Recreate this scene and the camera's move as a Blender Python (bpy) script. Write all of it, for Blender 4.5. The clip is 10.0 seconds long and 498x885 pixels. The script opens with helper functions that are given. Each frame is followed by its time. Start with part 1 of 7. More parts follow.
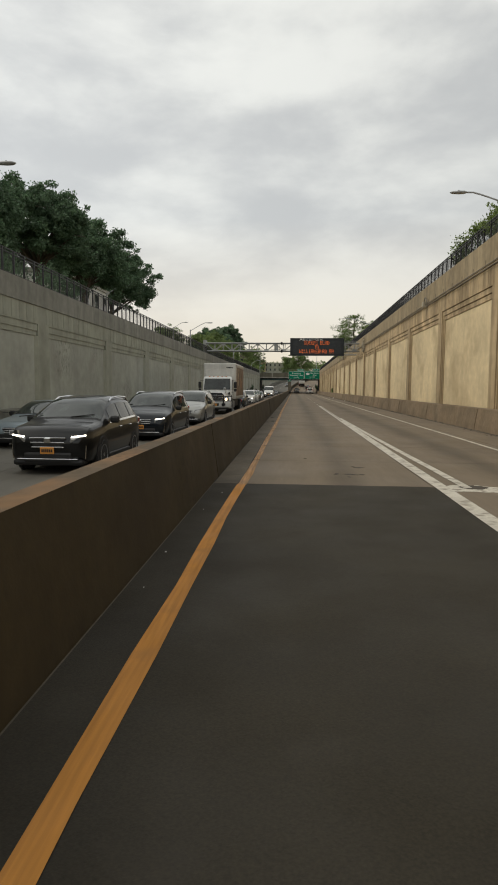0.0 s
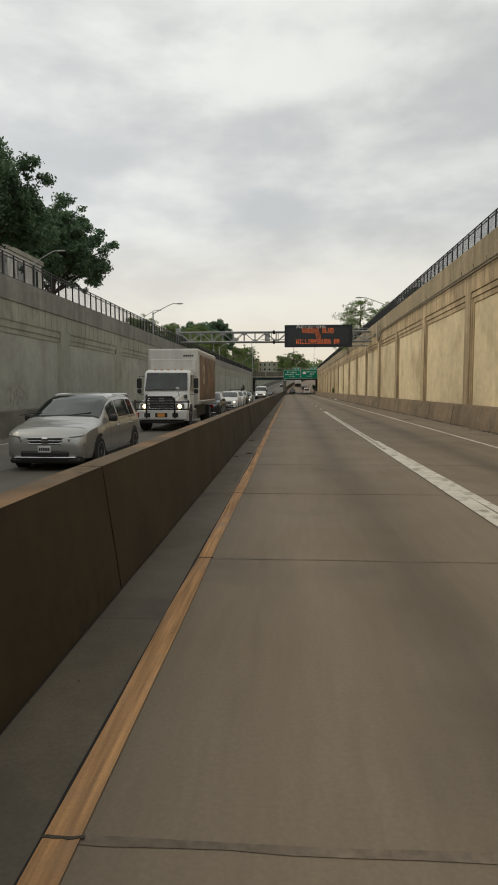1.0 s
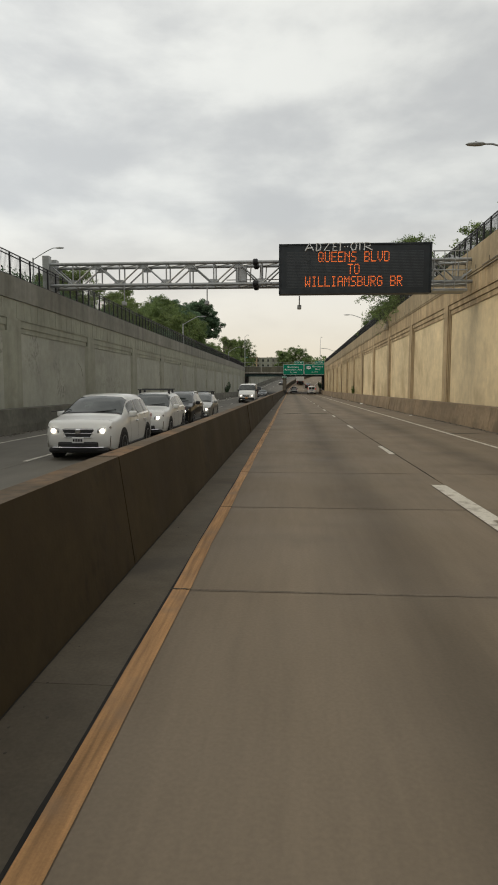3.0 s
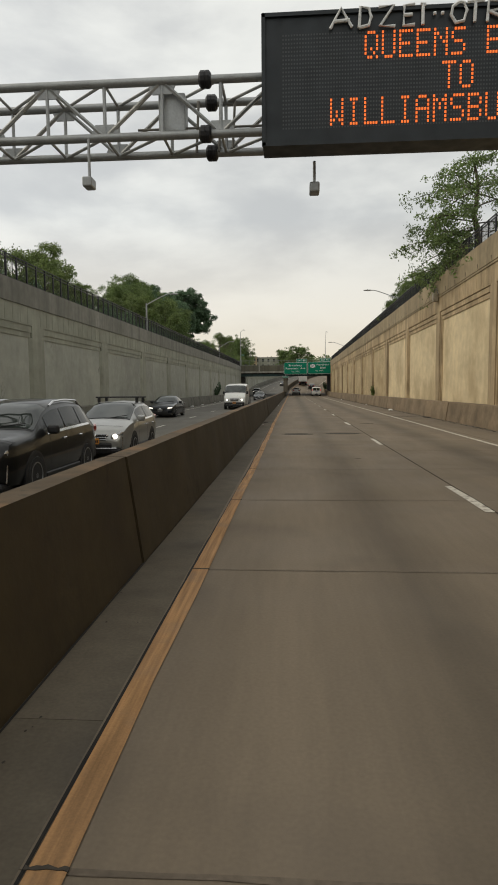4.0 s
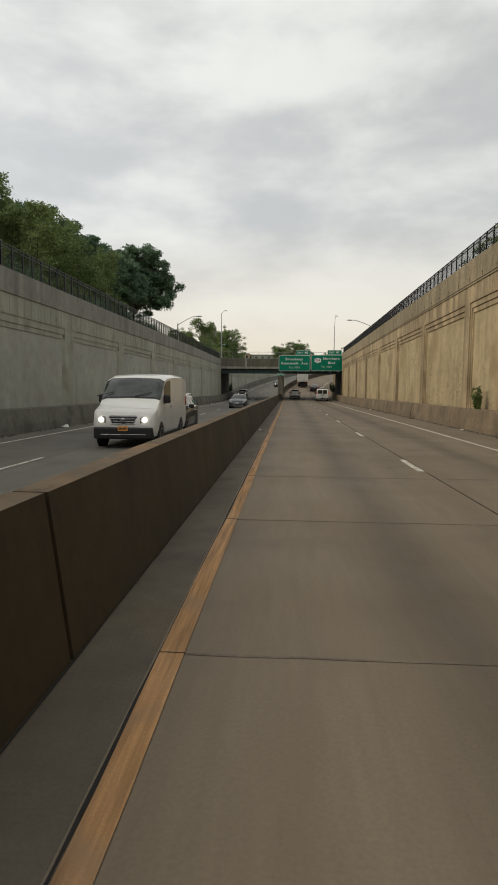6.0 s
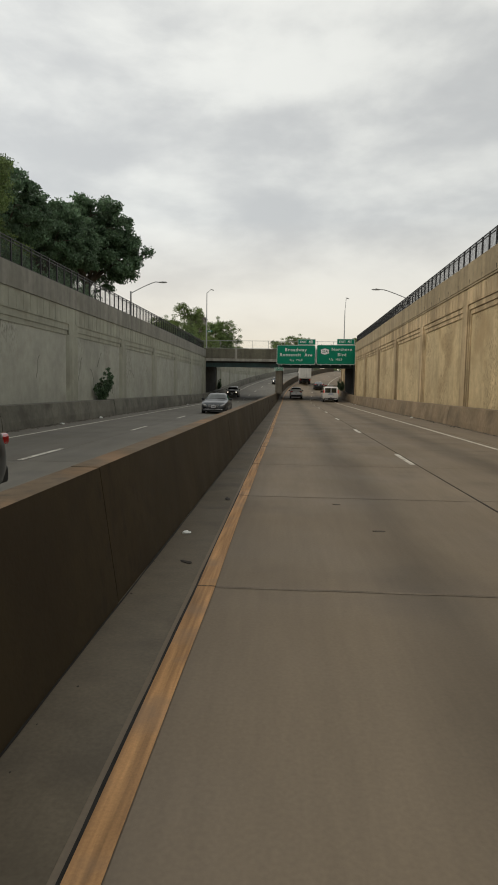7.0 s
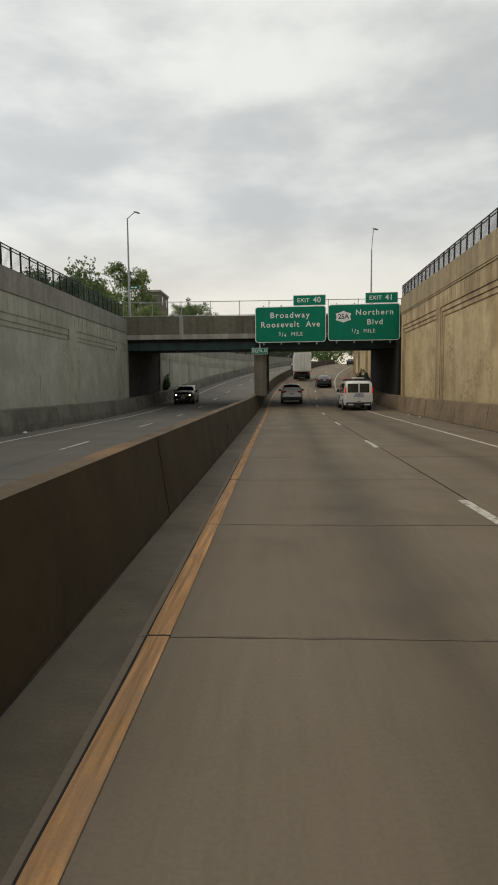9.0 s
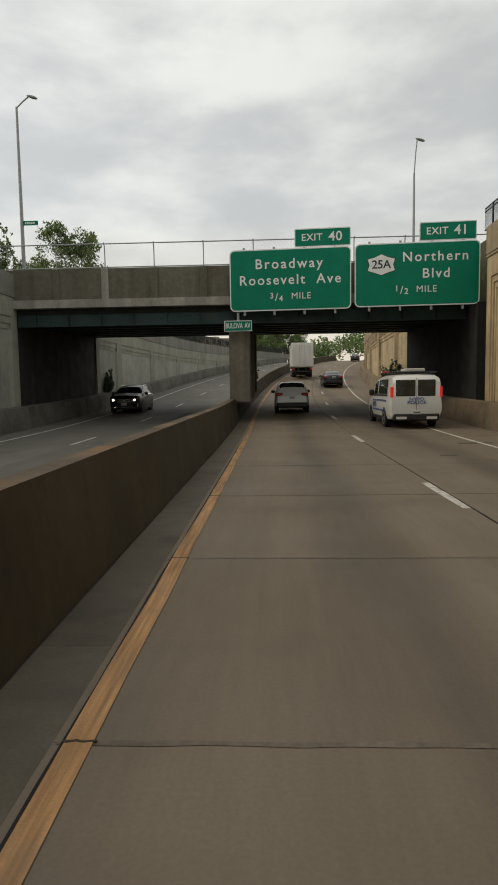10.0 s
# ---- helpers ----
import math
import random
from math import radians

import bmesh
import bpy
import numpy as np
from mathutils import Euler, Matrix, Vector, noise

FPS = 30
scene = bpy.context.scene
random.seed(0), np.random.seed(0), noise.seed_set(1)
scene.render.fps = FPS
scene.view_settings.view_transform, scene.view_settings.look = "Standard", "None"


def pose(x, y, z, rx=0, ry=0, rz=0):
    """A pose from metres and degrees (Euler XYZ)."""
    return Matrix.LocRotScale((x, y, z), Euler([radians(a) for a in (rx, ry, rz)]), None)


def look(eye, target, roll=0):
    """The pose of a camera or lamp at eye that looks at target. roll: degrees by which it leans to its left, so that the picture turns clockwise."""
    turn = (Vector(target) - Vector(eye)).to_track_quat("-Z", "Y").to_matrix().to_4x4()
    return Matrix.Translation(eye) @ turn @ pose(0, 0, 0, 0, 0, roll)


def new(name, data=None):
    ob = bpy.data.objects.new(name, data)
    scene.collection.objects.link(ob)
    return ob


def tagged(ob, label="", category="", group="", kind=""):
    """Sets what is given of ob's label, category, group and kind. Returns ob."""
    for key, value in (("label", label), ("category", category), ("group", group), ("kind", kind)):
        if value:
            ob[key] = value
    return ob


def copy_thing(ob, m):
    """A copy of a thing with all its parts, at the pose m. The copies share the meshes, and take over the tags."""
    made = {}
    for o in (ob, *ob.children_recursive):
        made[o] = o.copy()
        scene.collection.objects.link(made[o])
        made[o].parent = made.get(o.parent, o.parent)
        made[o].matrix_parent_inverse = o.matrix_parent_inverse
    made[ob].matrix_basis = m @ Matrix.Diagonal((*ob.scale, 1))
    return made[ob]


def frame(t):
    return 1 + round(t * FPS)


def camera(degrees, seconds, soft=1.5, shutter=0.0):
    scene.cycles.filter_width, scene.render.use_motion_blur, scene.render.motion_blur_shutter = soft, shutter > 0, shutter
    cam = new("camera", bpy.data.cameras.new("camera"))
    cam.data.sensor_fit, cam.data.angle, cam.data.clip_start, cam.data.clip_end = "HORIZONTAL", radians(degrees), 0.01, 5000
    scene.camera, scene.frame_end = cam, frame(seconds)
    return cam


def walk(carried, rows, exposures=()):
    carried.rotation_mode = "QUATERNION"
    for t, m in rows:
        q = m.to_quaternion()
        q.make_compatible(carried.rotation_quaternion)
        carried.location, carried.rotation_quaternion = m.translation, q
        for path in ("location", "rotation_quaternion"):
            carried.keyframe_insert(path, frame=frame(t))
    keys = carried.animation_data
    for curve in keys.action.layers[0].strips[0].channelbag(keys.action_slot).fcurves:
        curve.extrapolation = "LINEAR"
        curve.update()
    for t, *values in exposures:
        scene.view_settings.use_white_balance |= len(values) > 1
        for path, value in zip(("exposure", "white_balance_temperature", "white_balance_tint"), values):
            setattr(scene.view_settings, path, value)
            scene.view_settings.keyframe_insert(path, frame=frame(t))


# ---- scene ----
cam = camera(44.6, 10.0, soft=1.8)
# seconds, x, y, z, tilt, roll, turn
PATH = [
    (0.0, 0.12, 3.08, 1.82, 84.90, -0.42, 4.18),
    (0.5, 0.07, 11.54, 1.76, 84.49, -0.59, 4.06),
    (1.0, 0.09, 20.20, 1.77, 84.98, 0.11, 3.76),
    (1.5, 0.13, 29.24, 1.75, 84.94, 0.05, 3.75),
    (2.0, 0.14, 38.59, 1.76, 85.02, -0.06, 3.71),
    (2.5, 0.16, 47.80, 1.76, 85.02, -0.02, 3.83),
    (2.7, 0.16, 51.48, 1.77, 84.77, -0.03, 3.83),
    (3.8, 0.15, 71.53, 1.80, 85.13, 0.02, 3.94),
    (4.0, 0.13, 75.20, 1.77, 84.98, 0.49, 4.00),
    (4.5, 0.05, 84.08, 1.76, 84.96, 0.34, 4.18),
    (5.0, -0.01, 93.00, 1.77, 84.44, -0.48, 4.06),
    (5.5, -0.03, 102.34, 1.75, 85.15, 0.13, 3.88),
    (5.7, -0.03, 106.25, 1.76, 85.01, -0.10, 3.78),
    (6.8, -0.07, 128.09, 1.72, 85.55, -0.99, 3.64),
    (7.0, -0.08, 132.12, 1.74, 84.90, -0.92, 3.60),
    (7.5, -0.03, 142.10, 1.75, 84.34, -0.08, 3.39),
    (8.0, -0.02, 151.63, 1.76, 84.72, 0.32, 3.33),
    (8.5, 0.04, 161.39, 1.75, 84.64, 0.52, 3.03),
    (9.0, 0.12, 170.89, 1.76, 84.80, 0.52, 2.79),
    (9.5, 0.17, 180.05, 1.71, 85.19, 0.13, 2.51),
    (10.0, 0.23, 190.33, 1.74, 84.83, 0.87, 2.26),
]
walk(cam, [(t, pose(*p)) for t, *p in PATH], [(0, 0.0), (10, 0.0)])

# ---- world and sun: a bright overcast sky, the hidden sun to the left ----
world = bpy.data.worlds.new("overcast")
scene.world = world
world.use_nodes = True
wn, wl = world.node_tree.nodes, world.node_tree.links
wn.clear()


def wnode(kind, **values):
    n = wn.new(kind)
    for key, value in values.items():
        n.inputs[key].default_value = value
    return n


sky = wn.new("ShaderNodeTexSky")
sky.sky_type, sky.sun_disc = "NISHITA", False
sky.sun_elevation, sky.sun_rotation = radians(38), radians(-80)
coord = wn.new("ShaderNodeTexCoord")
split = wn.new("ShaderNodeSeparateXYZ")
wl.new(coord.outputs["Generated"], split.inputs[0])
stretch = wn.new("ShaderNodeMapping")
stretch.inputs["Scale"].default_value, stretch.inputs["Location"].default_value = (1.0, 1.0, 2.3), (0.9, 0.2, 0.15)
wl.new(coord.outputs["Generated"], stretch.inputs["Vector"])
big = wnode("ShaderNodeTexNoise", Scale=3.3, Detail=7.0, Roughness=0.52, Distortion=0.1)
wl.new(stretch.outputs[0], big.inputs["Vector"])
cloud = wn.new("ShaderNodeValToRGB")
cloud.color_ramp.interpolation = "EASE"
cloud.color_ramp.elements[0].position, cloud.color_ramp.elements[0].color = 0.35, (0.6, 0.6, 0.572, 1)
cloud.color_ramp.elements[1].position, cloud.color_ramp.elements[1].color = 0.65, (0.9, 0.895, 0.825, 1)
wl.new(big.outputs["Fac"], cloud.inputs[0])
low = wn.new("ShaderNodeValToRGB")
low.color_ramp.elements[0].position, low.color_ramp.elements[0].color = 0.02, (1, 1, 1, 1)
low.color_ramp.elements[1].position, low.color_ramp.elements[1].color = 0.26, (0, 0, 0, 1)
wl.new(split.outputs["Z"], low.inputs[0])
heavy = wn.new("ShaderNodeValToRGB")
heavy.color_ramp.interpolation = "EASE"
for e, (at, tone) in zip([heavy.color_ramp.elements[0], heavy.color_ramp.elements[1], heavy.color_ramp.elements.new(0.2)], ((0.08, 1.0), (0.45, 1.06), (0.22, 0.885))):
    e.position, e.color = at, (tone, tone, tone, 1)
wl.new(split.outputs["Z"], heavy.inputs[0])
# brighter cloud towards the hidden sun
glow = wnode("ShaderNodeMapRange", **{"From Min": -0.6, "From Max": 0.5, "To Min": 1.12, "To Max": 0.92})
wl.new(split.outputs["X"], glow.inputs["Value"])
lean_tone = wn.new("ShaderNodeMix")
lean_tone.data_type, lean_tone.blend_type = "RGBA", "MULTIPLY"
lean_tone.inputs["Factor"].default_value = 1.0
wl.new(heavy.outputs[0], lean_tone.inputs["A"])
wl.new(glow.outputs["Result"], lean_tone.inputs["B"])
banked = wn.new("ShaderNodeMix")
banked.data_type, banked.blend_type = "RGBA", "MULTIPLY"
banked.inputs["Factor"].default_value = 1.0
wl.new(cloud.outputs[0], banked.inputs["A"])
wl.new(lean_tone.outputs["Result"], banked.inputs["B"])
warm = wn.new("ShaderNodeMix")
warm.data_type = "RGBA"
warm.inputs["B"].default_value = (0.735, 0.637, 0.5, 1)
wl.new(low.outputs[0], warm.inputs["Factor"])
wl.new(banked.outputs["Result"], warm.inputs["A"])
thin = wn.new("ShaderNodeBackground")
thin.inputs["Strength"].default_value = 0.02
wl.new(sky.outputs[0], thin.inputs["Color"])
deck = wn.new("ShaderNodeBackground")
deck.inputs["Strength"].default_value = 0.98
wl.new(warm.outputs["Result"], deck.inputs["Color"])
both = wn.new("ShaderNodeAddShader")
wl.new(thin.outputs[0], both.inputs[0])
wl.new(deck.outputs[0], both.inputs[1])
wout = wn.new("ShaderNodeOutputWorld")
wl.new(both.outputs[0], wout.inputs["Surface"])

sun = new("sun", bpy.data.lights.new("sun", "SUN"))
sun.data.energy, sun.data.angle, sun.data.color = 1.0, radians(35), (1.0, 0.87, 0.62)
sun.matrix_world = look((-60, -8, 48), (0, 0, 0))


# ---- materials ----
def material(name, base, rough=0.7, metal=0.0, tones=(), stain=None, streak=0.0, bump=0.0, bump_scale=60.0, spread=0.0, emit=None, coat=0.0, glass=False, along=(1, 1, 1), mould=None):
    """tones: (scale, amount) of brightness noise; stain: (colour, scale, threshold, amount); streak: runs down a wall;
    spread: brightness difference between pieces; mould: (colour, patch scale, threshold, amount) of speckled growth."""
    m = bpy.data.materials.new(name)
    m.use_nodes = True
    nodes, links = m.node_tree.nodes, m.node_tree.links
    b = nodes["Principled BSDF"]
    b.inputs["Roughness"].default_value, b.inputs["Metallic"].default_value = rough, metal
    b.inputs["Base Color"].default_value = (*base, 1)
    if coat:
        b.inputs["Coat Weight"].default_value, b.inputs["Coat Roughness"].default_value = coat, 0.04
    if glass:
        b.inputs["Transmission Weight"].default_value, b.inputs["IOR"].default_value = 1.0, 1.45
    if emit:
        b.inputs["Emission Color"].default_value, b.inputs["Emission Strength"].default_value = (*emit[0], 1), emit[1]
    where = nodes.new("ShaderNodeTexCoord")
    colour = None

    def mix(mode, factor, second):
        nonlocal colour
        n = nodes.new("ShaderNodeMix")
        n.data_type, n.blend_type = "RGBA", mode
        n.inputs["Factor"].default_value = 1.0
        if colour is None:
            n.inputs["A"].default_value = (*base, 1)
        else:
            links.new(colour, n.inputs["A"])
        if isinstance(second, tuple):
            n.inputs["B"].default_value = (*second, 1)
        else:
            links.new(second, n.inputs["B"])
        if isinstance(factor, float):
            n.inputs["Factor"].default_value = factor
        else:
            links.new(factor, n.inputs["Factor"])
        colour = n.outputs["Result"]

    def noise_of(scale, stretch_by=(1, 1, 1), detail=5.0):
        mp = nodes.new("ShaderNodeMapping")
        mp.inputs["Scale"].default_value = stretch_by
        links.new(where.outputs["Object"], mp.inputs["Vector"])
        n = nodes.new("ShaderNodeTexNoise")
        n.inputs["Scale"].default_value, n.inputs["Detail"].default_value = scale, detail
        links.new(mp.outputs[0], n.inputs["Vector"])
        return n.outputs["Fac"]

    def remap(fac, a, bb, lo, hi):
        n = nodes.new("ShaderNodeMapRange")
        for key, value in zip(("From Min", "From Max", "To Min", "To Max"), (a, bb, lo, hi)):
            n.inputs[key].default_value = value
        links.new(fac, n.inputs["Value"])
        return n.outputs["Result"]

    for scale, amount in tones:
        mix("MULTIPLY", 1.0, remap(noise_of(scale, along if scale < 35 else (1, 1, 1)), 0.3, 0.7, 1 - amount, 1 + amount * 0.6))
    if streak:
        mix("MULTIPLY", 1.0, remap(noise_of(1.4, (1, 1, 0.06), 6.0), 0.35, 0.68, 1 - streak, 1 + streak * 0.4))
        mix("MULTIPLY", 1.0, remap(noise_of(3.3, (1, 1, 0.12), 5.0), 0.45, 0.75, 1.0, 1 - streak * 0.7))
    if stain:
        mix("MIX", remap(noise_of(stain[1], detail=7.0), stain[2], stain[2] + 0.16, 0.0, stain[3]), stain[0])
    if mould:
        patch_of = remap(noise_of(mould[1], detail=4.0), mould[2], mould[2] + 0.1, 0.0, mould[3])
        fleck = remap(noise_of(9.0, (1, 1, 0.6), 8.0), 0.5, 0.62, 0.0, 1.0)
        both_of = nodes.new("ShaderNodeMath")
        both_of.operation = "MULTIPLY"
        links.new(patch_of, both_of.inputs[0])
        links.new(fleck, both_of.inputs[1])
        mix("MIX", both_of.outputs[0], mould[0])
    if spread:
        info = nodes.new("ShaderNodeObjectInfo")
        mix("MULTIPLY", 1.0, remap(info.outputs["Random"], 0, 1, 1 - spread, 1 + spread * 0.6))
    if colour is not None:
        links.new(colour, b.inputs["Base Color"])
    if tones and not glass:
        links.new(remap(noise_of(tones[0][0] * 1.7), 0.3, 0.7, max(rough - 0.12, 0.02), min(rough + 0.1, 1)), b.inputs["Roughness"])
    if bump:
        bn = nodes.new("ShaderNodeBump")
        bn.inputs["Strength"].default_value, bn.inputs["Distance"].default_value = bump, 0.004
        links.new(noise_of(bump_scale, detail=8.0), bn.inputs["Height"])
        links.new(bn.outputs[0], b.inputs["Normal"])
    return m


PANEL_TAN = material("pale_tan_concrete", (0.755, 0.622, 0.402), 0.9, tones=((0.12, 0.2), (0.6, 0.14), (2.5, 0.1), (25, 0.07)), streak=0.06, stain=((0.33, 0.24, 0.13), 0.35, 0.52, 0.5), bump=0.3, bump_scale=18)
WALL_TAN = material("tan_concrete", (0.54, 0.415, 0.255), 0.9, tones=((0.15, 0.2), (0.8, 0.12), (3, 0.1), (25, 0.08)), streak=0.36, stain=((0.2, 0.145, 0.08), 0.45, 0.53, 0.6), bump=0.35, bump_scale=18)
PANEL_OLD = material("browned_tan_concrete", (0.57, 0.45, 0.27), 0.9, tones=((0.12, 0.14), (0.6, 0.14), (2.5, 0.14), (25, 0.1)), streak=0.14, stain=((0.3, 0.21, 0.11), 0.5, 0.5, 0.6), bump=0.3, bump_scale=18, mould=((0.12, 0.085, 0.05), 0.4, 0.5, 0.5))
PANEL_GREY = material("pale_grey_concrete", (0.38, 0.385, 0.33), 0.9, tones=((0.12, 0.18), (0.6, 0.12), (2.5, 0.1), (25, 0.07)), streak=0.06, stain=((0.25, 0.24, 0.2), 0.5, 0.57, 0.55), bump=0.3, bump_scale=18, mould=((0.1, 0.095, 0.075), 0.28, 0.56, 0.5))
WALL_GREY = material("grey_concrete", (0.34, 0.345, 0.278), 0.9, tones=((0.25, 0.15), (2.0, 0.1), (25, 0.07)), streak=0.14, stain=((0.15, 0.14, 0.11), 0.6, 0.57, 0.55), bump=0.35, bump_scale=18)
BASE_TAN = material("weathered_tan_concrete", (0.245, 0.182, 0.118), 0.92, tones=((0.5, 0.25), (6, 0.18)), streak=0.1, stain=((0.11, 0.083, 0.054), 0.8, 0.52, 0.65), bump=0.4, bump_scale=22, spread=0.1)
BASE_GREY = material("weathered_grey_concrete", (0.15, 0.145, 0.118), 0.92, tones=((0.5, 0.25), (6, 0.18)), streak=0.12, stain=((0.06, 0.058, 0.046), 0.8, 0.5, 0.7), bump=0.4, bump_scale=22, spread=0.1)
# brown stain, with the shade of the barrier's side darkened into the base
MEDIAN = material("brown_stained_shaded_concrete", (0.0485, 0.0345, 0.014), 0.9, tones=((0.5, 0.14), (7, 0.12)), streak=0.1, stain=((0.03, 0.02, 0.009), 0.7, 0.5, 0.6), bump=0.4, bump_scale=25, spread=0.12, mould=((0.017, 0.011, 0.006), 0.55, 0.53, 0.45))
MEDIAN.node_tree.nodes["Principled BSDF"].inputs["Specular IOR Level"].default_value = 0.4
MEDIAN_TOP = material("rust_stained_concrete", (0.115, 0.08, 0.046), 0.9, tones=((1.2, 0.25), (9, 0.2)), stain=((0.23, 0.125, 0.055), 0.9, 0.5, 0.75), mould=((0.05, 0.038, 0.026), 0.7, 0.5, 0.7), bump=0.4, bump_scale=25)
COPING_TAN = material("dull_tan_coping", (0.36, 0.29, 0.185), 0.92, tones=((0.3, 0.18), (3, 0.14)), streak=0.25, stain=((0.17, 0.13, 0.08), 0.6, 0.54, 0.5), bump=0.4, bump_scale=18)
COPING_GREY = material("dull_grey_coping", (0.25, 0.245, 0.21), 0.92, tones=((0.3, 0.18), (3, 0.14)), streak=0.25, stain=((0.12, 0.115, 0.09), 0.6, 0.54, 0.5), bump=0.4, bump_scale=18)
SLAB = material("road_concrete", (0.184, 0.145, 0.102), 0.86, along=(1, 0.1, 1), tones=((0.3, 0.14), (2.2, 0.1), (12, 0.06), (40, 0.09)), stain=((0.09, 0.073, 0.058), 0.6, 0.56, 0.4), bump=0.1, bump_scale=160, spread=0.05)


def oil_bands(m, lanes, width, depth):
    """Darkens the concrete along the middle of each lane, where oil drips."""
    nodes, links = m.node_tree.nodes, m.node_tree.links
    b = nodes["Principled BSDF"]
    src = b.inputs["Base Color"].links[0].from_socket
    where = nodes.new("ShaderNodeTexCoord")
    xyz = nodes.new("ShaderNodeSeparateXYZ")
    links.new(where.outputs["Object"], xyz.inputs[0])
    wob = nodes.new("ShaderNodeTexNoise")
    wob.inputs["Scale"].default_value = 0.35
    links.new(where.outputs["Object"], wob.inputs["Vector"])
    for x in lanes:
        far = nodes.new("ShaderNodeMath")
        far.operation = "SUBTRACT"
        far.inputs[1].default_value = x
        links.new(xyz.outputs["X"], far.inputs[0])
        side = nodes.new("ShaderNodeMath")
        side.operation = "ABSOLUTE"
        links.new(far.outputs[0], side.inputs[0])
        add = nodes.new("ShaderNodeMath")
        add.operation = "MULTIPLY_ADD"
        add.inputs[1].default_value = 0.7
        links.new(wob.outputs["Fac"], add.inputs[0])
        links.new(side.outputs[0], add.inputs[2])
        ramp = nodes.new("ShaderNodeMapRange")
        ramp.interpolation_type = "SMOOTHSTEP"
        for key, value in zip(("From Min", "From Max", "To Min", "To Max"), (0.3, width + 0.35, 1 - depth, 1.0)):
            ramp.inputs[key].default_value = value
        links.new(add.outputs[0], ramp.inputs["Value"])
        mul = nodes.new("ShaderNodeMix")
        mul.data_type, mul.blend_type = "RGBA", "MULTIPLY"
        mul.inputs["Factor"].default_value = 1.0
        links.new(src, mul.inputs["A"])
        links.new(ramp.outputs[0], mul.inputs["B"])
        src = mul.outputs["Result"]
    links.new(src, b.inputs["Base Color"])


oil_bands(SLAB, (1.25, 4.75), 0.75, 0.34)
SLAB_FAR = material("grey_road_concrete", (0.138, 0.127, 0.105), 0.86, along=(1, 0.18, 1), tones=((0.22, 0.18), (2.2, 0.14), (40, 0.14)), stain=((0.08, 0.075, 0.068), 0.5, 0.56, 0.5), bump=0.3, bump_scale=45, spread=0.08)
GUTTER = material("gutter_concrete", (0.117, 0.0965, 0.0685), 0.9, tones=((0.4, 0.2), (4, 0.15), (40, 0.14)), stain=((0.05, 0.043, 0.034), 0.9, 0.54, 0.6), bump=0.35, bump_scale=45, spread=0.12)
LAMP_GREY = material("grey_lamp_paint", (0.34, 0.35, 0.36), 0.5, tones=((4, 0.1),))
ASPHALT = material("asphalt", (0.0275, 0.0228, 0.014), 0.95, tones=((0.6, 0.25), (60, 0.35)), stain=((0.06, 0.052, 0.042), 1.3, 0.6, 0.25), bump=0.6, bump_scale=110)
JOINT = material("tar_sealed_joint", (0.115, 0.092, 0.07), 0.9, tones=((2, 0.3), (20, 0.25)), bump=0.4)
SEAM = material("dirt_filled_seam", (0.06, 0.05, 0.039), 0.95, tones=((3, 0.35), (20, 0.3)), bump=0.5)
DARK_CRACK = material("dark_open_crack", (0.013, 0.011, 0.009), 1.0, tones=((6, 0.4),))
SEAL = material("worn_joint_filler", (0.145, 0.116, 0.086), 0.9, tones=((2, 0.3), (20, 0.25)), bump=0.4)
GRAVEL = material("dark_joint_earth", (0.04, 0.034, 0.028), 1.0, tones=((3, 0.3),), bump=0.5)
SOIL = material("verge_soil_and_grass", (0.09, 0.1, 0.05), 1.0, tones=((0.2, 0.3), (4, 0.3)), bump=0.6, bump_scale=20)
YELLOW = material("worn_yellow_paint", (0.45, 0.245, 0.1), 0.82, along=(1, 0.04, 1), tones=((0.5, 0.12), (14, 0.3), (33, 0.36), (80, 0.12)), stain=((0.25, 0.165, 0.1), 2.2, 0.52, 0.6), bump=0.3, bump_scale=130)
YELLOW_FRESH = material("fresh_yellow_paint", (0.5, 0.215, 0.035), 0.8, along=(1, 0.05, 1), tones=((0.8, 0.14), (9, 0.18), (30, 0.2)), stain=((0.3, 0.14, 0.04), 2.2, 0.54, 0.5), bump=0.3, bump_scale=110)
WHITE_PAINT = material("worn_white_paint", (0.6, 0.57, 0.5), 0.75, tones=((2, 0.16), (45, 0.15)), stain=((0.2, 0.175, 0.14), 4.0, 0.5, 0.8), bump=0.2)
WORN_TRACK = material("paint_worn_to_concrete", (0.17, 0.135, 0.1), 0.85, tones=((2, 0.16), (45, 0.2)), stain=((0.56, 0.53, 0.46), 5.5, 0.44, 0.97), bump=0.25)
DASH_PAINT = material("flaking_white_paint", (0.6, 0.57, 0.5), 0.75, tones=((2, 0.12), (45, 0.15)), stain=((0.15, 0.12, 0.09), 7.5, 0.5, 0.92), bump=0.25)
STEEL = material("galvanised_steel", (0.36, 0.37, 0.37), 0.5, 0.6, tones=((3, 0.15), (30, 0.1)), bump=0.1)
OLD_STEEL = material("weathered_conduit_steel", (0.2, 0.19, 0.17), 0.7, 0.3, tones=((3, 0.2), (30, 0.15)), bump=0.1)
PALE_CONDUIT = material("pale_painted_conduit", (0.4, 0.36, 0.28), 0.6, 0.1, tones=((3, 0.2), (20, 0.15)), stain=((0.16, 0.11, 0.07), 3.0, 0.55, 0.6), bump=0.1)
BLACK_METAL = material("black_painted_metal", (0.018, 0.018, 0.021), 0.55, 0.2, tones=((4, 0.25),), bump=0.1)
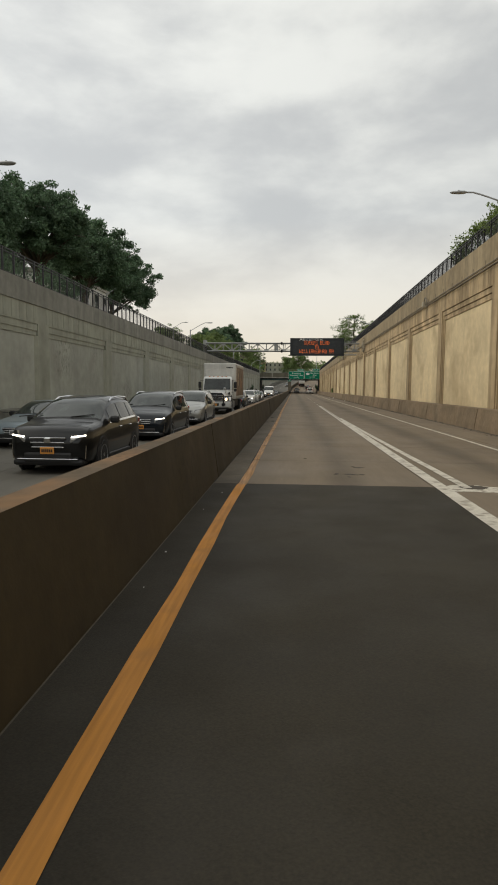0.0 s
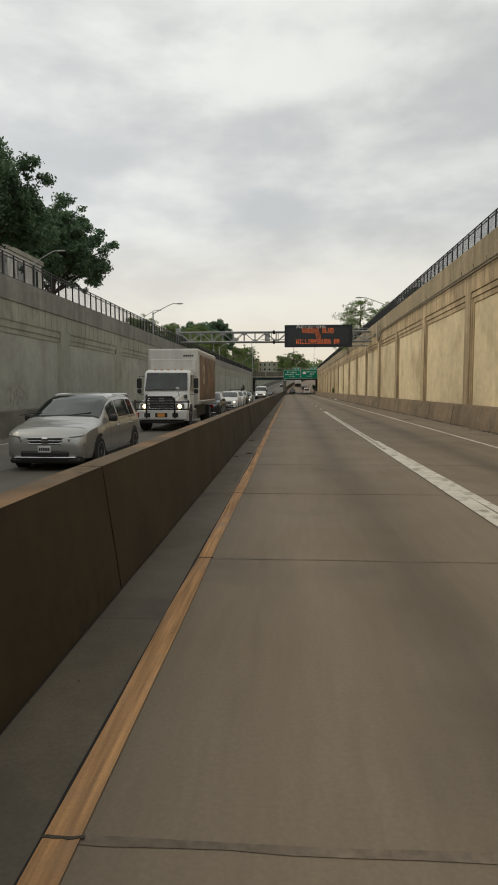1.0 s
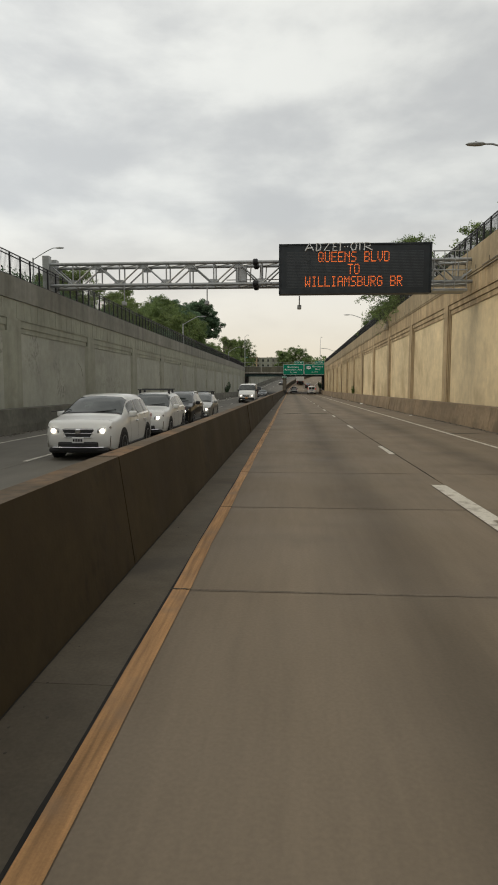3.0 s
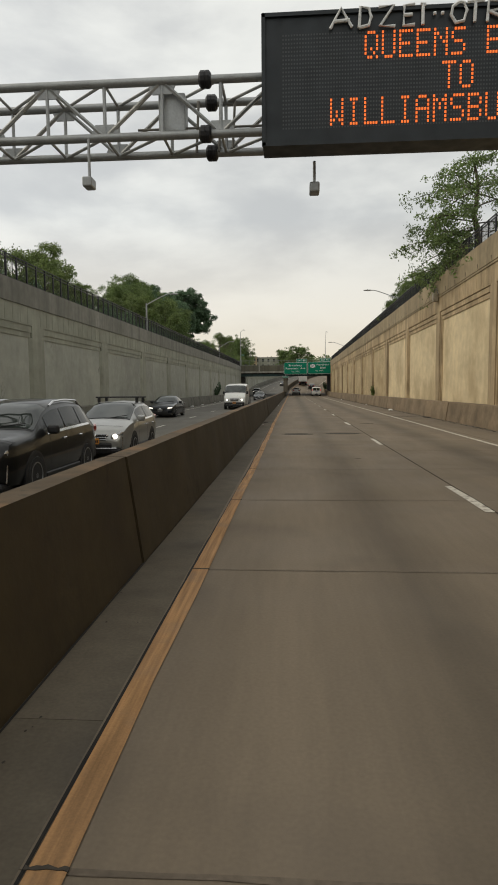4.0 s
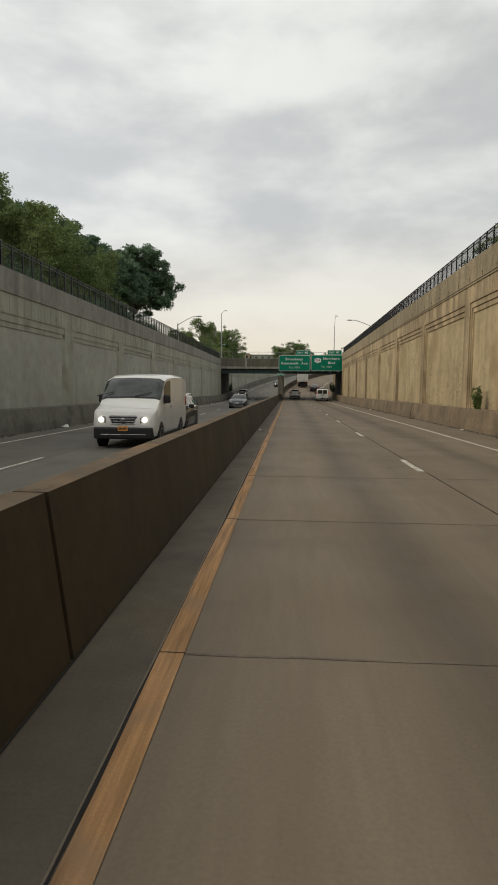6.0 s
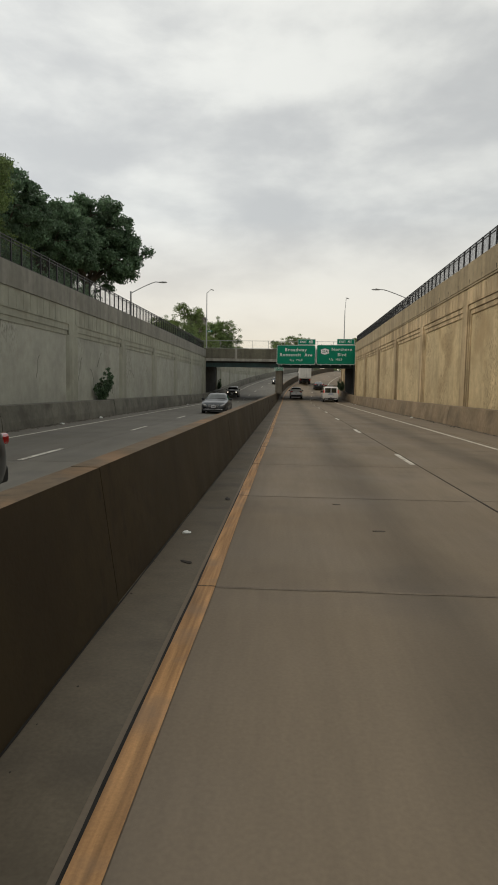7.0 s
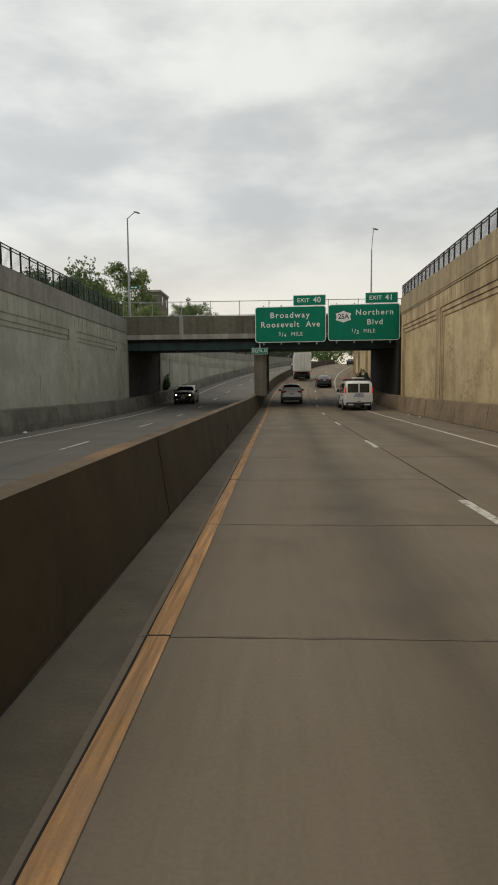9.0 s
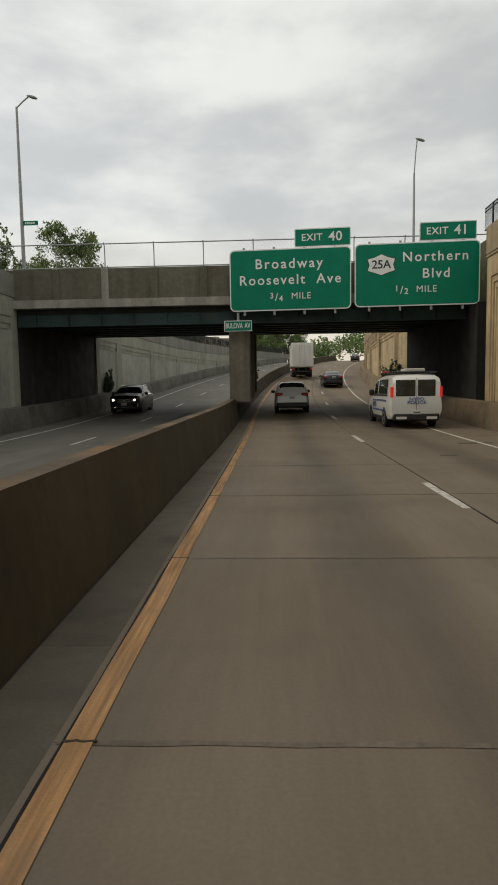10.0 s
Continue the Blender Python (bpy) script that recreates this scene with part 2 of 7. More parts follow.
GIRDER = material("dark_green_girder_paint", (0.025, 0.06, 0.058), 0.6, 0.1, tones=((0.8, 0.25), (8, 0.2)), streak=0.2, stain=((0.06, 0.035, 0.02), 1.5, 0.62, 0.5), bump=0.15)
PARAPET = material("brown_bridge_concrete", (0.15, 0.142, 0.105), 0.9, tones=((0.5, 0.2), (6, 0.15)), streak=0.22, stain=((0.07, 0.055, 0.04), 0.9, 0.55, 0.5), bump=0.3, bump_scale=25)
LEDGE = material("pale_ledge_concrete", (0.36, 0.345, 0.3), 0.9, tones=((0.8, 0.2), (8, 0.15)), streak=0.25, bump=0.3)
# near-black base colour carries the shade under the bridge
SHADE_DARK = material("shade_dark_concrete", (0.026, 0.025, 0.022), 0.9, tones=((0.7, 0.25), (6, 0.2)), streak=0.3, bump=0.3)
PIER = material("pier_concrete", (0.19, 0.168, 0.13), 0.9, tones=((0.7, 0.2), (6, 0.15)), streak=0.3, stain=((0.1, 0.085, 0.06), 0.9, 0.55, 0.5), bump=0.3)
GREEN = material("sign_green", (0.0, 0.195, 0.115), 0.55, tones=((1.5, 0.1), (30, 0.06)))
GREEN.node_tree.nodes["Principled BSDF"].inputs["Specular IOR Level"].default_value = 0.2
SIGN_WHITE = material("sign_white", (0.78, 0.8, 0.78), 0.45, tones=((8, 0.05),))
SIGN_BLACK = material("sign_case_black", (0.009, 0.015, 0.02), 0.5, tones=((2, 0.25), (40, 0.2)), bump=0.1)
LED_OFF = material("unlit_diode", (0.05, 0.055, 0.06), 0.4)
LED = material("orange_diode", (0.9, 0.2, 0.02), 0.5, emit=((1.0, 0.17, 0.03), 0.8))
GRAFFITI = material("white_spray_paint", (0.72, 0.74, 0.75), 0.8, tones=((20, 0.2),))
BARK = material("bark", (0.085, 0.066, 0.048), 0.95, tones=((4, 0.3), (30, 0.2)), bump=0.8, bump_scale=30)
CHROME = material("chrome", (0.7, 0.7, 0.7), 0.15, 1.0)
RIM = material("alloy_rim", (0.42, 0.42, 0.43), 0.35, 0.9)
RUBBER = material("tyre_rubber", (0.018, 0.018, 0.018), 0.85, tones=((20, 0.2),))
PLASTIC = material("black_plastic", (0.014, 0.014, 0.015), 0.55)
GLASS = material("dark_car_glass", (0.03, 0.038, 0.034), 0.03, tones=((1.1, 0.6), (4, 0.45)))
GLASS.node_tree.nodes["Principled BSDF"].inputs["Specular IOR Level"].default_value = 0.65
GLASS.node_tree.links.remove(GLASS.node_tree.nodes["Principled BSDF"].inputs["Roughness"].links[0])
SIDE_GLASS = material("tinted_side_glass", (0.018, 0.022, 0.02), 0.05)
SIDE_GLASS.node_tree.nodes["Principled BSDF"].inputs["Specular IOR Level"].default_value = 0.22
HEADLAMP = material("lit_headlamp", (0.9, 0.85, 0.75), 0.2, emit=((1.0, 0.9, 0.74), 4.0))
HEADLAMP_WARM = material("warm_lit_headlamp", (0.9, 0.8, 0.6), 0.2, emit=((1.0, 0.72, 0.38), 4.0))
LAMP_CLEAR = material("clear_lamp_lens", (0.4, 0.4, 0.4), 0.08, 0.6, coat=1.0)
AMBER = material("amber_lens", (0.6, 0.2, 0.03), 0.2, coat=1.0)
TAIL = material("red_tail_lens", (0.4, 0.012, 0.012), 0.15, coat=1.0)
TAIL_LIT = material("lit_red_tail_lens", (0.6, 0.02, 0.02), 0.2, emit=((1.0, 0.04, 0.02), 0.25))
PLATE = material("number_plate_yellow", (0.7, 0.3, 0.06), 0.5)
PLATE_W = material("number_plate_white", (0.6, 0.6, 0.6), 0.5)
BLUE_STRIPE = material("police_blue", (0.02, 0.09, 0.3), 0.35, coat=0.6)


def paint(name, c, metal=0.3):
    m = material(name, c, 0.35, metal, coat=0.6)
    m.node_tree.nodes["Principled BSDF"].inputs["Coat Roughness"].default_value = 0.03
    m.node_tree.nodes["Principled BSDF"].inputs["Specular IOR Level"].default_value = 0.15
    return m


P_BLACK = paint("black_car_paint", (0.007, 0.0075, 0.008), 0.0)
P_NAVY = paint("dark_blue_grey_paint", (0.01, 0.014, 0.019), 0.0)
P_SILVER = paint("silver_car_paint", (0.4, 0.4, 0.385), 0.6)
P_PALE = paint("pale_blue_silver_paint", (0.25, 0.3, 0.33), 0.2)
P_GREY = paint("dark_grey_car_paint", (0.05, 0.055, 0.06), 0.5)
P_WHITE = paint("white_car_paint", (0.72, 0.72, 0.7), 0.0)
BOX_WHITE = material("white_box_panel", (0.62, 0.61, 0.57), 0.5, tones=((0.8, 0.1), (8, 0.06)), streak=0.16)
BOX_RED = material("red_brown_wrap", (0.085, 0.034, 0.02), 0.45, tones=((0.5, 0.35), (2.5, 0.25)), stain=((0.17, 0.075, 0.03), 0.45, 0.52, 0.7))
PRINT_CREAM = material("cream_print", (0.42, 0.33, 0.24), 0.5, tones=((3, 0.2),))
PRINT_RUST = material("rust_print", (0.3, 0.12, 0.05), 0.5, tones=((3, 0.3),))


def leaf_material(name, base):
    m = material(name, base, 0.6, tones=((0.35, 0.35), (3.0, 0.3)))
    nodes, links = m.node_tree.nodes, m.node_tree.links
    b = nodes["Principled BSDF"]
    b.inputs["Subsurface Weight"].default_value = 0.0
    geo = nodes.new("ShaderNodeNewGeometry")
    src = b.inputs["Base Color"].links[0].from_socket
    vary = nodes.new("ShaderNodeMapRange")
    vary.inputs["To Min"].default_value, vary.inputs["To Max"].default_value = 0.6, 1.45
    links.new(geo.outputs["Random Per Island"], vary.inputs["Value"])
    mixed = nodes.new("ShaderNodeMix")
    mixed.data_type, mixed.blend_type = "RGBA", "MULTIPLY"
    mixed.inputs["Factor"].default_value = 1.0
    links.new(src, mixed.inputs["A"])
    links.new(vary.outputs[0], mixed.inputs["B"])
    links.new(mixed.outputs["Result"], b.inputs["Base Color"])
    thin_leaf = nodes.new("ShaderNodeBsdfTranslucent")
    links.new(mixed.outputs["Result"], thin_leaf.inputs["Color"])
    blend = nodes.new("ShaderNodeMixShader")
    blend.inputs[0].default_value = 0.35
    links.new(b.outputs[0], blend.inputs[1])
    links.new(thin_leaf.outputs[0], blend.inputs[2])
    links.new(blend.outputs[0], nodes["Material Output"].inputs["Surface"])
    return m


LEAF_DARK = leaf_material("dark_green_leaves", (0.115, 0.19, 0.105))
LEAF_MID = leaf_material("green_leaves", (0.17, 0.24, 0.08))
LEAF_BRIGHT = leaf_material("bright_green_leaves", (0.185, 0.25, 0.08))


# ---- mesh helpers ----
def mesh_of(name, bm, mat, smooth=False, angle=40):
    bmesh.ops.recalc_face_normals(bm, faces=bm.faces)
    me = bpy.data.meshes.new(name)
    bm.to_mesh(me)
    bm.free()
    if smooth:
        me.shade_smooth()
        me.set_sharp_from_angle(angle=radians(angle))
    for m in mat if isinstance(mat, (list, tuple)) else (mat,):
        me.materials.append(m)
    return me


def part(name, bm, mat, parent=None, label="", smooth=False):
    ob = new(name, mesh_of(name, bm, mat, smooth))
    if parent is not None:
        ob.parent = parent
    return tagged(ob, label)


def shared(name, me, parent, m=None):
    ob = new(name, me)
    ob.parent = parent
    if m is not None:
        ob.matrix_basis = m
    return ob


def hexa(bm, pts):
    """A box from 8 corners: 4 below, 4 above, both turning the same way."""
    v = [bm.verts.new(p) for p in pts]
    for f in ((0, 1, 2, 3), (4, 5, 6, 7), (0, 1, 5, 4), (1, 2, 6, 5), (2, 3, 7, 6), (3, 0, 4, 7)):
        bm.faces.new([v[i] for i in f])
    return v


def box(bm, x0, x1, y0, y1, z0, z1):
    return hexa(bm, [(x0, y0, z0), (x1, y0, z0), (x1, y1, z0), (x0, y1, z0), (x0, y0, z1), (x1, y0, z1), (x1, y1, z1), (x0, y1, z1)])


def rbox(bm, x0, x1, y0, y1, z0, z1, r=0.03, seg=2):
    """A box with rounded edges."""
    t = bmesh.new()
    box(t, x0, x1, y0, y1, z0, z1)
    bmesh.ops.bevel(t, geom=list(t.edges), offset=min(r, (x1 - x0) * 0.45, (y1 - y0) * 0.45, (z1 - z0) * 0.45), segments=seg, affect="EDGES", profile=0.5)
    merge(bm, t)


def merge(bm, other, m=None):
    if m is not None:
        bmesh.ops.transform(other, matrix=m, verts=other.verts)
    at = {v: bm.verts.new(v.co) for v in other.verts}
    for f in other.faces:
        bm.faces.new([at[v] for v in f.verts])
    other.free()


def tube(bm, a, b, r, n=8, r2=None):
    a, b = Vector(a), Vector(b)
    q = (b - a).to_track_quat("Z", "Y").to_matrix()
    rings = []
    for c, rad in ((a, r), (b, r if r2 is None else r2)):
        rings.append([bm.verts.new(c + q @ Vector((rad * math.cos(k * math.tau / n), rad * math.sin(k * math.tau / n), 0))) for k in range(n)])
    for k in range(n):
        bm.faces.new((rings[0][k], rings[0][(k + 1) % n], rings[1][(k + 1) % n], rings[1][k]))
    bm.faces.new(rings[0][::-1])
    bm.faces.new(rings[1])


def pipe(bm, pts, r, n=8):
    """One round pipe swept through the points."""
    pts = [Vector(p) for p in pts]
    rings = []
    for k, p in enumerate(pts):
        d = (pts[min(k + 1, len(pts) - 1)] - pts[max(k - 1, 0)]).normalized()
        side = d.cross(Vector((0, 0, 1)) if abs(d.z) < 0.95 else Vector((0, 1, 0))).normalized()
        up = side.cross(d)
        rings.append([bm.verts.new(p + (side * math.cos(j * math.tau / n) + up * math.sin(j * math.tau / n)) * r) for j in range(n)])
    for a, b in zip(rings, rings[1:]):
        for j in range(n):
            bm.faces.new((a[j], a[(j + 1) % n], b[(j + 1) % n], b[j]))
    bm.faces.new(rings[0][::-1])
    bm.faces.new(rings[-1])


def lathe(bm, profile, n=24):
    """profile: (radius, x) pairs, turned round the x axis."""
    rings = [[bm.verts.new((x, r * math.cos(k * math.tau / n), r * math.sin(k * math.tau / n))) for k in range(n)] for r, x in profile]
    for p, q in zip(rings, rings[1:]):
        for k in range(n):
            bm.faces.new((p[k], p[(k + 1) % n], q[(k + 1) % n], q[k]))
    for ring in (rings[0], rings[-1]):
        bm.faces.new(ring)


def thing(name, label, category, group="", m=None):
    ob = new(name)
    ob.empty_display_size = 0.2
    if m is not None:
        ob.matrix_basis = m
    return tagged(ob, label, category, group)


def letters(name, text, size, mat, parent, m, align="CENTER", depth=0.004, stretch=1.0, spacing=1.0):
    """Raised lettering as a mesh, standing in the x-z plane and facing -y."""
    cu = bpy.data.curves.new(name, "FONT")
    cu.body, cu.size, cu.align_x, cu.align_y, cu.extrude, cu.space_character, cu.offset = text, size, align, "CENTER", depth, spacing, 0.0 if "M" in text else size * 0.012
    cu.resolution_u = 3
    ob = new(name, cu)
    bpy.context.view_layer.update()
    me = bpy.data.meshes.new_from_object(ob.evaluated_get(bpy.context.evaluated_depsgraph_get()))
    bpy.data.objects.remove(ob)
    me.materials.clear()
    me.materials.append(mat)
    o = new(name, me)
    o.parent = parent
    o.matrix_basis = m @ pose(0, 0, 0, 90) @ Matrix.Diagonal((stretch, 1, 1, 1))
    return o


# ---- the line of the road: straight and level, then curving right and rising past the bridge ----
def cx(y):
    a = 0.00133
    if y < 222:
        return 0.0
    if y < 340:
        return a * (y - 222) ** 2
    return a * 118 ** 2 + 2 * a * 118 * (y - 340)


def cz(y):
    if y < 208:
        return 0.0
    if y < 243:
        return 0.074 / 70 * (y - 208) ** 2
    z = 0.074 / 70 * 35 ** 2
    if y < 310:
        return z + 0.074 * (y - 243)
    z += 0.074 * 67
    d = min(y - 310, 60)
    return z + 0.074 * d - 0.074 / 120 * d * d


def top_right(y):
    return float(np.interp(y, (0, 55, 200, 260, 330, 420), (8.85, 8.7, 8.1, 8.1, 9.4, 10.2)))


def top_left(y):
    return float(np.interp(y, (0, 110, 190, 260, 330, 420), (6.5, 6.55, 7.05, 7.2, 9.2, 10.2)))


def on(off, y, z=0.0):
    return (off + cx(y), y, cz(y) + z)


def strip(bm, profile, ys):
    """Sweeps a closed profile of (offset, height) along the road."""
    rings = [[bm.verts.new(on(o, y, z)) for o, z in profile] for y in ys]
    n = len(profile)
    for p, q in zip(rings, rings[1:]):
        for k in range(n):
            bm.faces.new((p[k], p[(k + 1) % n], q[(k + 1) % n], q[k]))
    bm.faces.new(rings[0])
    bm.faces.new(rings[-1][::-1])


def steps(a, b, d=5.0):
    n = max(1, int(math.ceil((b - a) / d)))
    return [a + (b - a) * k / n for k in range(n + 1)]


Y0, Y1 = -40.0, 430.0
ZL = -0.08

# ---- ground: one sheet, with the cutting in it ----
bm = bmesh.new()
rows = []
for y in [-900, -300, -80, *steps(Y0, Y1, 10), 470, 560, 700, 1000, 1600]:
    k = min(max(y, Y0), Y1)
    zl, zr, zb = top_left(k) - 0.12, top_right(k) - 0.12, cz(k) - 0.3
    x = cx(k)
    if y > Y1 + 50:
        zb = zl
    rows.append([bm.verts.new((px + x * (abs(px) < 400), y, pz)) for px, pz in ((-1500, zl), (-300, zl), (-60, zl), (-12.25, zl), (-12.2, zb), (9.5, zb), (9.55, zr), (60, zr), (300, zr), (1500, zr))])
for p, q in zip(rows, rows[1:]):
    for k in range(len(p) - 1):
        bm.faces.new((p[k], p[k + 1], q[k + 1], q[k]))
tagged(part("ground", bm, SOIL), "soil and rough grass beside the cutting", "ground", kind="structure")


# ---- bridge over the cutting ----
BY, BE = 218.6, 231.4


def bridge():
    b = tagged(new("bridge"), "dark green steel girder bridge with brown concrete parapet over the road", "bridge", kind="structure")
    for y0, y1 in ((BY - 0.05, BY + 0.18), (BE - 0.18, BE + 0.05)):
        bm = bmesh.new()
        box(bm, -13.2, 10.6, y0, y1, 5.9, 7.3)
        part("parapet", bm, PARAPET, b, "brown water-stained concrete parapet")
        bm = bmesh.new()
        box(bm, -13.2, 10.6, y0 - 0.14, y1 + 0.14, 5.53, 5.9)
        part("ledge", bm, LEDGE, b, "pale concrete ledge")
    for k in range(11):
        bm = bmesh.new()
        x = -12.0 + 2.28 * k
        rbox(bm, x - 0.17, x + 0.17, BY - 0.1, BY - 0.052, 5.905, 7.295, 0.02)
        part("pilaster", bm, LEDGE if k % 3 == 2 else PARAPET, b)
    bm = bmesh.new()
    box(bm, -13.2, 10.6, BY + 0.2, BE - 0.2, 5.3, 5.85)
    part("deck", bm, SHADE_DARK, b, "concrete deck slab coloured dark for the shade beneath")
    for k, y in enumerate(np.linspace(BY + 0.3, BE - 0.3, 7)):
        bm = bmesh.new()
        zb = 4.74 + 0.085 * k
        box(bm, -13.0, 10.4, y - 0.012, y + 0.012, zb, 5.5)
        box(bm, -13.0, 10.4, y - 0.16, y + 0.16, zb - 0.03, zb)
        girder = part("girder", bm, GIRDER, b)
        for s in range(15 if k == 0 else 0):
            bm = bmesh.new()
            box(bm, -12.4 + 1.55 * s, -12.385 + 1.55 * s, y - 0.13, y - 0.012, zb, 5.3)
            part("stiffener", bm, GIRDER, girder)
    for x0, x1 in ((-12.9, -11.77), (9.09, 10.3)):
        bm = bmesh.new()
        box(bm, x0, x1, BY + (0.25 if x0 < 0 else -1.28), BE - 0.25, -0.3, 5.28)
        part("abutment", bm, SHADE_DARK, b, "concrete abutment, its shade put into the colour")
    for k, y in enumerate((219.3, 225.2, 230.6)):
        bm = bmesh.new()
        rbox(bm, -1.8, -0.82, y - 0.45, y + 0.5, 0.9 + cz(y), (4.7, 4.93, 5.2)[k], 0.08)
        part("pier", bm, PIER, b, "weathered concrete pier")
    # railing of pipe and wire along the parapet
    for z in (7.36, 8.42):
        bm = bmesh.new()
        tube(bm, (-13.1, BY + 0.06, z), (10.5, BY + 0.06, z), 0.028, 6)
        part("rail", bm, STEEL, b)
    for k in range(11):
        bm = bmesh.new()
        x = -12.0 + 2.28 * k
        pipe(bm, [(x, BY + 0.06, 7.3), (x, BY + 0.06, 8.1), (x, BY + 0.02, 8.3), (x, BY - 0.06, 8.45)], 0.026, 6)
        part("rail_post", bm, STEEL, b)
    bm = bmesh.new()
    for k in range(118):
        x = -13.0 + 0.2 * k
        for d in (-1, 1):
            tube(bm, (x, BY + 0.06, 7.36 if d > 0 else 8.42), (x + 1.06, BY + 0.06, 8.42 if d > 0 else 7.36), 0.0013, 3)
    tagged(part("wire_mesh", bm, STEEL, b), kind="stuff")


bridge()


def guide_sign(name, label, x0, x1, y0, y1, z0, z1, tab, lines, shield=None):
    """A green panel between x0 and x1 facing the road, a little turned, with its tab and lettering."""
    cxm, cym, zm = (x0 + x1) / 2, (y0 + y1) / 2, (z0 + z1) / 2
    w, h = math.hypot(x1 - x0, y1 - y0), z1 - z0
    turn = math.degrees(math.atan2(y1 - y0, x1 - x0))
    s = thing(name, label, "road sign", "guide signs on the bridge", pose(cxm, cym, zm, 0, 0, turn))

    def panel(cx0, cx1, cz0, cz1, r, y, thick, mat, pname, plabel=""):
        b2 = bmesh.new()
        rim = []
        for qx, qz, a0 in ((cx1 - r, cz1 - r, 0), (cx0 + r, cz1 - r, 90), (cx0 + r, cz0 + r, 180), (cx1 - r, cz0 + r, 270)):
            for k in range(6):
                a = radians(a0 + 18 * k)
                rim.append((qx + r * math.cos(a), qz + r * math.sin(a)))
        f = [b2.verts.new((px, y, pz)) for px, pz in rim]
        g = [b2.verts.new((px, y + thick, pz)) for px, pz in rim]
        b2.faces.new(f)
        b2.faces.new(g[::-1])
        for k in range(len(f)):
            b2.faces.new((f[k], f[k - 1], g[k - 1], g[k]))
        return part(pname, b2, mat, s, plabel)

    panel(-w / 2, w / 2, -h / 2, h / 2, 0.22, 0.0, 0.05, SIGN_WHITE, "border", "white reflective border")
    panel(-w / 2 + 0.05, w / 2 - 0.05, -h / 2 + 0.05, h / 2 - 0.05, 0.18, -0.006, 0.05, GREEN, "panel")
    tx0, tx1, ttext = tab
    panel(tx0, tx1, h / 2 + 0.03, h / 2 + 0.82, 0.05, 0.0, 0.05, SIGN_WHITE, "tab_border")
    t = panel(tx0 + 0.04, tx1 - 0.04, h / 2 + 0.07, h / 2 + 0.78, 0.04, -0.006, 0.05, GREEN, "exit_tab")
    a, b2 = ttext.split()
    tw = tx1 - tx0
    letters("lettering", a, 0.42, SIGN_WHITE, s, pose(tx0 + tw * 0.31, -0.012, h / 2 + 0.42), spacing=1.1)
    letters("lettering", b2, 0.58, SIGN_WHITE, s, pose(tx0 + tw * 0.73, -0.012, h / 2 + 0.43), spacing=1.05)
    for text, size, x, z, sp in lines:
        if "/" in text:
            over, under = text.split("/")
            letters("lettering", over, size * 0.74, SIGN_WHITE, s, pose(x - size * 0.44, -0.012, z + size * 0.15))
            letters("lettering", "/", size * 0.95, SIGN_WHITE, s, pose(x, -0.012, z))
            letters("lettering", under, size * 0.74, SIGN_WHITE, s, pose(x + size * 0.42, -0.012, z - size * 0.12))
            continue
        letters("lettering", text, size, SIGN_WHITE, s, pose(x, -0.012, z), spacing=sp)
    if shield:
        sx, sz = shield
        for k, mat in ((1.0, SIGN_BLACK), (0.94, SIGN_WHITE)):
            b3 = bmesh.new()
            out = [(-0.62, 0.26), (-0.3, 0.34), (0, 0.47), (0.3, 0.34), (0.62, 0.26), (0.54, 0.0), (0.62, -0.26), (0.3, -0.36), (0, -0.47), (-0.3, -0.36), (-0.62, -0.26), (-0.54, 0.0)]
            f = [b3.verts.new((sx + k * px, -0.012 - (1 - k) * 0.1, sz + k * pz)) for px, pz in out]
            g = [b3.verts.new((sx + k * px, 0.0, sz + k * pz)) for px, pz in out]
            b3.faces.new(f)
            for q in range(12):
                b3.faces.new((f[q], f[q - 1], g[q - 1], g[q]))
            part("route_shield" if k == 1.0 else "shield_face", b3, mat, s)
        letters("lettering", "25A", 0.5, SIGN_BLACK, s, pose(sx, -0.024, sz), spacing=0.98)
    b4 = bmesh.new()
    for k in range(4):
        x = -w / 2 + w * (0.12 + 0.25 * k)
        box(b4, x - 0.05, x + 0.05, 0.051, 0.15, -h / 2 - 0.18, h / 2 + 0.1)
        box(b4, x - 0.04, x + 0.04, 0.15, 1.2, -0.1, 0.0)
    part("bracket", b4, STEEL, s)
    return s


guide_sign("broadway_sign", "green guide sign for Broadway and Roosevelt Ave on the bridge", -1.66, 3.72, 218.15, 217.75, 5.16, 7.86,
           (0.22, 2.68, "EXIT 40"), [("Broadway", 0.61, -0.05, 0.68, 1.26), ("Roosevelt", 0.6, -0.8, -0.02, 1.22), ("Ave", 0.6, 1.72, -0.02, 1.22), ("3/4", 0.48, -0.6, -0.78, 1.0), ("MILE", 0.4, 0.5, -0.74, 1.14)])
guide_sign("northern_blvd_sign", "green guide sign for Northern Blvd with route shield", 3.88, 9.2, 217.78, 217.42, 5.2, 7.92,
           (0.1, 2.5, "EXIT 41"), [("Northern", 0.58, 0.78, 0.72, 1.26), ("Blvd", 0.58, 0.82, 0.0, 1.22), ("1/2", 0.48, -0.64, -0.68, 1.0), ("MILE", 0.4, 0.42, -0.66, 1.14)], (-1.52, 0.44))
s = thing("street_name_sign", "small green street name sign on the bridge girder", "street sign", m=pose(-1.32, 218.2, 4.53))
bm = bmesh.new()
rbox(bm, -0.63, 0.63, 0, 0.02, -0.24, 0.24, 0.01)
part("border", bm, SIGN_WHITE, s)
bm = bmesh.new()
box(bm, -0.6, 0.6, -0.005, 0.01, -0.21, 0.21)
part("panel", bm, GREEN, s)
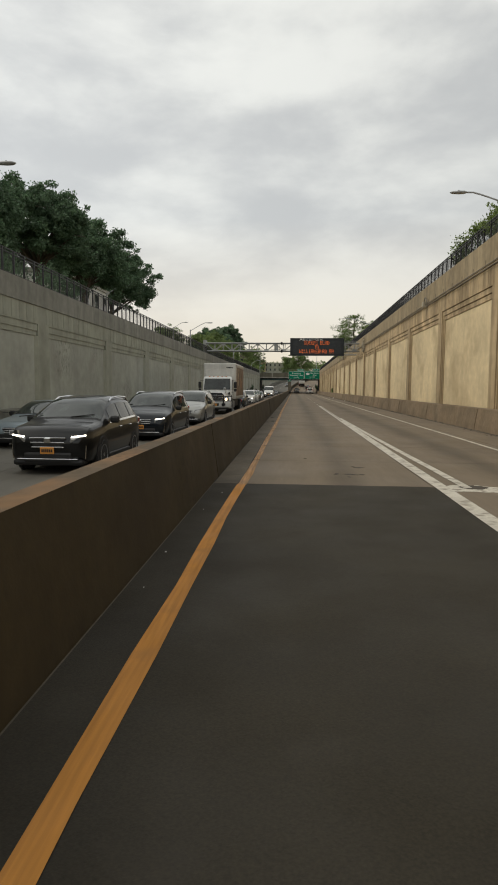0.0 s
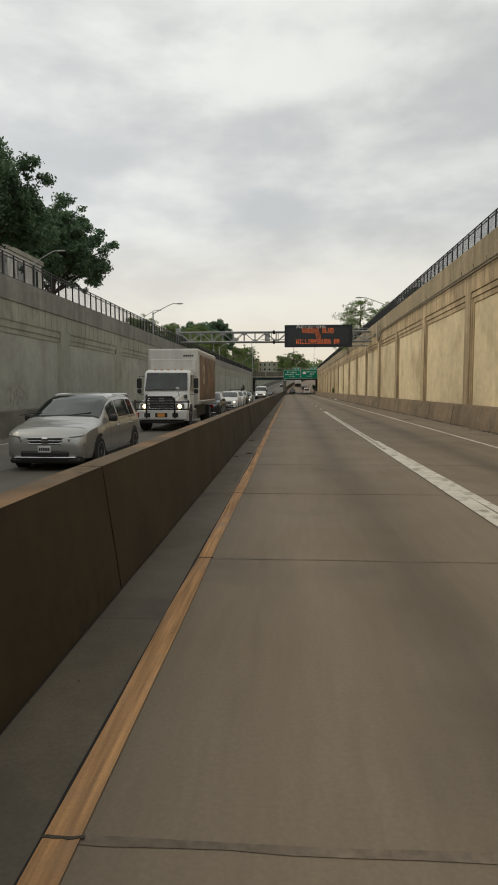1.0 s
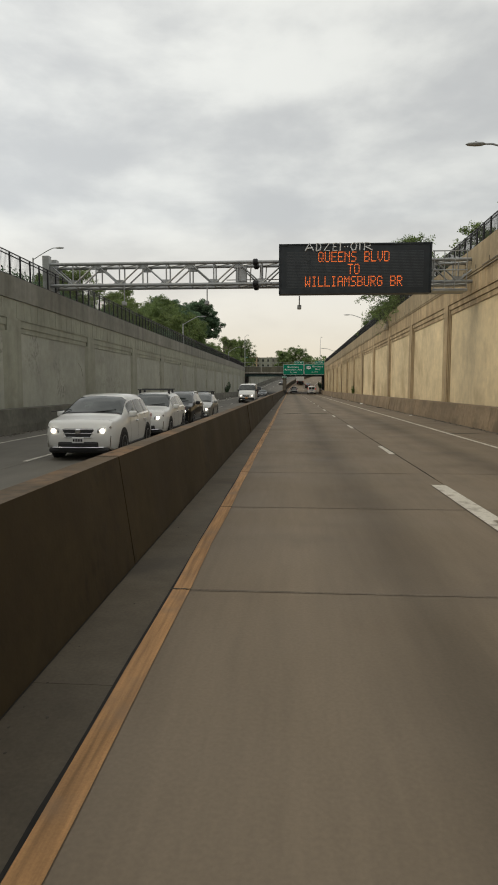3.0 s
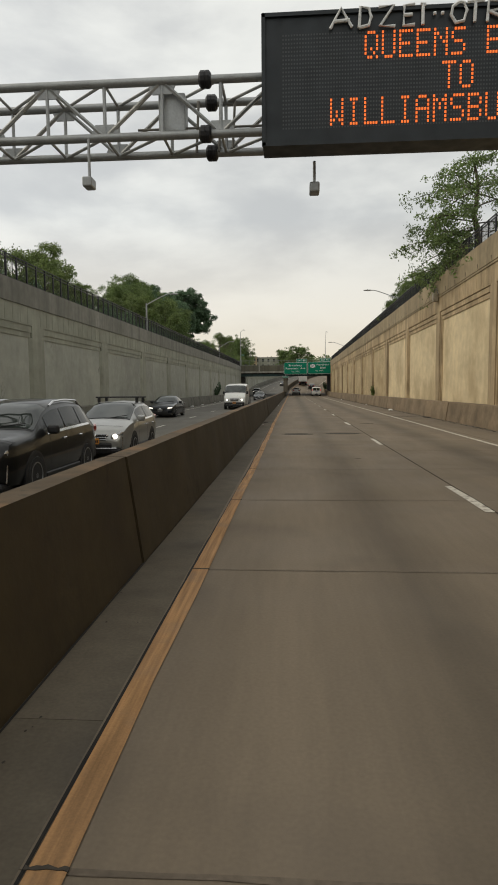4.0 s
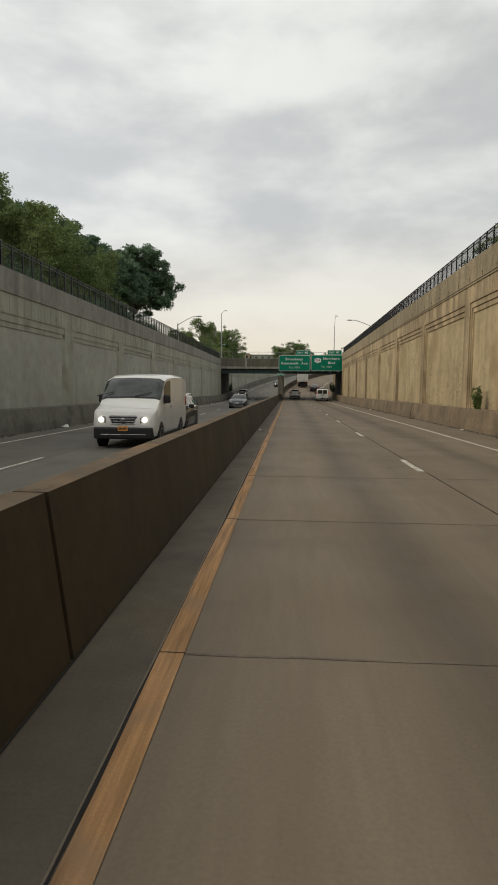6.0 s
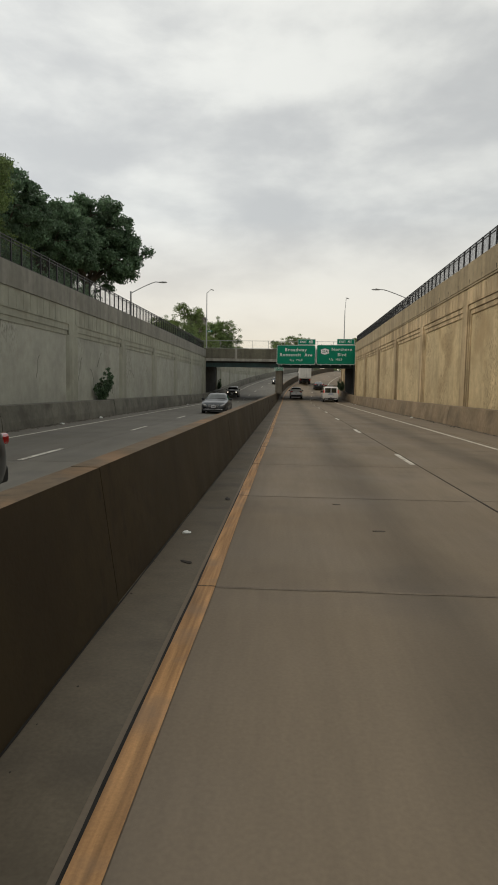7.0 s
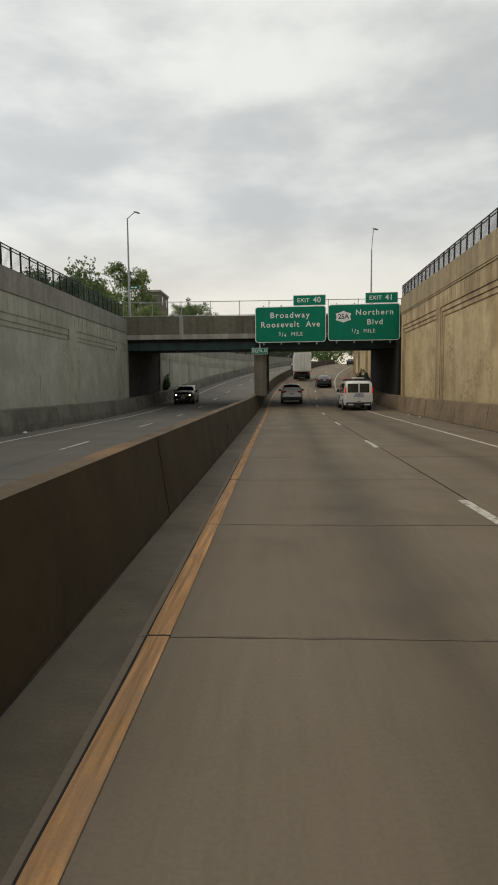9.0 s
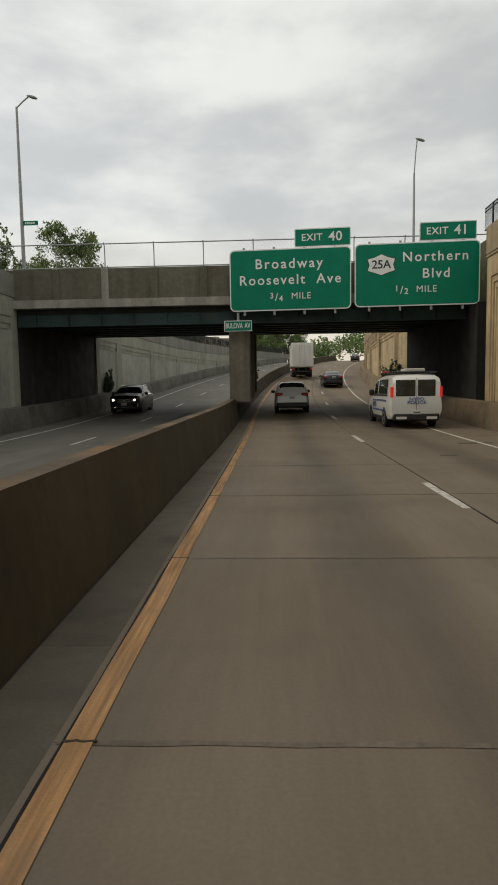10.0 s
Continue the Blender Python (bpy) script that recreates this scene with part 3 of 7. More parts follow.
letters("lettering", "BULOVA", 0.34, SIGN_WHITE, s, pose(-0.18, -0.011, 0), stretch=0.6)
letters("lettering", "AV", 0.34, SIGN_WHITE, s, pose(0.42, -0.011, 0), stretch=0.6)
bm = bmesh.new()
box(bm, -0.05, 0.05, 0.02, 0.28, 0.1, 0.6)
part("bracket", bm, STEEL, s)


# ---- gantry with the message sign ----
def gantry():
    g = thing("sign_gantry", "galvanised steel truss gantry spanning between the walls", "gantry")
    x0, x1, ya, yb, zb, zt = -12.2, 9.6, 88.1, 89.12, 7.0, 8.07
    for y in (ya, yb):
        for z in (zb, zt):
            bm = bmesh.new()
            tube(bm, (x0, y, z), (x1, y, z), 0.085, 10)
            part("chord", bm, STEEL, g, smooth=True)
    n = 18
    p = (x1 - x0) / n
    for y in (ya, yb):
        for k in range(n):
            a, b = x0 + k * p, x0 + (k + 1) * p
            bm = bmesh.new()
            tube(bm, (a, y, zb), (a, y, zt), 0.038, 6)
            part("upright", bm, STEEL, g)
            bm = bmesh.new()
            tube(bm, (a, y, zb if k % 2 else zt), (b, y, zt if k % 2 else zb), 0.042, 6)
            part("brace", bm, STEEL, g)
            z = zb if k % 2 else zt
            bm = bmesh.new()
            lo, hi = (z - 0.26, z) if not k % 2 else (z, z + 0.26)
            hexa(bm, [(a - (0.2 if not k % 2 else 0.32), y - 0.015, lo), (a + (0.2 if not k % 2 else 0.32), y - 0.015, lo), (a + (0.2 if not k % 2 else 0.32), y + 0.015, lo), (a - (0.2 if not k % 2 else 0.32), y + 0.015, lo),
                      (a - (0.32 if not k % 2 else 0.2), y - 0.015, hi), (a + (0.32 if not k % 2 else 0.2), y - 0.015, hi), (a + (0.32 if not k % 2 else 0.2), y + 0.015, hi), (a - (0.32 if not k % 2 else 0.2), y + 0.015, hi)])
            part("gusset", bm, STEEL, g)
    for z in (zb, zt):
        for k in range(n):
            a, b = x0 + k * p, x0 + (k + 1) * p
            for s, e in (((a, ya, z), (a, yb, z)), ((a, yb, z), (b, ya, z))):
                bm = bmesh.new()
                tube(bm, s, e, 0.032, 6)
                part("lacing", bm, STEEL, g)
    for x in (-12.35, 9.45):
        zr = 6.3 if x < 0 else 6.2
        for y in (ya, yb):
            bm = bmesh.new()
            rbox(bm, x - 0.18, x + 0.18, y - 0.18, y + 0.18, zr, 8.5, 0.03)
            part("post", bm, STEEL, g)
    for y in (ya, yb):
        for z in (zb, zt):
            bm = bmesh.new()
            lathe(bm, [(0.12, -1.74), (0.17, -1.7), (0.17, -1.62), (0.15, -1.615), (0.17, -1.61), (0.17, -1.53), (0.12, -1.49)], 12)
            bmesh.ops.translate(bm, verts=bm.verts, vec=(0, y, z))
            part("flange", bm, BLACK_METAL, g)
    bm = bmesh.new()
    rbox(bm, -2.62, -2.06, ya + 0.12, ya + 0.5, 7.12, 7.9, 0.03)
    part("equipment_box", bm, STEEL, g, "pale grey control cabinet")
    for x in (-1.45, -1.95, -1.15):
        bm = bmesh.new()
        tube(bm, (x, yb - 0.1, 7.0), (x + 0.06, yb - 0.1, 8.07), 0.03, 6)
        part("cable_riser", bm, OLD_STEEL, g)
    bm = bmesh.new()
    pipe(bm, [(-3.1, ya + 0.3, 7.25), (-0.4, ya + 0.3, 7.25)], 0.025, 6)
    part("cable_conduit", bm, OLD_STEEL, g)
    for x in (-4.05, -8.3, 0.6):
        bm = bmesh.new()
        tube(bm, (x, ya - 0.1, 6.95 if x < 0 else 6.35), (x, ya - 0.1, 6.1 if x < 0 else 5.85), 0.03, 6)
        rbox(bm, x - 0.1, x + 0.1, ya - 0.3, ya + 0.02, 5.95 if x < 0 else 5.7, 6.15 if x < 0 else 5.9, 0.03)
        part("detector", bm, STEEL, g)
    bm = bmesh.new()
    box(bm, 6.95, 8.6, ya - 0.95, ya + 0.2, 6.42, 6.47)
    walkway = part("catwalk", bm, STEEL, g)
    for z in (6.5, 8.3, 7.4):
        bm = bmesh.new()
        tube(bm, (6.95, ya - 0.9, z), (8.6, ya - 0.9, z), 0.03, 6)
        part("handrail", bm, STEEL, walkway)
    for x in (7.0, 7.5, 8.0, 8.55):
        bm = bmesh.new()
        tube(bm, (x, ya - 0.9, 6.47), (x, ya - 0.9, 8.3), 0.022, 6)
        part("rail_post", bm, STEEL, walkway)


gantry()
DOTS = dict(Q="01110 10001 10001 10001 10101 10010 01101", U="10001 10001 10001 10001 10001 10001 01110", E="11111 10000 10000 11110 10000 10000 11111",
            N="10001 11001 10101 10011 10001 10001 10001", S="01111 10000 10000 01110 00001 00001 11110", B="11110 10001 10001 11110 10001 10001 11110",
            L="10000 10000 10000 10000 10000 10000 11111", V="10001 10001 10001 10001 10001 01010 00100", D="11110 10001 10001 10001 10001 10001 11110",
            T="11111 00100 00100 00100 00100 00100 00100", O="01110 10001 10001 10001 10001 10001 01110", W="10001 10001 10001 10101 10101 11011 10001",
            I="01110 00100 00100 00100 00100 00100 01110", A="01110 10001 10001 11111 10001 10001 10001", M="10001 11011 10101 10101 10001 10001 10001",
            R="11110 10001 10001 11110 10100 10010 10001", G="01110 10001 10000 10111 10001 10001 01110")


def message_sign():
    s = thing("message_sign", "black electronic message sign with orange lit lettering on the gantry", "message sign", m=pose(3.23, 87.11, 7.505))
    w, h = 7.27, 2.35
    bm = bmesh.new()
    rbox(bm, -w / 2, w / 2, 0.0, 0.6, -h / 2, h / 2, 0.02)
    part("case", bm, SIGN_BLACK, s)
    for x0, x1, z0, z1 in ((-w / 2, w / 2, h / 2 - 0.06, h / 2 + 0.01), (-w / 2, w / 2, -h / 2 - 0.01, -h / 2 + 0.06), (-w / 2 - 0.01, -w / 2 + 0.06, -h / 2, h / 2), (w / 2 - 0.06, w / 2 + 0.01, -h / 2, h / 2)):
        bm = bmesh.new()
        box(bm, x0, x1, -0.05, -0.002, z0, z1)
        part("frame", bm, SIGN_BLACK, s)
    lit = set()
    px, pz = 0.0523, 0.072
    for row, (text, zc) in enumerate((("QUEENS BLVD", 0.56), ("TO", -0.02), ("WILLIAMSBURG BR", -0.6))):
        x = -len(text) * 3 * px + 0.0
        bm = bmesh.new()
        for ch in text:
            if ch in DOTS:
                for r, bits in enumerate(DOTS[ch].split()):
                    for c, bit in enumerate(bits):
                        if bit == "1":
                            u, v = x + c * px, zc + (3 - r) * pz
                            box(bm, u - 0.0165, u + 0.0165, -0.012, -0.002, v - 0.022, v + 0.022)
                            lit.add((round(u / px), round(v / pz)))
            x += 6 * px
        tagged(part("lettering", bm, LED, s, "lit orange diode lettering"), kind="stuff")
    verts, faces = [], []
    for i in range(-62, 63):
        for j in range(-12, 12):
            if (i, j) in lit:
                continue
            u, v = i * px, j * pz
            k = len(verts)
            verts += [(u - 0.014, -0.004, v - 0.016), (u + 0.014, -0.004, v - 0.016), (u + 0.014, -0.004, v + 0.016), (u - 0.014, -0.004, v + 0.016)]
            faces.append((k, k + 1, k + 2, k + 3))
    me = bpy.data.meshes.new("diode_field")
    me.from_pydata(verts, [], faces)
    me.materials.append(LED_OFF)
    tagged(shared("diode_field", me, s), kind="stuff")
    # sprayed letters along the top edge, each a few strokes of a brush
    strokes = (("A", 0.0, 0.4, "0,0 .5,1 1,.05", ".15,.35 .9,.4"), ("D", 0.53, 0.22, "0,0 .1,1 .8,.9 1,.5 .8,.1 0,0"), ("Z", 0.88, 0.3, "0,.95 .9,1 .1,.05 1,0"), ("E", 1.33, 0.2, "1,1 .05,.95 0,0 1,.03", "0,.5 .8,.52"), ("I", 1.63, 0.1, "0,1 1,.95", ".5,1 .45,0"),
               ("dot", 1.86, 0.05, "0,.5 1,.52"), ("dot", 2.0, 0.05, "0,.5 1,.52"), ("O", 2.18, 0.28, ".5,1 .1,.8 0,.4 .3,.02 .8,.1 1,.6 .8,.95 .5,1"), ("T", 2.46, 0.3, "0,.97 1,1", ".5,.98 .45,0"), ("R", 2.8, 0.4, ".05,0 .1,1 .7,.95 .75,.6 .1,.5 1,.02"))
    for _, x, wide, *lines in strokes:
        bm = bmesh.new()
        for text in lines:
            pts = [tuple(float(v) for v in q.split(",")) for q in text.split()]
            pipe(bm, [(-2.38 + x + wide * u, -0.054, 0.84 + 0.36 * v) for u, v in pts], 0.03, 6)
        part("paint_stroke", bm, GRAFFITI, s)


message_sign()


# ---- street lamps on the wall tops and the tall ones by the bridge ----
def street_lamp(x, y, base, reach, rise, arm_z, lean=0.0, bow=1.9):
    side = 1 if reach > 0 else -1
    s = thing("street_lamp", "grey metal street lamp with a slanting arm above the wall", "street lamp", "street lamps", pose(x, y, base))
    bm = bmesh.new()
    tube(bm, (0, 0, 0), (0, 0, rise), 0.085, 10, 0.06)
    part("pole", bm, LAMP_GREY, s, smooth=True)
    bm = bmesh.new()
    pts = [(0, 0, rise - 0.15)]
    for k in range(1, 9):
        u = k / 8
        pts.append((reach * u, lean * u, rise - 0.15 + arm_z * (1 - (1 - min(u * 1.12, 1)) ** bow)))
    pipe(bm, pts, 0.035, 8)
    part("arm", bm, LAMP_GREY, s, smooth=True)
    bm = bmesh.new()
    ex, ez = pts[-1][0], pts[-1][2]
    lathe(bm, [(0.03, -0.36), (0.1, -0.26), (0.135, 0.0), (0.12, 0.22), (0.05, 0.34)], 12)
    bmesh.ops.scale(bm, vec=(1, 1, 0.5), verts=bm.verts)
    bmesh.ops.translate(bm, verts=bm.verts, vec=(ex + 0.3 * side, lean, ez))
    head = part("head", bm, LAMP_GREY, s, smooth=True)
    bm = bmesh.new()
    lathe(bm, [(0.03, 0.0), (0.028, 0.03)], 8)
    bmesh.ops.transform(bm, matrix=pose(ex + 0.3 * side, lean, ez + 0.06, 0, -90, 0), verts=bm.verts)
    part("sensor", bm, BLACK_METAL, head)
    return s


for y, rise in ((22.5, 2.1), (74.5, 2.1), (126.4, 2.42), (178.2, 1.95)):
    street_lamp(-12.05, y, top_left(y) - 0.02, 1.75, rise, 1.15, 1.9, 1.15)
for y, rise in ((29.4, 0.55), (80.2, 1.35), (129.9, 1.33), (181.7, 0.95)):
    street_lamp(9.38, y, top_right(y) - 0.02, -2.3, rise, 0.75, 0.0, 1.15)
for y in (68.0, 104.4, 141.0):
    street_lamp(-20.0, y, 6.3, 1.75, 5.6, 0.95, 0.3, 1.15)


def tall_lamp(x, y, base, height, side, kink):
    s = thing("tall_street_lamp", "tall slim grey street lamp beside the bridge", "street lamp", "", pose(x, y, base))
    bm = bmesh.new()
    tube(bm, (0, 0, 0), (0, 0, height - kink), 0.1, 10, 0.055)
    part("pole", bm, LAMP_GREY, s, smooth=True)
    bm = bmesh.new()
    pipe(bm, [(0, 0, height - kink - 0.05), (side * 0.3, 0, height - kink * 0.4 + 0.1), (side * 0.6, 0, height + 0.25)], 0.035, 8)
    part("arm", bm, LAMP_GREY, s, smooth=True)
    bm = bmesh.new()
    lathe(bm, [(0.03, -0.3), (0.09, -0.2), (0.12, 0.0), (0.1, 0.16), (0.04, 0.24)], 12)
    bmesh.ops.transform(bm, matrix=pose(side * 0.6 + 0.2, 0, height + 0.22, 0, 18, 0) @ Matrix.Diagonal((1, 1, 0.6, 1)), verts=bm.verts)
    part("head", bm, LAMP_GREY, s, smooth=True)
    bm = bmesh.new()
    lathe(bm, [(0.16, 0.0), (0.12, 0.5)], 10)
    bmesh.ops.transform(bm, matrix=pose(0, 0, 0, 0, -90, 0), verts=bm.verts)
    part("base", bm, LAMP_GREY, s)


tall_lamp(-11.9, 220.3, 7.1, 8.4, 1, 0.2)
tall_lamp(8.4, 226.5, 5.85, 9.5, 0.25, 1.6)
s = thing("street_blade_sign", "small green street sign fixed to the lamp pole", "street sign", m=pose(-11.82, 220.2, 9.85))
bm = bmesh.new()
rbox(bm, 0.0, 0.75, -0.012, 0.012, -0.11, 0.11, 0.008, 1)
part("panel", bm, GREEN, s)
bm = bmesh.new()
for k in range(5):
    box(bm, 0.12 + 0.1 * k, 0.19 + 0.1 * k, -0.017, -0.012, -0.05, 0.05)
tagged(part("bar", bm, SIGN_WHITE, s), kind="stuff")

# conduits along the upper wall near the gantry
c = thing("conduit", "grey metal conduits fixed along the tan wall", "conduit")
for k, z in enumerate((7.36, 7.5)):
    bm = bmesh.new()
    pipe(bm, [(8.93 - 0.02 * k, y, z * top_right(y) / 8.7) for y in steps(29.5, 86, 8)], 0.02, 6)
    part("pipe", bm, OLD_STEEL, c)
for y, drop in ((81.2, 0.75), (45.0, 0.1), (113.0, 0.2)):
    z = 7.4 * top_right(y) / 8.7
    bm = bmesh.new()
    rbox(bm, 8.74, 9.02, y + 0.35, y + 0.75, z - drop, z + 0.3, 0.03)
    box(bm, 8.72, 8.74, y + 0.4, y + 0.7, z - drop + 0.07, z + 0.22)
    part("junction_box", bm, PALE_CONDUIT, c, "pale painted junction box")
    if drop < 0.5:
        bm = bmesh.new()
        pipe(bm, [(8.84, y + 0.55, z + 0.25), (8.84, y + 0.5, z + 0.5), (8.84, y + 0.1, z + 0.52), (8.9, y - 0.2, z + 0.1)], 0.03, 8)
        part("conduit_loop", bm, OLD_STEEL, c, smooth=True)
        continue
    for dx, ya, yb, up, low in ((8.84, 0.62, -0.55, 1.05, -0.1), (8.8, 0.5, -0.25, 0.8, -0.3)):
        bm = bmesh.new()
        arc = [(dx, y + ya, z + 0.25), (dx, y + ya, z + up - 0.3)]
        arc += [(dx, y + (ya + yb) / 2 + (ya - yb) / 2 * math.cos(t), z + up - 0.3 + 0.3 * math.sin(t)) for t in np.linspace(0.3, 2.84, 7)]
        arc += [(dx, y + yb, z + up - 0.3), (dx, y + yb, z + low + 0.2), (dx + 0.03, y + yb - 0.12, z + low + 0.05), (8.92, y + yb - 0.5, z + low)]
        pipe(bm, arc, 0.04, 8)
        part("conduit_loop", bm, PALE_CONDUIT, c, smooth=True)
    bm = bmesh.new()
    pipe(bm, [(8.86, y + 0.5, z - 0.7), (8.84, y + 0.42, z - 0.95), (8.84, y + 0.1, z - 0.98), (8.84, y - 0.2, z - 0.75), (8.84, y - 0.6, z - 0.6), (8.94, y - 0.75, z - 0.3), (8.95, y - 0.8, z - 0.02)], 0.03, 8)
    part("cable", bm, OLD_STEEL, c, smooth=True)


# ---- trees and shrubs ----
def leaf_mesh(name, centres, radii, count, size, mat, seed, hollow=0.55, droop=0.0):
    """Small folded leaves scattered through ellipsoid clumps, thinner inside."""
    rs = np.random.RandomState(seed)
    radii = np.array(radii, float)
    share = radii.prod(axis=1) ** 0.7
    which = np.repeat(np.arange(len(radii)), np.maximum(8, (count * share / share.sum()).astype(int)))
    n = len(which)
    c, r = np.array(centres, float)[which], radii[which]

    def unit(v):
        return v / (np.linalg.norm(v, axis=1)[:, None] + 1e-6)

    d = unit(rs.normal(size=(n, 3)))
    rad = hollow + (1 - hollow) * rs.rand(n) ** 0.6
    rad *= 1 + 0.22 * np.sin(d[:, 0] * 5 + c[:, 0]) * np.cos(d[:, 2] * 4 + c[:, 1]) + 0.1 * rs.normal(size=n)
    q = c + d * rad[:, None] * r
    a = unit(rs.normal(size=(n, 3)))
    a[:, 2] -= droop
    b = unit(np.cross(a, rs.normal(size=(n, 3))))
    s = (size * rs.uniform(0.6, 1.3, n))[:, None]
    up = np.cross(a, b) * s * 0.2
    verts = np.stack([q - a * s, q + b * s * 0.5 + up, q + a * s, q - b * s * 0.5 + up], axis=1).reshape(-1, 3)
    k = np.arange(n)[:, None] * 4
    faces = np.concatenate([k + [[0, 1, 2]], k + [[0, 2, 3]]], axis=1).reshape(-1, 3)
    me = bpy.data.meshes.new(name)
    me.from_pydata(verts.tolist(), [], faces.tolist())
    me.materials.append(mat)
    return me


def limb(bm, a, b, r0, r1, rng, bend=0.25, n=5):
    a, b = Vector(a), Vector(b)
    pts = []
    off = Vector((rng.uniform(-1, 1), rng.uniform(-1, 1), rng.uniform(0, 0.6))) * bend * (b - a).length * 0.5
    for k in range(n + 1):
        u = k / n
        pts.append(a.lerp(b, u) + off * math.sin(math.pi * u))
    for k in range(n):
        tube(bm, pts[k], pts[k + 1], r0 + (r1 - r0) * k / n, 7, r0 + (r1 - r0) * (k + 1) / n)
    return pts


def tree(label, height, spread, leaves, size, mat, seed, bare=0.25, lobes=11, hollow=0.3, tuft=0.17):
    """A tree at the origin: trunk, limbs that reach into each lobe, and a crown of many small tufts of leaves."""
    rng = random.Random(seed)
    t = thing("tree", label, "tree", "trees above the cutting")
    bm = bmesh.new()
    fork = height * bare
    limb(bm, (0, 0, -0.3), (0.1, 0, fork), height * 0.026, height * 0.019, rng, 0.1)
    centres, radii = [], []
    for k in range(lobes):
        a = math.tau * (k * 0.382 + rng.uniform(-0.08, 0.08))
        u = (k + 0.5) / lobes
        z = height * (bare + 0.06 + (0.8 - bare) * u)
        wide = spread * math.sin(math.pi * min(0.95, 0.3 + 0.62 * u)) * rng.uniform(0.45, 0.8)
        c = Vector((wide * math.cos(a), wide * math.sin(a), z))
        R = spread * rng.uniform(0.3, 0.46)
        limb(bm, (0.05, 0, fork * rng.uniform(0.75, 1.0)), c, height * 0.011, height * 0.003, rng, 0.3)
        for q in range(20):
            d = Vector((rng.gauss(0, 1), rng.gauss(0, 1), rng.gauss(0.15, 0.8))).normalized()
            out = rng.uniform(0.45, 1.12)
            p = c + Vector((d.x, d.y, d.z * 0.8)) * R * out
            r = spread * tuft * rng.uniform(0.6, 1.25)
            centres.append(tuple(p))
            radii.append((r, r, r * 0.7))
            if q < 3:
                limb(bm, c, p, height * 0.003, height * 0.001, rng, 0.3, 3)
    part("trunk", bm, BARK, t, smooth=True)
    tagged(shared("crown", leaf_mesh("crown", centres, radii, leaves, size, mat, seed, hollow), t), kind="stuff")
    return t


def plant(src, places):
    """Puts the first at its place and copies it to the others: (x, y, z, turn, scale, and how much
    taller than wide it has grown)."""
    for k, (x, y, z, turn, s, *tall) in enumerate(places):
        m = pose(x, y, z, 0, 0, turn)
        if k == 0:
            src.matrix_basis = m @ Matrix.Diagonal((s, s, s * (tall[0] if tall else 1), 1))
        else:
            copy_thing(src, m).scale = (s, s, s * (tall[0] if tall else 1))


dark_tree = tree("large leafy tree with dark green crown behind the fence", 10.5, 4.6, 56000, 0.12, LEAF_DARK, 11, 0.42, 22, 0.1, 0.115)
plant(dark_tree, [(-22.4, 77.5, 6.4, 0, 1.25), (-18.4, 56.2, 6.4, 120, 0.98), (-18.6, 47.4, 6.4, 240, 1.0), (-21.0, 41.0, 6.3, 60, 0.95), (-23.0, 35.5, 6.3, 190, 0.95),
                  (-21.9, 197.5, 6.8, 75, 1.45), (-22.0, 186.5, 6.8, 200, 1.14), (-22.0, 175.5, 6.8, 310, 1.1), (-22.5, 163.5, 6.7, 150, 1.05)])
mid_tree = tree("leafy green tree behind the wall fence", 8.0, 3.9, 48000, 0.08, LEAF_MID, 23, 0.05, 16, 0.12, 0.15)
plant(mid_tree, [(-17.4, 156.5, 6.6, 10, 1.0), (-16.8, 163.5, 6.7, 200, 0.88), (-19.0, 147.0, 6.6, 130, 1.1), (-22.0, 226.0, 7.2, 60, 0.55), (-17.5, 138.5, 6.5, 250, 0.85), (-20.0, 131.0, 6.5, 70, 0.68), (-24.0, 120.0, 6.4, 30, 0.95),
                 (-26.5, 262.0, 7.3, 90, 1.2), (-34.0, 300.0, 8.4, 200, 1.5), (-21.5, 322.0, 8.8, 270, 1.85), (-26.0, 345.0, 9.0, 150, 1.5),
                 (14.5, 89.2, 8.4, 310, 0.62), (12.3, 131.5, 8.2, 15, 0.52), (12.0, 137.0, 8.2, 200, 0.58), (12.5, 143.5, 8.2, 100, 0.5), (4.0, 380.0, 9.3, 60, 1.8), (-3.0, 392.0, 9.3, 10, 1.7), (15.0, 262.0, 8.1, 15, 0.6), (31.0, 345.0, 9.4, 160, 1.1), (40.0, 330.0, 9.2, 270, 1.2)])
bright_tree = tree("bright green young tree in fresh leaf", 6.0, 3.0, 13000, 0.085, LEAF_BRIGHT, 37, 0.04, 9, 0.15, 0.16)
plant(bright_tree, [(-15.2, 146.0, 6.5, 0, 1.0), (-15.4, 136.5, 6.5, 140, 0.9), (-15.0, 128.5, 6.5, 220, 0.6), (-15.6, 101.2, 6.4, 60, 0.75), (-16.0, 114.5, 6.4, 310, 0.85), (-17.5, 120.0, 6.4, 180, 0.9),
                    (-21.0, 232.0, 7.2, 75, 0.95), (-19.2, 250.0, 7.2, 190, 1.45, 1.3), (-21.5, 258.0, 7.2, 330, 1.2)])
shrub = tree("small shrub with sparse leaves beside the fence", 3.0, 1.7, 4200, 0.07, LEAF_BRIGHT, 51, 0.03, 6, 0.1, 0.2)
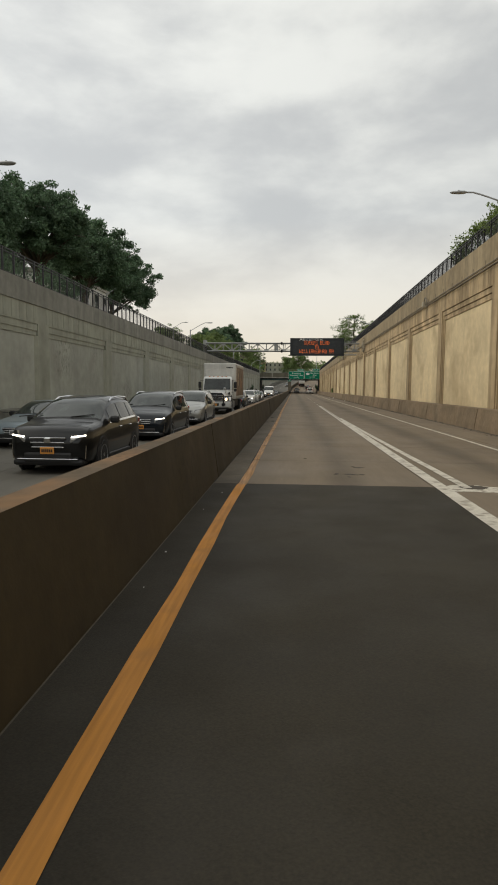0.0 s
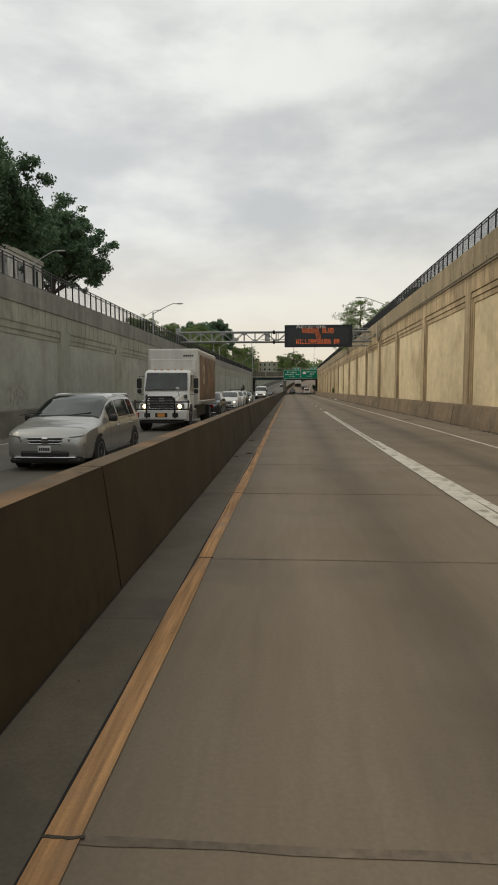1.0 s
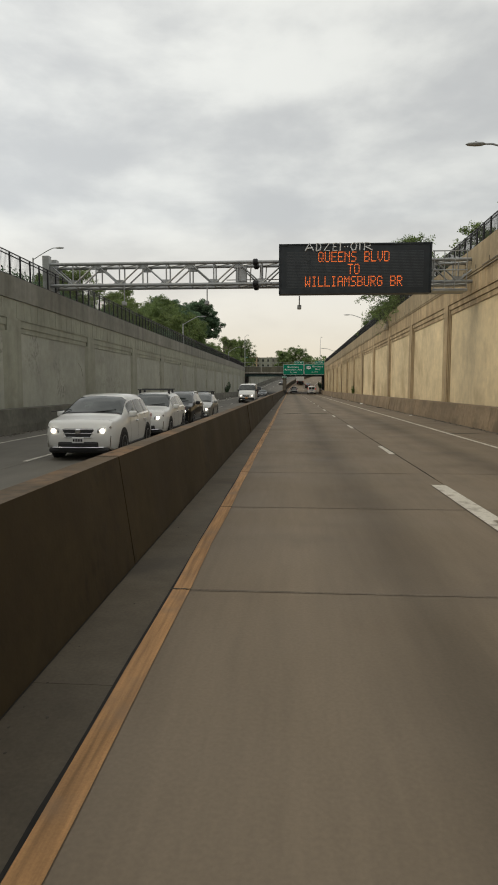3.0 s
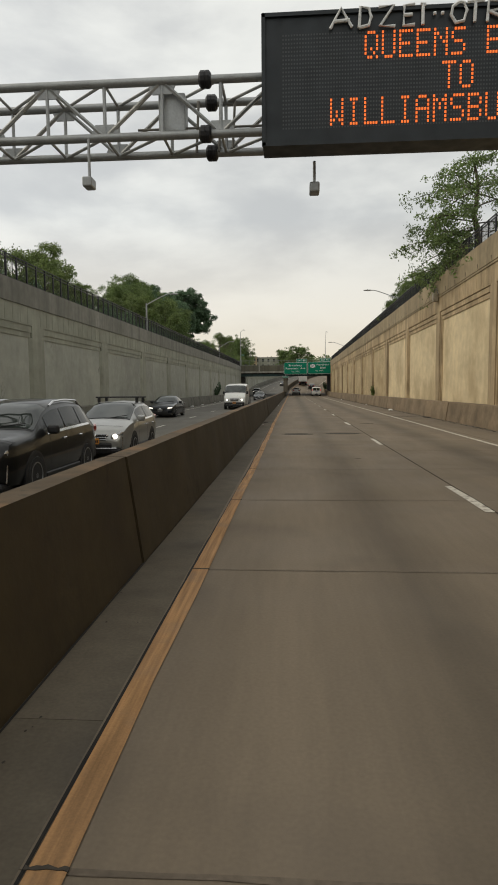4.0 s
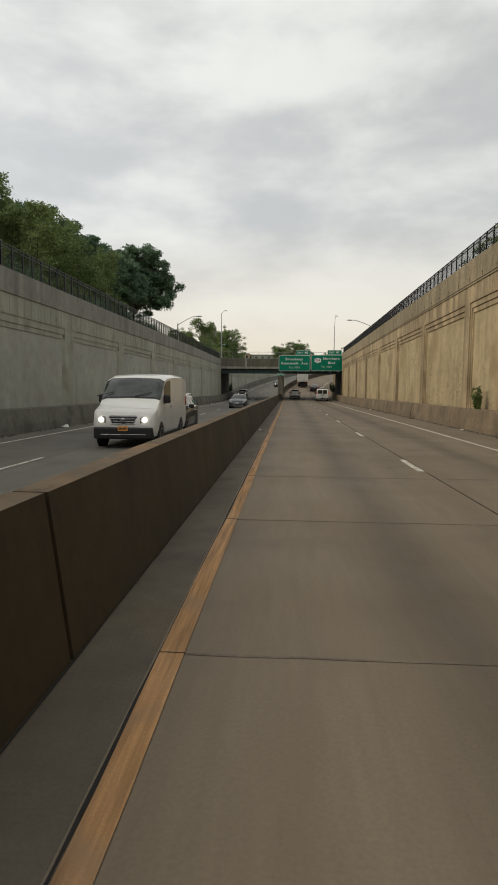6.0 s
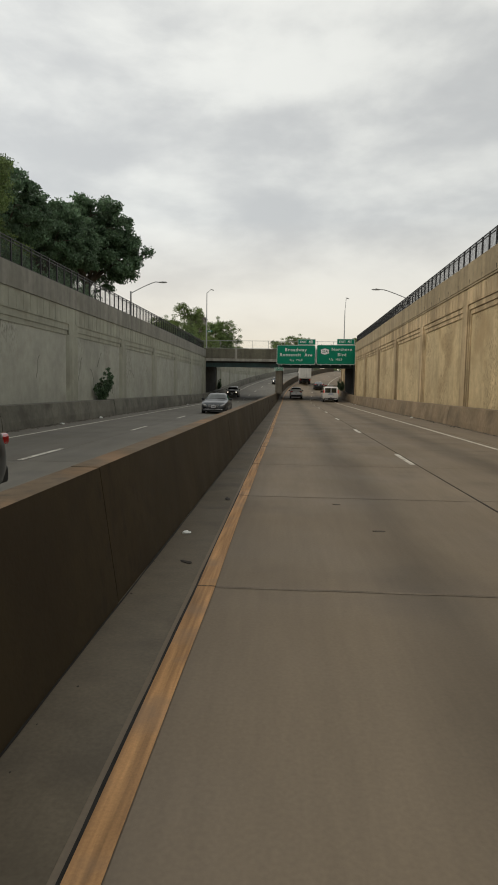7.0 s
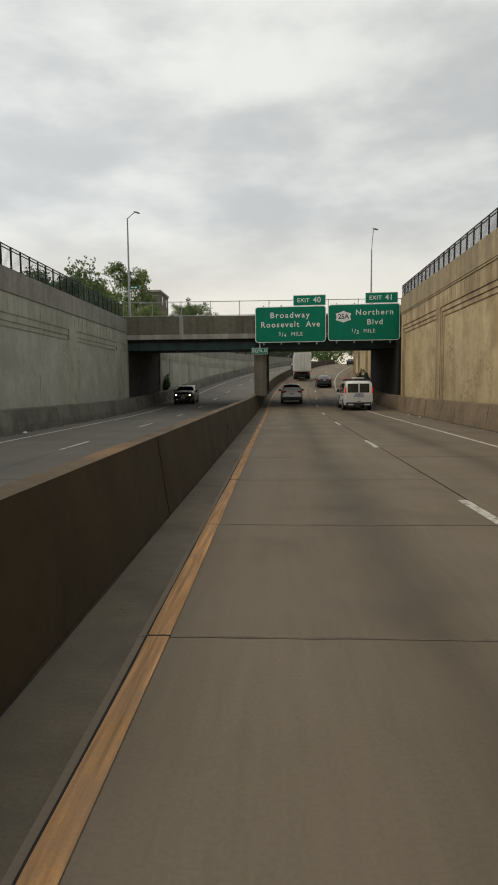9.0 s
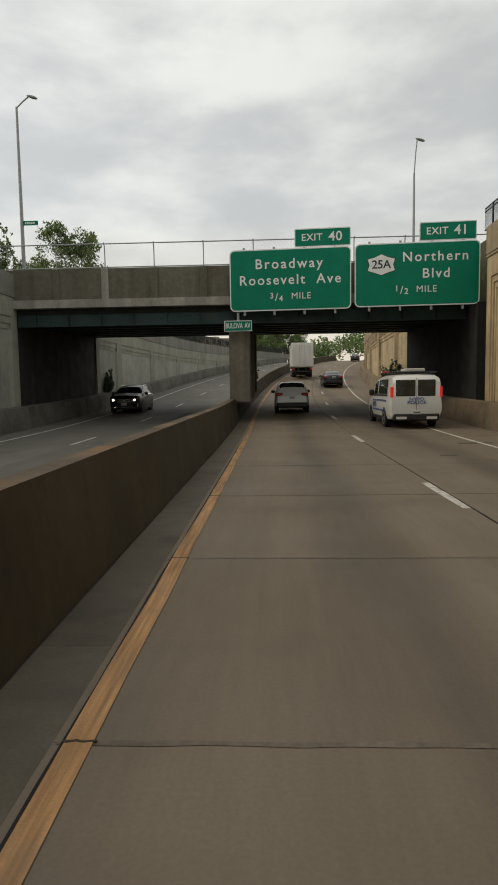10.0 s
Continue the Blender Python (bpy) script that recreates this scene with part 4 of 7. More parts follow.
plant(shrub, [(-13.4, 108.7, 6.45, 0, 0.95), (-13.2, 112.7, 6.45, 80, 0.75), (-13.4, 104.7, 6.45, 160, 0.85), (-13.3, 234.0, 7.1, 90, 1.2), (-13.8, 238.0, 7.1, 190, 1.3),
              (11.2, 41.0, 8.6, 60, 1.2), (10.9, 85.6, 8.5, 120, 0.9), (11.6, 37.0, 8.6, 150, 1.2), (11.0, 93.5, 8.4, 220, 1.0), (11.0, 135.0, 8.25, 300, 0.95), (10.8, 140.5, 8.2, 45, 1.0), (10.9, 146.0, 8.2, 100, 0.7), (11.2, 102.0, 8.35, 250, 1.0), (11.4, 33.0, 8.7, 10, 1.3)])


def sparse_tree():
    """The open tree that leans over the tan wall, with hanging twigs."""
    rng = random.Random(77)
    t = thing("overhanging_tree", "sparse tree with drooping branches leaning over the tan wall", "tree", m=pose(10.7, 111.2, 8.2))
    bm = bmesh.new()
    limb(bm, (0, 0, -0.3), (-0.3, 0, 3.2), 0.2, 0.15, rng, 0.15)
    limb(bm, (-0.3, 0, 3.2), (-0.4, 0.3, 6.4), 0.14, 0.05, rng, 0.2)
    centres, radii = [], []
    for k in range(34):
        z0 = rng.uniform(0.6, 6.4)
        reach = rng.uniform(1.8, 4.3) * (1.0 if z0 < 5.5 else 0.8)
        a = rng.uniform(110, 250) if k < 26 else rng.uniform(-90, 90)
        end = (-0.3 + reach * math.cos(radians(a)), reach * math.sin(radians(a)) * 1.1, z0 + rng.uniform(-1.6, 1.0))
        pts = limb(bm, (-0.3, 0.1, z0), end, 0.045, 0.012, rng, 0.5, 7)
        for p in pts[2:]:
            for q in range(4):
                centres.append((p[0] + rng.uniform(-0.4, 0.4), p[1] + rng.uniform(-0.4, 0.4), p[2] + rng.uniform(-0.5, 0.2)))
                radii.append((0.34, 0.34, 0.26))
    part("trunk", bm, BARK, t, smooth=True)
    for k in range(10):
        bm = bmesh.new()
        y = rng.uniform(-6.5, 3.0)
        pts = limb(bm, (-1.2, y, 0.8), (-2.55 - rng.uniform(0, 0.4), y + rng.uniform(-1.5, 1.5), rng.uniform(-1.6, 0.2)), 0.02, 0.006, rng, 0.6, 6)
        for p in pts[2:]:
            centres.append(tuple(p))
            radii.append((0.24, 0.24, 0.22))
        part("vine", bm, BARK, t)
    tagged(shared("crown", leaf_mesh("crown", centres, radii, 16000, 0.08, LEAF_MID, 78, 0.1, 0.3), t), kind="stuff")


sparse_tree()


def undergrowth(label, x, ya, yb, top, height, seed, leaves=330, deep=0.7):
    rng = random.Random(seed)
    cs, rs = [], []
    y = ya
    while y < yb:
        h = height * rng.uniform(0.55, 1.1)
        cs.append((x + rng.uniform(-0.5, 0.5), y, top(y) + h * 0.42))
        rs.append((deep, rng.uniform(0.8, 1.3), h * 0.55))
        y += rng.uniform(0.9, 1.6)
    ob = new("undergrowth", leaf_mesh("undergrowth", cs, rs, int((yb - ya) * leaves), 0.075, LEAF_DARK, seed, 0.1))
    tagged(ob, label, "undergrowth", kind="stuff")


undergrowth("dense dark undergrowth behind the fence", -13.3, 25.5, 40.5, top_left, 2.1, 3)
undergrowth("dense dark undergrowth behind the fence", -13.4, 114.0, 174.0, top_left, 1.6, 4)
undergrowth("low green undergrowth behind the fence", -13.4, 80.0, 112.0, top_left, 1.0, 6)
undergrowth("dense dark vines and scrub on the fence by the bridge", -12.75, 203.5, 217.5, top_left, 1.7, 7, 600, 0.45)
undergrowth("low scrub behind the tan wall fence", 10.6, 27.0, 42.0, top_right, 1.4, 8)
undergrowth("low scrub behind the tan wall fence", 10.6, 86.0, 150.0, top_right, 0.9, 9)


def thicket():
    """Upright leafy shoots crowded behind the fence, thinning towards their tips."""
    rng = random.Random(91)
    t = thing("thicket", "tall upright leafy shoots crowding the fence by the bridge", "shrub", m=pose(-13.6, 217.6, 7.05))
    bm = bmesh.new()
    cs, rs = [], []
    for k in range(64):
        y = rng.uniform(-5.5, 5.5)
        h = rng.uniform(2.2, 4.2) * (1.0 - 0.035 * abs(y + 1.5))
        pts = limb(bm, (rng.uniform(-0.6, 0.15), y, -0.1), (rng.uniform(-0.9, 0.2), y + rng.uniform(-0.7, 0.7), h), 0.022, 0.005, rng, 0.2, 8)
        for q, p in enumerate(pts[1:]):
            for e in range(3):
                w = 0.36 - 0.032 * q
                cs.append((p[0] + rng.gauss(0, w * 0.7), p[1] + rng.gauss(0, w), p[2] + rng.uniform(-0.2, 0.2)))
                rs.append((w * 0.55, w * 0.55, w * 0.7))
    part("stem", bm, BARK, t)
    tagged(shared("leaves", leaf_mesh("leaves", cs, rs, 36000, 0.075, LEAF_MID, 92, 0.05), t), kind="stuff")


thicket()


def weed(x, y, z, h, side):
    w = thing("wall_weed", "ragged green weed growing from the wall's ledge", "weed", "weeds on the wall ledges", pose(x, y, z))
    rng = random.Random(int(y))
    bm = bmesh.new()
    cs, rs = [], []
    for k in range(16):
        up = rng.uniform(0.35, 1.08) * h
        e = (side * rng.uniform(-0.05, 0.3) * h, rng.gauss(0, 0.26) * h, up)
        pts = limb(bm, (0, rng.uniform(-0.1, 0.1) * h, -0.05), e, 0.012, 0.004, rng, 0.45, 6)
        for q, p in enumerate(pts[1:]):
            cs.append(tuple(p))
            r = h * rng.uniform(0.035, 0.1) * (1.1 - 0.1 * q)
            rs.append((r, r, r * 1.2))
    part("stem", bm, BARK, w)
    tagged(shared("leaves", leaf_mesh("leaves", cs, rs, 3600 if h > 1.1 else 1300, 0.05 + 0.016 * h, LEAF_DARK if h > 1.1 else LEAF_BRIGHT, int(y), 0.0), w), kind="stuff")


for x, y, z, h, side in ((-11.45, 169.2, 0.9, 1.75, 1), (8.82, 141.2, 0.98, 1.0, -1), (-11.5, 233.0, 1.5, 1.5, 1), (8.85, 232.5, 1.6, 1.9, -1), (8.85, 236.5, 1.8, 1.5, -1), (-11.45, 122.0, 0.9, 0.3, 1)):
    weed(x, y, z, h, side)


# ---- buildings that show over the bridge and behind the trees ----
def building(label, x, y, z, w, d, h, floors, bays, mat, turn=0.0):
    b = thing("building", label, "building", m=pose(x, y, z, 0, 0, turn))
    bm = bmesh.new()
    box(bm, -w / 2, w / 2, -d / 2, d / 2, -1.0, h)
    part("wall", bm, mat, b)
    bm = bmesh.new()
    box(bm, -w / 2 - 0.15, w / 2 + 0.15, -d / 2 - 0.15, d / 2 + 0.15, h, h + 0.35)
    part("roof", bm, LEDGE, b)
    fh, bw = h / floors, w / bays
    bm = bmesh.new()
    box(bm, -0.55, 0.55, -0.02, 0.1, -0.75, 0.75)
    frame_me = mesh_of("window_frame", bm, LEDGE)
    bm = bmesh.new()
    box(bm, -0.47, 0.47, -0.035, 0.05, -0.67, 0.67)
    pane_me = mesh_of("pane", bm, GLASS)
    for i in range(floors):
        for j in range(bays):
            f = shared("window", frame_me, b, pose(-w / 2 + bw * (j + 0.5), -d / 2 - 0.02, fh * (i + 0.55)))
            shared("pane", pane_me, f)
            f = shared("window", frame_me, b, pose(w / 2 + 0.02, -d / 2 + d * (j + 0.5) / bays, fh * (i + 0.55), 0, 0, 90))
            shared("pane", pane_me, f)


BRICK_WALL = material("brown_brick_facade", (0.13, 0.11, 0.09), 0.9, tones=((0.4, 0.15), (12, 0.15)), streak=0.1, bump=0.3)
building("dull brown apartment building behind the bridge", -22.6, 284, 7.2, 3.4, 8, 11.6, 4, 2, BRICK_WALL)
building("low grey rooftop building far behind the bridge", -12.0, 402, 9.5, 20.0, 10, 8.6, 3, 7, WALL_GREY)
building("low tan building far behind the bridge", -24.0, 400, 9.5, 12.0, 10, 9.0, 3, 5, WALL_TAN)
building("pale house behind the trees above the wall", -24.6, 65.0, 6.3, 14, 7, 6.0, 2, 5, BOX_WHITE, 90)
far_trees, far_radii = [], []
rng = random.Random(9)
for k in range(90):
    far_trees.append((-80 + 2.6 * k + rng.uniform(-2, 2), 455 + rng.uniform(-25, 40), 12.5 + rng.uniform(0, 7) + (4 if 10 < k % 30 < 20 else 0)))
    r = rng.uniform(4, 7)
    far_radii.append((r, r, r * 0.75))
tagged(new("far_woods", leaf_mesh("far_woods", far_trees, far_radii, 22000, 0.7, LEAF_MID, 5, 0.3)), "distant line of green trees beyond the road", "woods", kind="stuff")


# ---- vehicles: each built facing -y, its front bumper at y = 0 ----
SHAPES = dict(
    suv=(4.6, "0 .08 .3 .75 1.02 1.75 2.2 3.0 3.75 4.2 4.42 4.6", ".38 .27 .22 .22 .22 .22 .22 .22 .23 .26 .3 .42", ".74 .96 1.05 1.1 1.13 1.55 1.65 1.69 1.66 1.57 1.2 .9", ".68 .85 .94 1.0 1.03 1.05 1.06 1.08 1.1 1.1 1.02 .8", ".7 .84 .91 .93 .93 .93 .93 .93 .92 .9 .87 .78", ".68 .78 .82 .84 .83 .68 .66 .65 .63 .62 .62 .6"),
    minivan=(5.1, "0 .1 .4 .95 1.15 2.0 2.5 3.4 4.3 4.75 4.95 5.1", ".34 .24 .2 .2 .2 .2 .2 .2 .2 .24 .3 .4", ".74 .93 1.02 1.09 1.16 1.63 1.73 1.76 1.73 1.66 1.25 .9", ".66 .82 .92 .98 1.03 1.05 1.06 1.07 1.08 1.08 1.0 .8", ".78 .91 .96 .98 .99 .99 .99 .99 .98 .96 .93 .84", ".66 .78 .84 .87 .86 .75 .73 .72 .71 .7 .68 .66"),
    sedan=(4.75, "0 .1 .4 1.0 1.45 2.15 2.6 3.2 3.75 4.2 4.6 4.75", ".34 .24 .18 .18 .18 .18 .18 .18 .18 .2 .28 .4", ".52 .74 .84 .92 .96 1.36 1.44 1.43 1.28 1.08 1.03 .85", ".5 .68 .78 .86 .9 .92 .93 .94 .96 .98 .96 .78", ".68 .84 .89 .91 .91 .91 .91 .91 .9 .88 .84 .74", ".5 .66 .74 .78 .78 .62 .6 .59 .6 .68 .68 .6"),
    hatch=(4.0, "0 .1 .3 .6 .85 1.75 2.2 2.9 3.45 3.75 3.9 4.0", ".34 .24 .2 .2 .2 .2 .2 .2 .2 .24 .3 .4", ".56 .8 .9 .98 1.03 1.44 1.52 1.53 1.48 1.38 1.1 .85", ".54 .72 .84 .92 .95 .97 .98 1.0 1.02 1.03 .98 .78", ".64 .78 .83 .85 .85 .85 .85 .85 .84 .82 .8 .72", ".48 .62 .7 .74 .74 .6 .59 .58 .57 .56 .56 .54"),
    van=(5.6, "0 .08 .3 .8 1.15 1.75 2.2 3.4 4.6 5.35 5.52 5.6", ".45 .34 .28 .28 .28 .28 .28 .28 .28 .3 .36 .5", ".8 1.02 1.14 1.24 1.3 1.9 2.04 2.1 2.1 2.07 1.98 1.85", ".76 .96 1.08 1.16 1.2 1.22 1.23 1.24 1.24 1.24 1.22 1.1", ".88 .97 1.0 1.0 1.0 1.0 1.0 1.0 1.0 .99 .98 .96", ".74 .84 .88 .9 .9 .86 .85 .85 .85 .85 .85 .85"),
    tallvan=(5.9, "0 .08 .3 .7 .92 1.5 1.9 3.4 4.8 5.65 5.82 5.9", ".48 .36 .3 .3 .3 .3 .3 .3 .3 .32 .36 .5", ".92 1.12 1.24 1.36 1.46 2.1 2.3 2.38 2.38 2.34 2.26 2.1", ".82 1.02 1.16 1.28 1.34 1.36 1.38 1.4 1.4 1.4 1.38 1.2", ".86 .96 1.0 1.0 1.0 1.0 1.0 1.0 1.0 .99 .98 .96", ".74 .86 .9 .93 .93 .92 .92 .92 .92 .92 .92 .92"))


def hull(kind):
    """Rows of points over the body, from the nose to the tail; 15 points from one sill over the roof to the other."""
    length, *cols = SHAPES[kind]
    cols = [np.array([float(v) for v in c.split()]) for c in cols]
    ys = np.unique(np.concatenate([np.linspace(0, 0.3, 7), np.linspace(0.3, length - 0.3, 44), np.linspace(length - 0.3, length, 7)]))
    vals = []
    for c in cols[1:]:
        v = np.interp(ys, cols[0], c)
        for _ in range(3):
            v[1:-1] = (v[:-2] + 2 * v[1:-1] + v[2:]) / 4
        vals.append(v)
    zb, zt, belt, w, wr = vals
    rows = []
    for k, y in enumerate(ys):
        b, t, m, ww, r = zb[k], zt[k], belt[k], w[k], wr[k]
        m = min(m, t - 0.05)
        h = [(0.8 * ww, b), (0.95 * ww, b + 0.07), (ww, b + 0.2 * (m - b) + 0.08), (ww * 1.005, b + 0.62 * (m - b)), (0.975 * ww, m), (r + 0.05 * min(1, (t - m) * 3), t - 0.09 * min(1, (t - m) * 2.2) - 0.02), (0.86 * r, t - 0.012), (0.0, t + 0.012)]
        half = [(x, y, z) for x, z in h]
        rows.append(half + [(-x, y, z) for x, y, z in half[-2::-1]])
    return ys, np.array(rows), length


def patch(bm, ys, rows, ya, yb, a, b, fa, fb, lift=0.008, trim=0.0):
    """A piece of the hull's surface, a little proud: from y = ya to yb, between ring points a and b, from share fa to share fb;
    trim slants its ends."""
    n = 10
    pts = []
    for i in range(n + 1):
        y = ya + (yb - ya) * i / n
        k = np.interp(y, ys, np.arange(len(ys)))
        k0 = min(int(k), len(ys) - 2)
        ring = rows[k0] * (1 - (k - k0)) + rows[k0 + 1] * (k - k0)
        row = []
        m = max(2, (b - a) * 3)
        for j in range(m + 1):
            u = a + fa + (b - a - fa - (1 - fb)) * j / m
            j0 = min(int(u), 13)
            p = ring[j0] * (1 - (u - j0)) + ring[j0 + 1] * (u - j0)
            p = p.copy()
            if trim:
                p[1] += trim * (j / m) * (0.5 - i / n) * 2
            row.append(p)
        pts.append(row)
    P = np.array(pts)
    du, dv = np.gradient(P, axis=0), np.gradient(P, axis=1)
    nrm = np.cross(du, dv)
    nrm /= np.linalg.norm(nrm, axis=2)[:, :, None] + 1e-9
    centre = np.array([0, P[:, :, 1].mean(), 0.6])
    if (nrm * (P - centre)).sum() < 0:
        nrm = -nrm
    V = [[bm.verts.new(q) for q in row] for row in P + nrm * lift]
    for i in range(n):
        for j in range(len(V[0]) - 1):
            bm.faces.new((V[i][j], V[i + 1][j], V[i + 1][j + 1], V[i][j + 1]))


WHEELS = {}


def wheel(parent, x, y, r, side, w=0.22):
    if (r, w) not in WHEELS:
        bm = bmesh.new()
        lathe(bm, [(r * 0.66, -w / 2), (r * 0.92, -w / 2), (r, -w * 0.32), (r, w * 0.32), (r * 0.92, w / 2), (r * 0.66, w / 2)], 28)
        tyre = mesh_of("wheel", bm, RUBBER, True)
        bm = bmesh.new()
        lathe(bm, [(r * 0.68, -0.02), (r * 0.68, w / 2 + 0.004), (r * 0.62, w / 2 + 0.006), (r * 0.58, w / 2 - 0.05), (r * 0.1, w / 2 - 0.055)], 28)
        for k in range(5):
            t = bmesh.new()
            rbox(t, w / 2 - 0.05, w / 2 - 0.005, -0.035, 0.035, 0.02, r * 0.62, 0.012, 1)
            merge(bm, t, pose(0, 0, 0, 72 * k))
        t = bmesh.new()
        lathe(t, [(r * 0.16, w / 2 - 0.05), (r * 0.14, w / 2)], 12)
        merge(bm, t)
        WHEELS[r, w] = tyre, mesh_of("rim", bm, RIM)
    tyre, rim = WHEELS[r, w]
    o = shared("wheel", tyre, parent, pose(x - side * w / 2, y, r, 0, 0, 0 if side > 0 else 180))
    shared("rim", rim, o)


def car(kind, name, label, mat, x, y, z=ZL, turn=0.0, lit=True, plate=PLATE_W, rails=False, rack=False, chrome=True, tail=TAIL, dark_trim=True, group="vehicles in the traffic", lamps="low"):
    ys, rows, L = hull(kind)
    v = thing(name, label, "van" if "van" in kind else "car", group, pose(x, y, z, 0, 0, turn) @ (pose(0, 0, 0) if turn == 0 else pose(0, -L, 0)))
    W = rows[:, 2, 0].max()
    zfront = rows[3, 4, 2]
    bm = bmesh.new()
    V = [[bm.verts.new(p) for p in r] for r in rows]
    for a, b in zip(V, V[1:]):
        for k in range(14):
            bm.faces.new((a[k], a[k + 1], b[k + 1], b[k]))
        bm.faces.new((a[14], a[0], b[0], b[14]))
    bm.faces.new(V[0])
    bm.faces.new(V[-1][::-1])
    part("body", bm, mat, v, smooth=True)
    tall = kind in ("van", "tallvan")
    stations = [float(s) for s in SHAPES[kind][1].split()]
    c0, c1 = stations[4] + 0.1, stations[6] - 0.22
    bm = bmesh.new()
    patch(bm, ys, rows, c0, c1, 5, 9, 0.06, 0.94, 0.01)
    part("windshield", bm, GLASS, v, "dark reflecting windshield", smooth=True)
    bm = bmesh.new()
    patch(bm, ys, rows, c0 - 0.05, c1 + 0.05, 5, 9, 0.02, 0.98, 0.004)
    part("windshield_seal", bm, PLASTIC, v, smooth=True)
    for s in (-1, 1):
        bm = bmesh.new()
        k0, k1 = int(np.argmin(abs(ys - c0))), int(np.argmin(abs(ys - c0 - 0.12)))
        tube(bm, (s * 0.62 - 0.5, c0 - 0.02, rows[k0, 6, 2] + 0.02), (s * 0.62 + 0.02, c0 + 0.1, rows[k1, 6, 2] + 0.03), 0.011, 5)
        part("wiper", bm, PLASTIC, v)
    end = L - (0.75 if kind != "sedan" else 1.15)
    spans = [(c0 + 0.55, 2.45), (2.53, 3.35), (3.42, end)] if kind != "sedan" else [(c0 + 0.5, 2.62), (2.7, 3.55)]
    if kind == "minivan":
        spans = [(c0 + 0.55, 2.55), (2.65, 3.75), (3.85, end)]
    if tall:
        spans = [(c0 + 0.5, 2.55), (2.75, end - 0.1)] if kind == "van" else [(c0 + 0.5, 2.6)]
    for s in (0, 1):
        for a, b in spans:
            bm = bmesh.new()
            lo, hi = (4, 5) if s == 0 else (9, 10)
            patch(bm, ys, rows, a, b, lo, hi, 0.12 if s == 0 else 0.1, 0.9 if s == 0 else 0.88, 0.008, 0.0)
            part("side_window", bm, SIDE_GLASS, v, smooth=True)
        bm = bmesh.new()
        lo, hi = (4, 5) if s == 0 else (9, 10)
        f0, f1 = (0.0, 0.1) if s == 0 else (0.9, 1.0)
        patch(bm, ys, rows, spans[0][0] - 0.1, spans[-1][1] + 0.06, lo, hi, f0, f1, 0.01)
        part("window_trim", bm, CHROME if chrome else PLASTIC, v, smooth=True)
        for q in [spans[0][0] - 0.02] + [b + 0.03 for a, b in spans[:2]]:
            bm = bmesh.new()
            patch(bm, ys, rows, q, q + 0.014, 1 if s == 0 else 10, 4 if s == 0 else 13, 0.5 if s == 0 else 0.0, 1.0 if s == 0 else 0.5, 0.003)
            part("door_seam", bm, PLASTIC, v)
    bm = bmesh.new()
    patch(bm, ys, rows, 0.3, 0.312, 5, 9, 0.0, 1.0, 0.003)
    part("hood_seam", bm, PLASTIC, v)
    # rear window and lid
    r0, r1 = (L - 0.62, L - 0.28) if kind != "sedan" else (3.4, 4.1)
    if kind == "tallvan":
        r0, r1 = L - 0.25, L - 0.1
    if kind == "van":
        for s in (-1, 1):
            bm = bmesh.new()
            rbox(bm, min(s * 0.04, s * 0.72), max(s * 0.04, s * 0.8), L - 0.05, L + 0.015, 1.24, 1.88, 0.05)
            part("rear_window", bm, GLASS, v)
    else:
        bm = bmesh.new()
        patch(bm, ys, rows, r0, r1, 5, 9, 0.1, 0.9, 0.012)
        part("rear_window", bm, GLASS, v, smooth=True)
    # wheels in dark arches
    r = 0.36 if kind in ("suv", "minivan", "van", "tallvan") else 0.32
    fy, ry = (0.95, L - 0.95) if not tall else (0.95, L - 1.35)
    for yy in (fy, ry):
        for s in (-1, 1):
            k = int(np.argmin(abs(ys - yy)))
            wx = rows[k, 3, 0]
            bm = bmesh.new()
            lathe(bm, [(r + 0.07, -0.05), (r + 0.07, 0.012), (r + 0.03, 0.016), (0.1, 0.004)], 24)
            o = part("wheel_arch", bm, PLASTIC, v)
            o.matrix_basis = pose(s * (wx - 0.012), yy, r + 0.02, 0, 0, 0 if s > 0 else 180)
            wheel(v, s * (wx + 0.012), yy, r, s)
    # front: lamps, grille, intake, plate
    hz = zfront - (0.1 if not tall else 0.16)
    for s in (-1, 1):
        bm = bmesh.new()
        a, b = sorted((s * W * 0.52, s * W * 0.9))
        rbox(bm, a, b, 0.06, 0.34, hz - (0.13 if tall else 0.08), hz + (0.12 if tall else 0.07), 0.05)
        bmesh.ops.translate(bm, verts=bm.verts, vec=(0, -0.085, 0))
        for q in bm.verts:
            q.co.y += 0.45 * max(0, (abs(q.co.x) - W * 0.5)) ** 1.2
            q.co.z += (0.0 if tall else 0.26) * (abs(q.co.x) - W * 0.62) + (0.12 if tall else 0.0) * (abs(q.co.x) - W * 0.7)
        lamp = part("headlight", bm, LAMP_CLEAR, v, smooth=True)
        bm = bmesh.new()
        if lamps == "low":
            lr = 0.075 if tall else 0.06
            lathe(bm, [(0.02, 0.0), (lr, 0.02), (lr, 0.06)], 14)
            bmesh.ops.transform(bm, matrix=pose(s * W * 0.68, -0.05, hz, 0, 0, 90), verts=bm.verts)
        else:
            a, b = sorted((s * W * 0.56, s * W * 0.88))
            rbox(bm, a, b, -0.02, 0.05, hz + 0.035, hz + 0.07, 0.012)
            for q in bm.verts:
                q.co.y += 0.3 * max(0, (abs(q.co.x) - W * 0.5)) ** 1.2
                q.co.z += 0.12 * (abs(q.co.x) - W * 0.56)
        part("lamp_lens", bm, HEADLAMP if lit else LAMP_CLEAR, lamp)
    bm = bmesh.new()
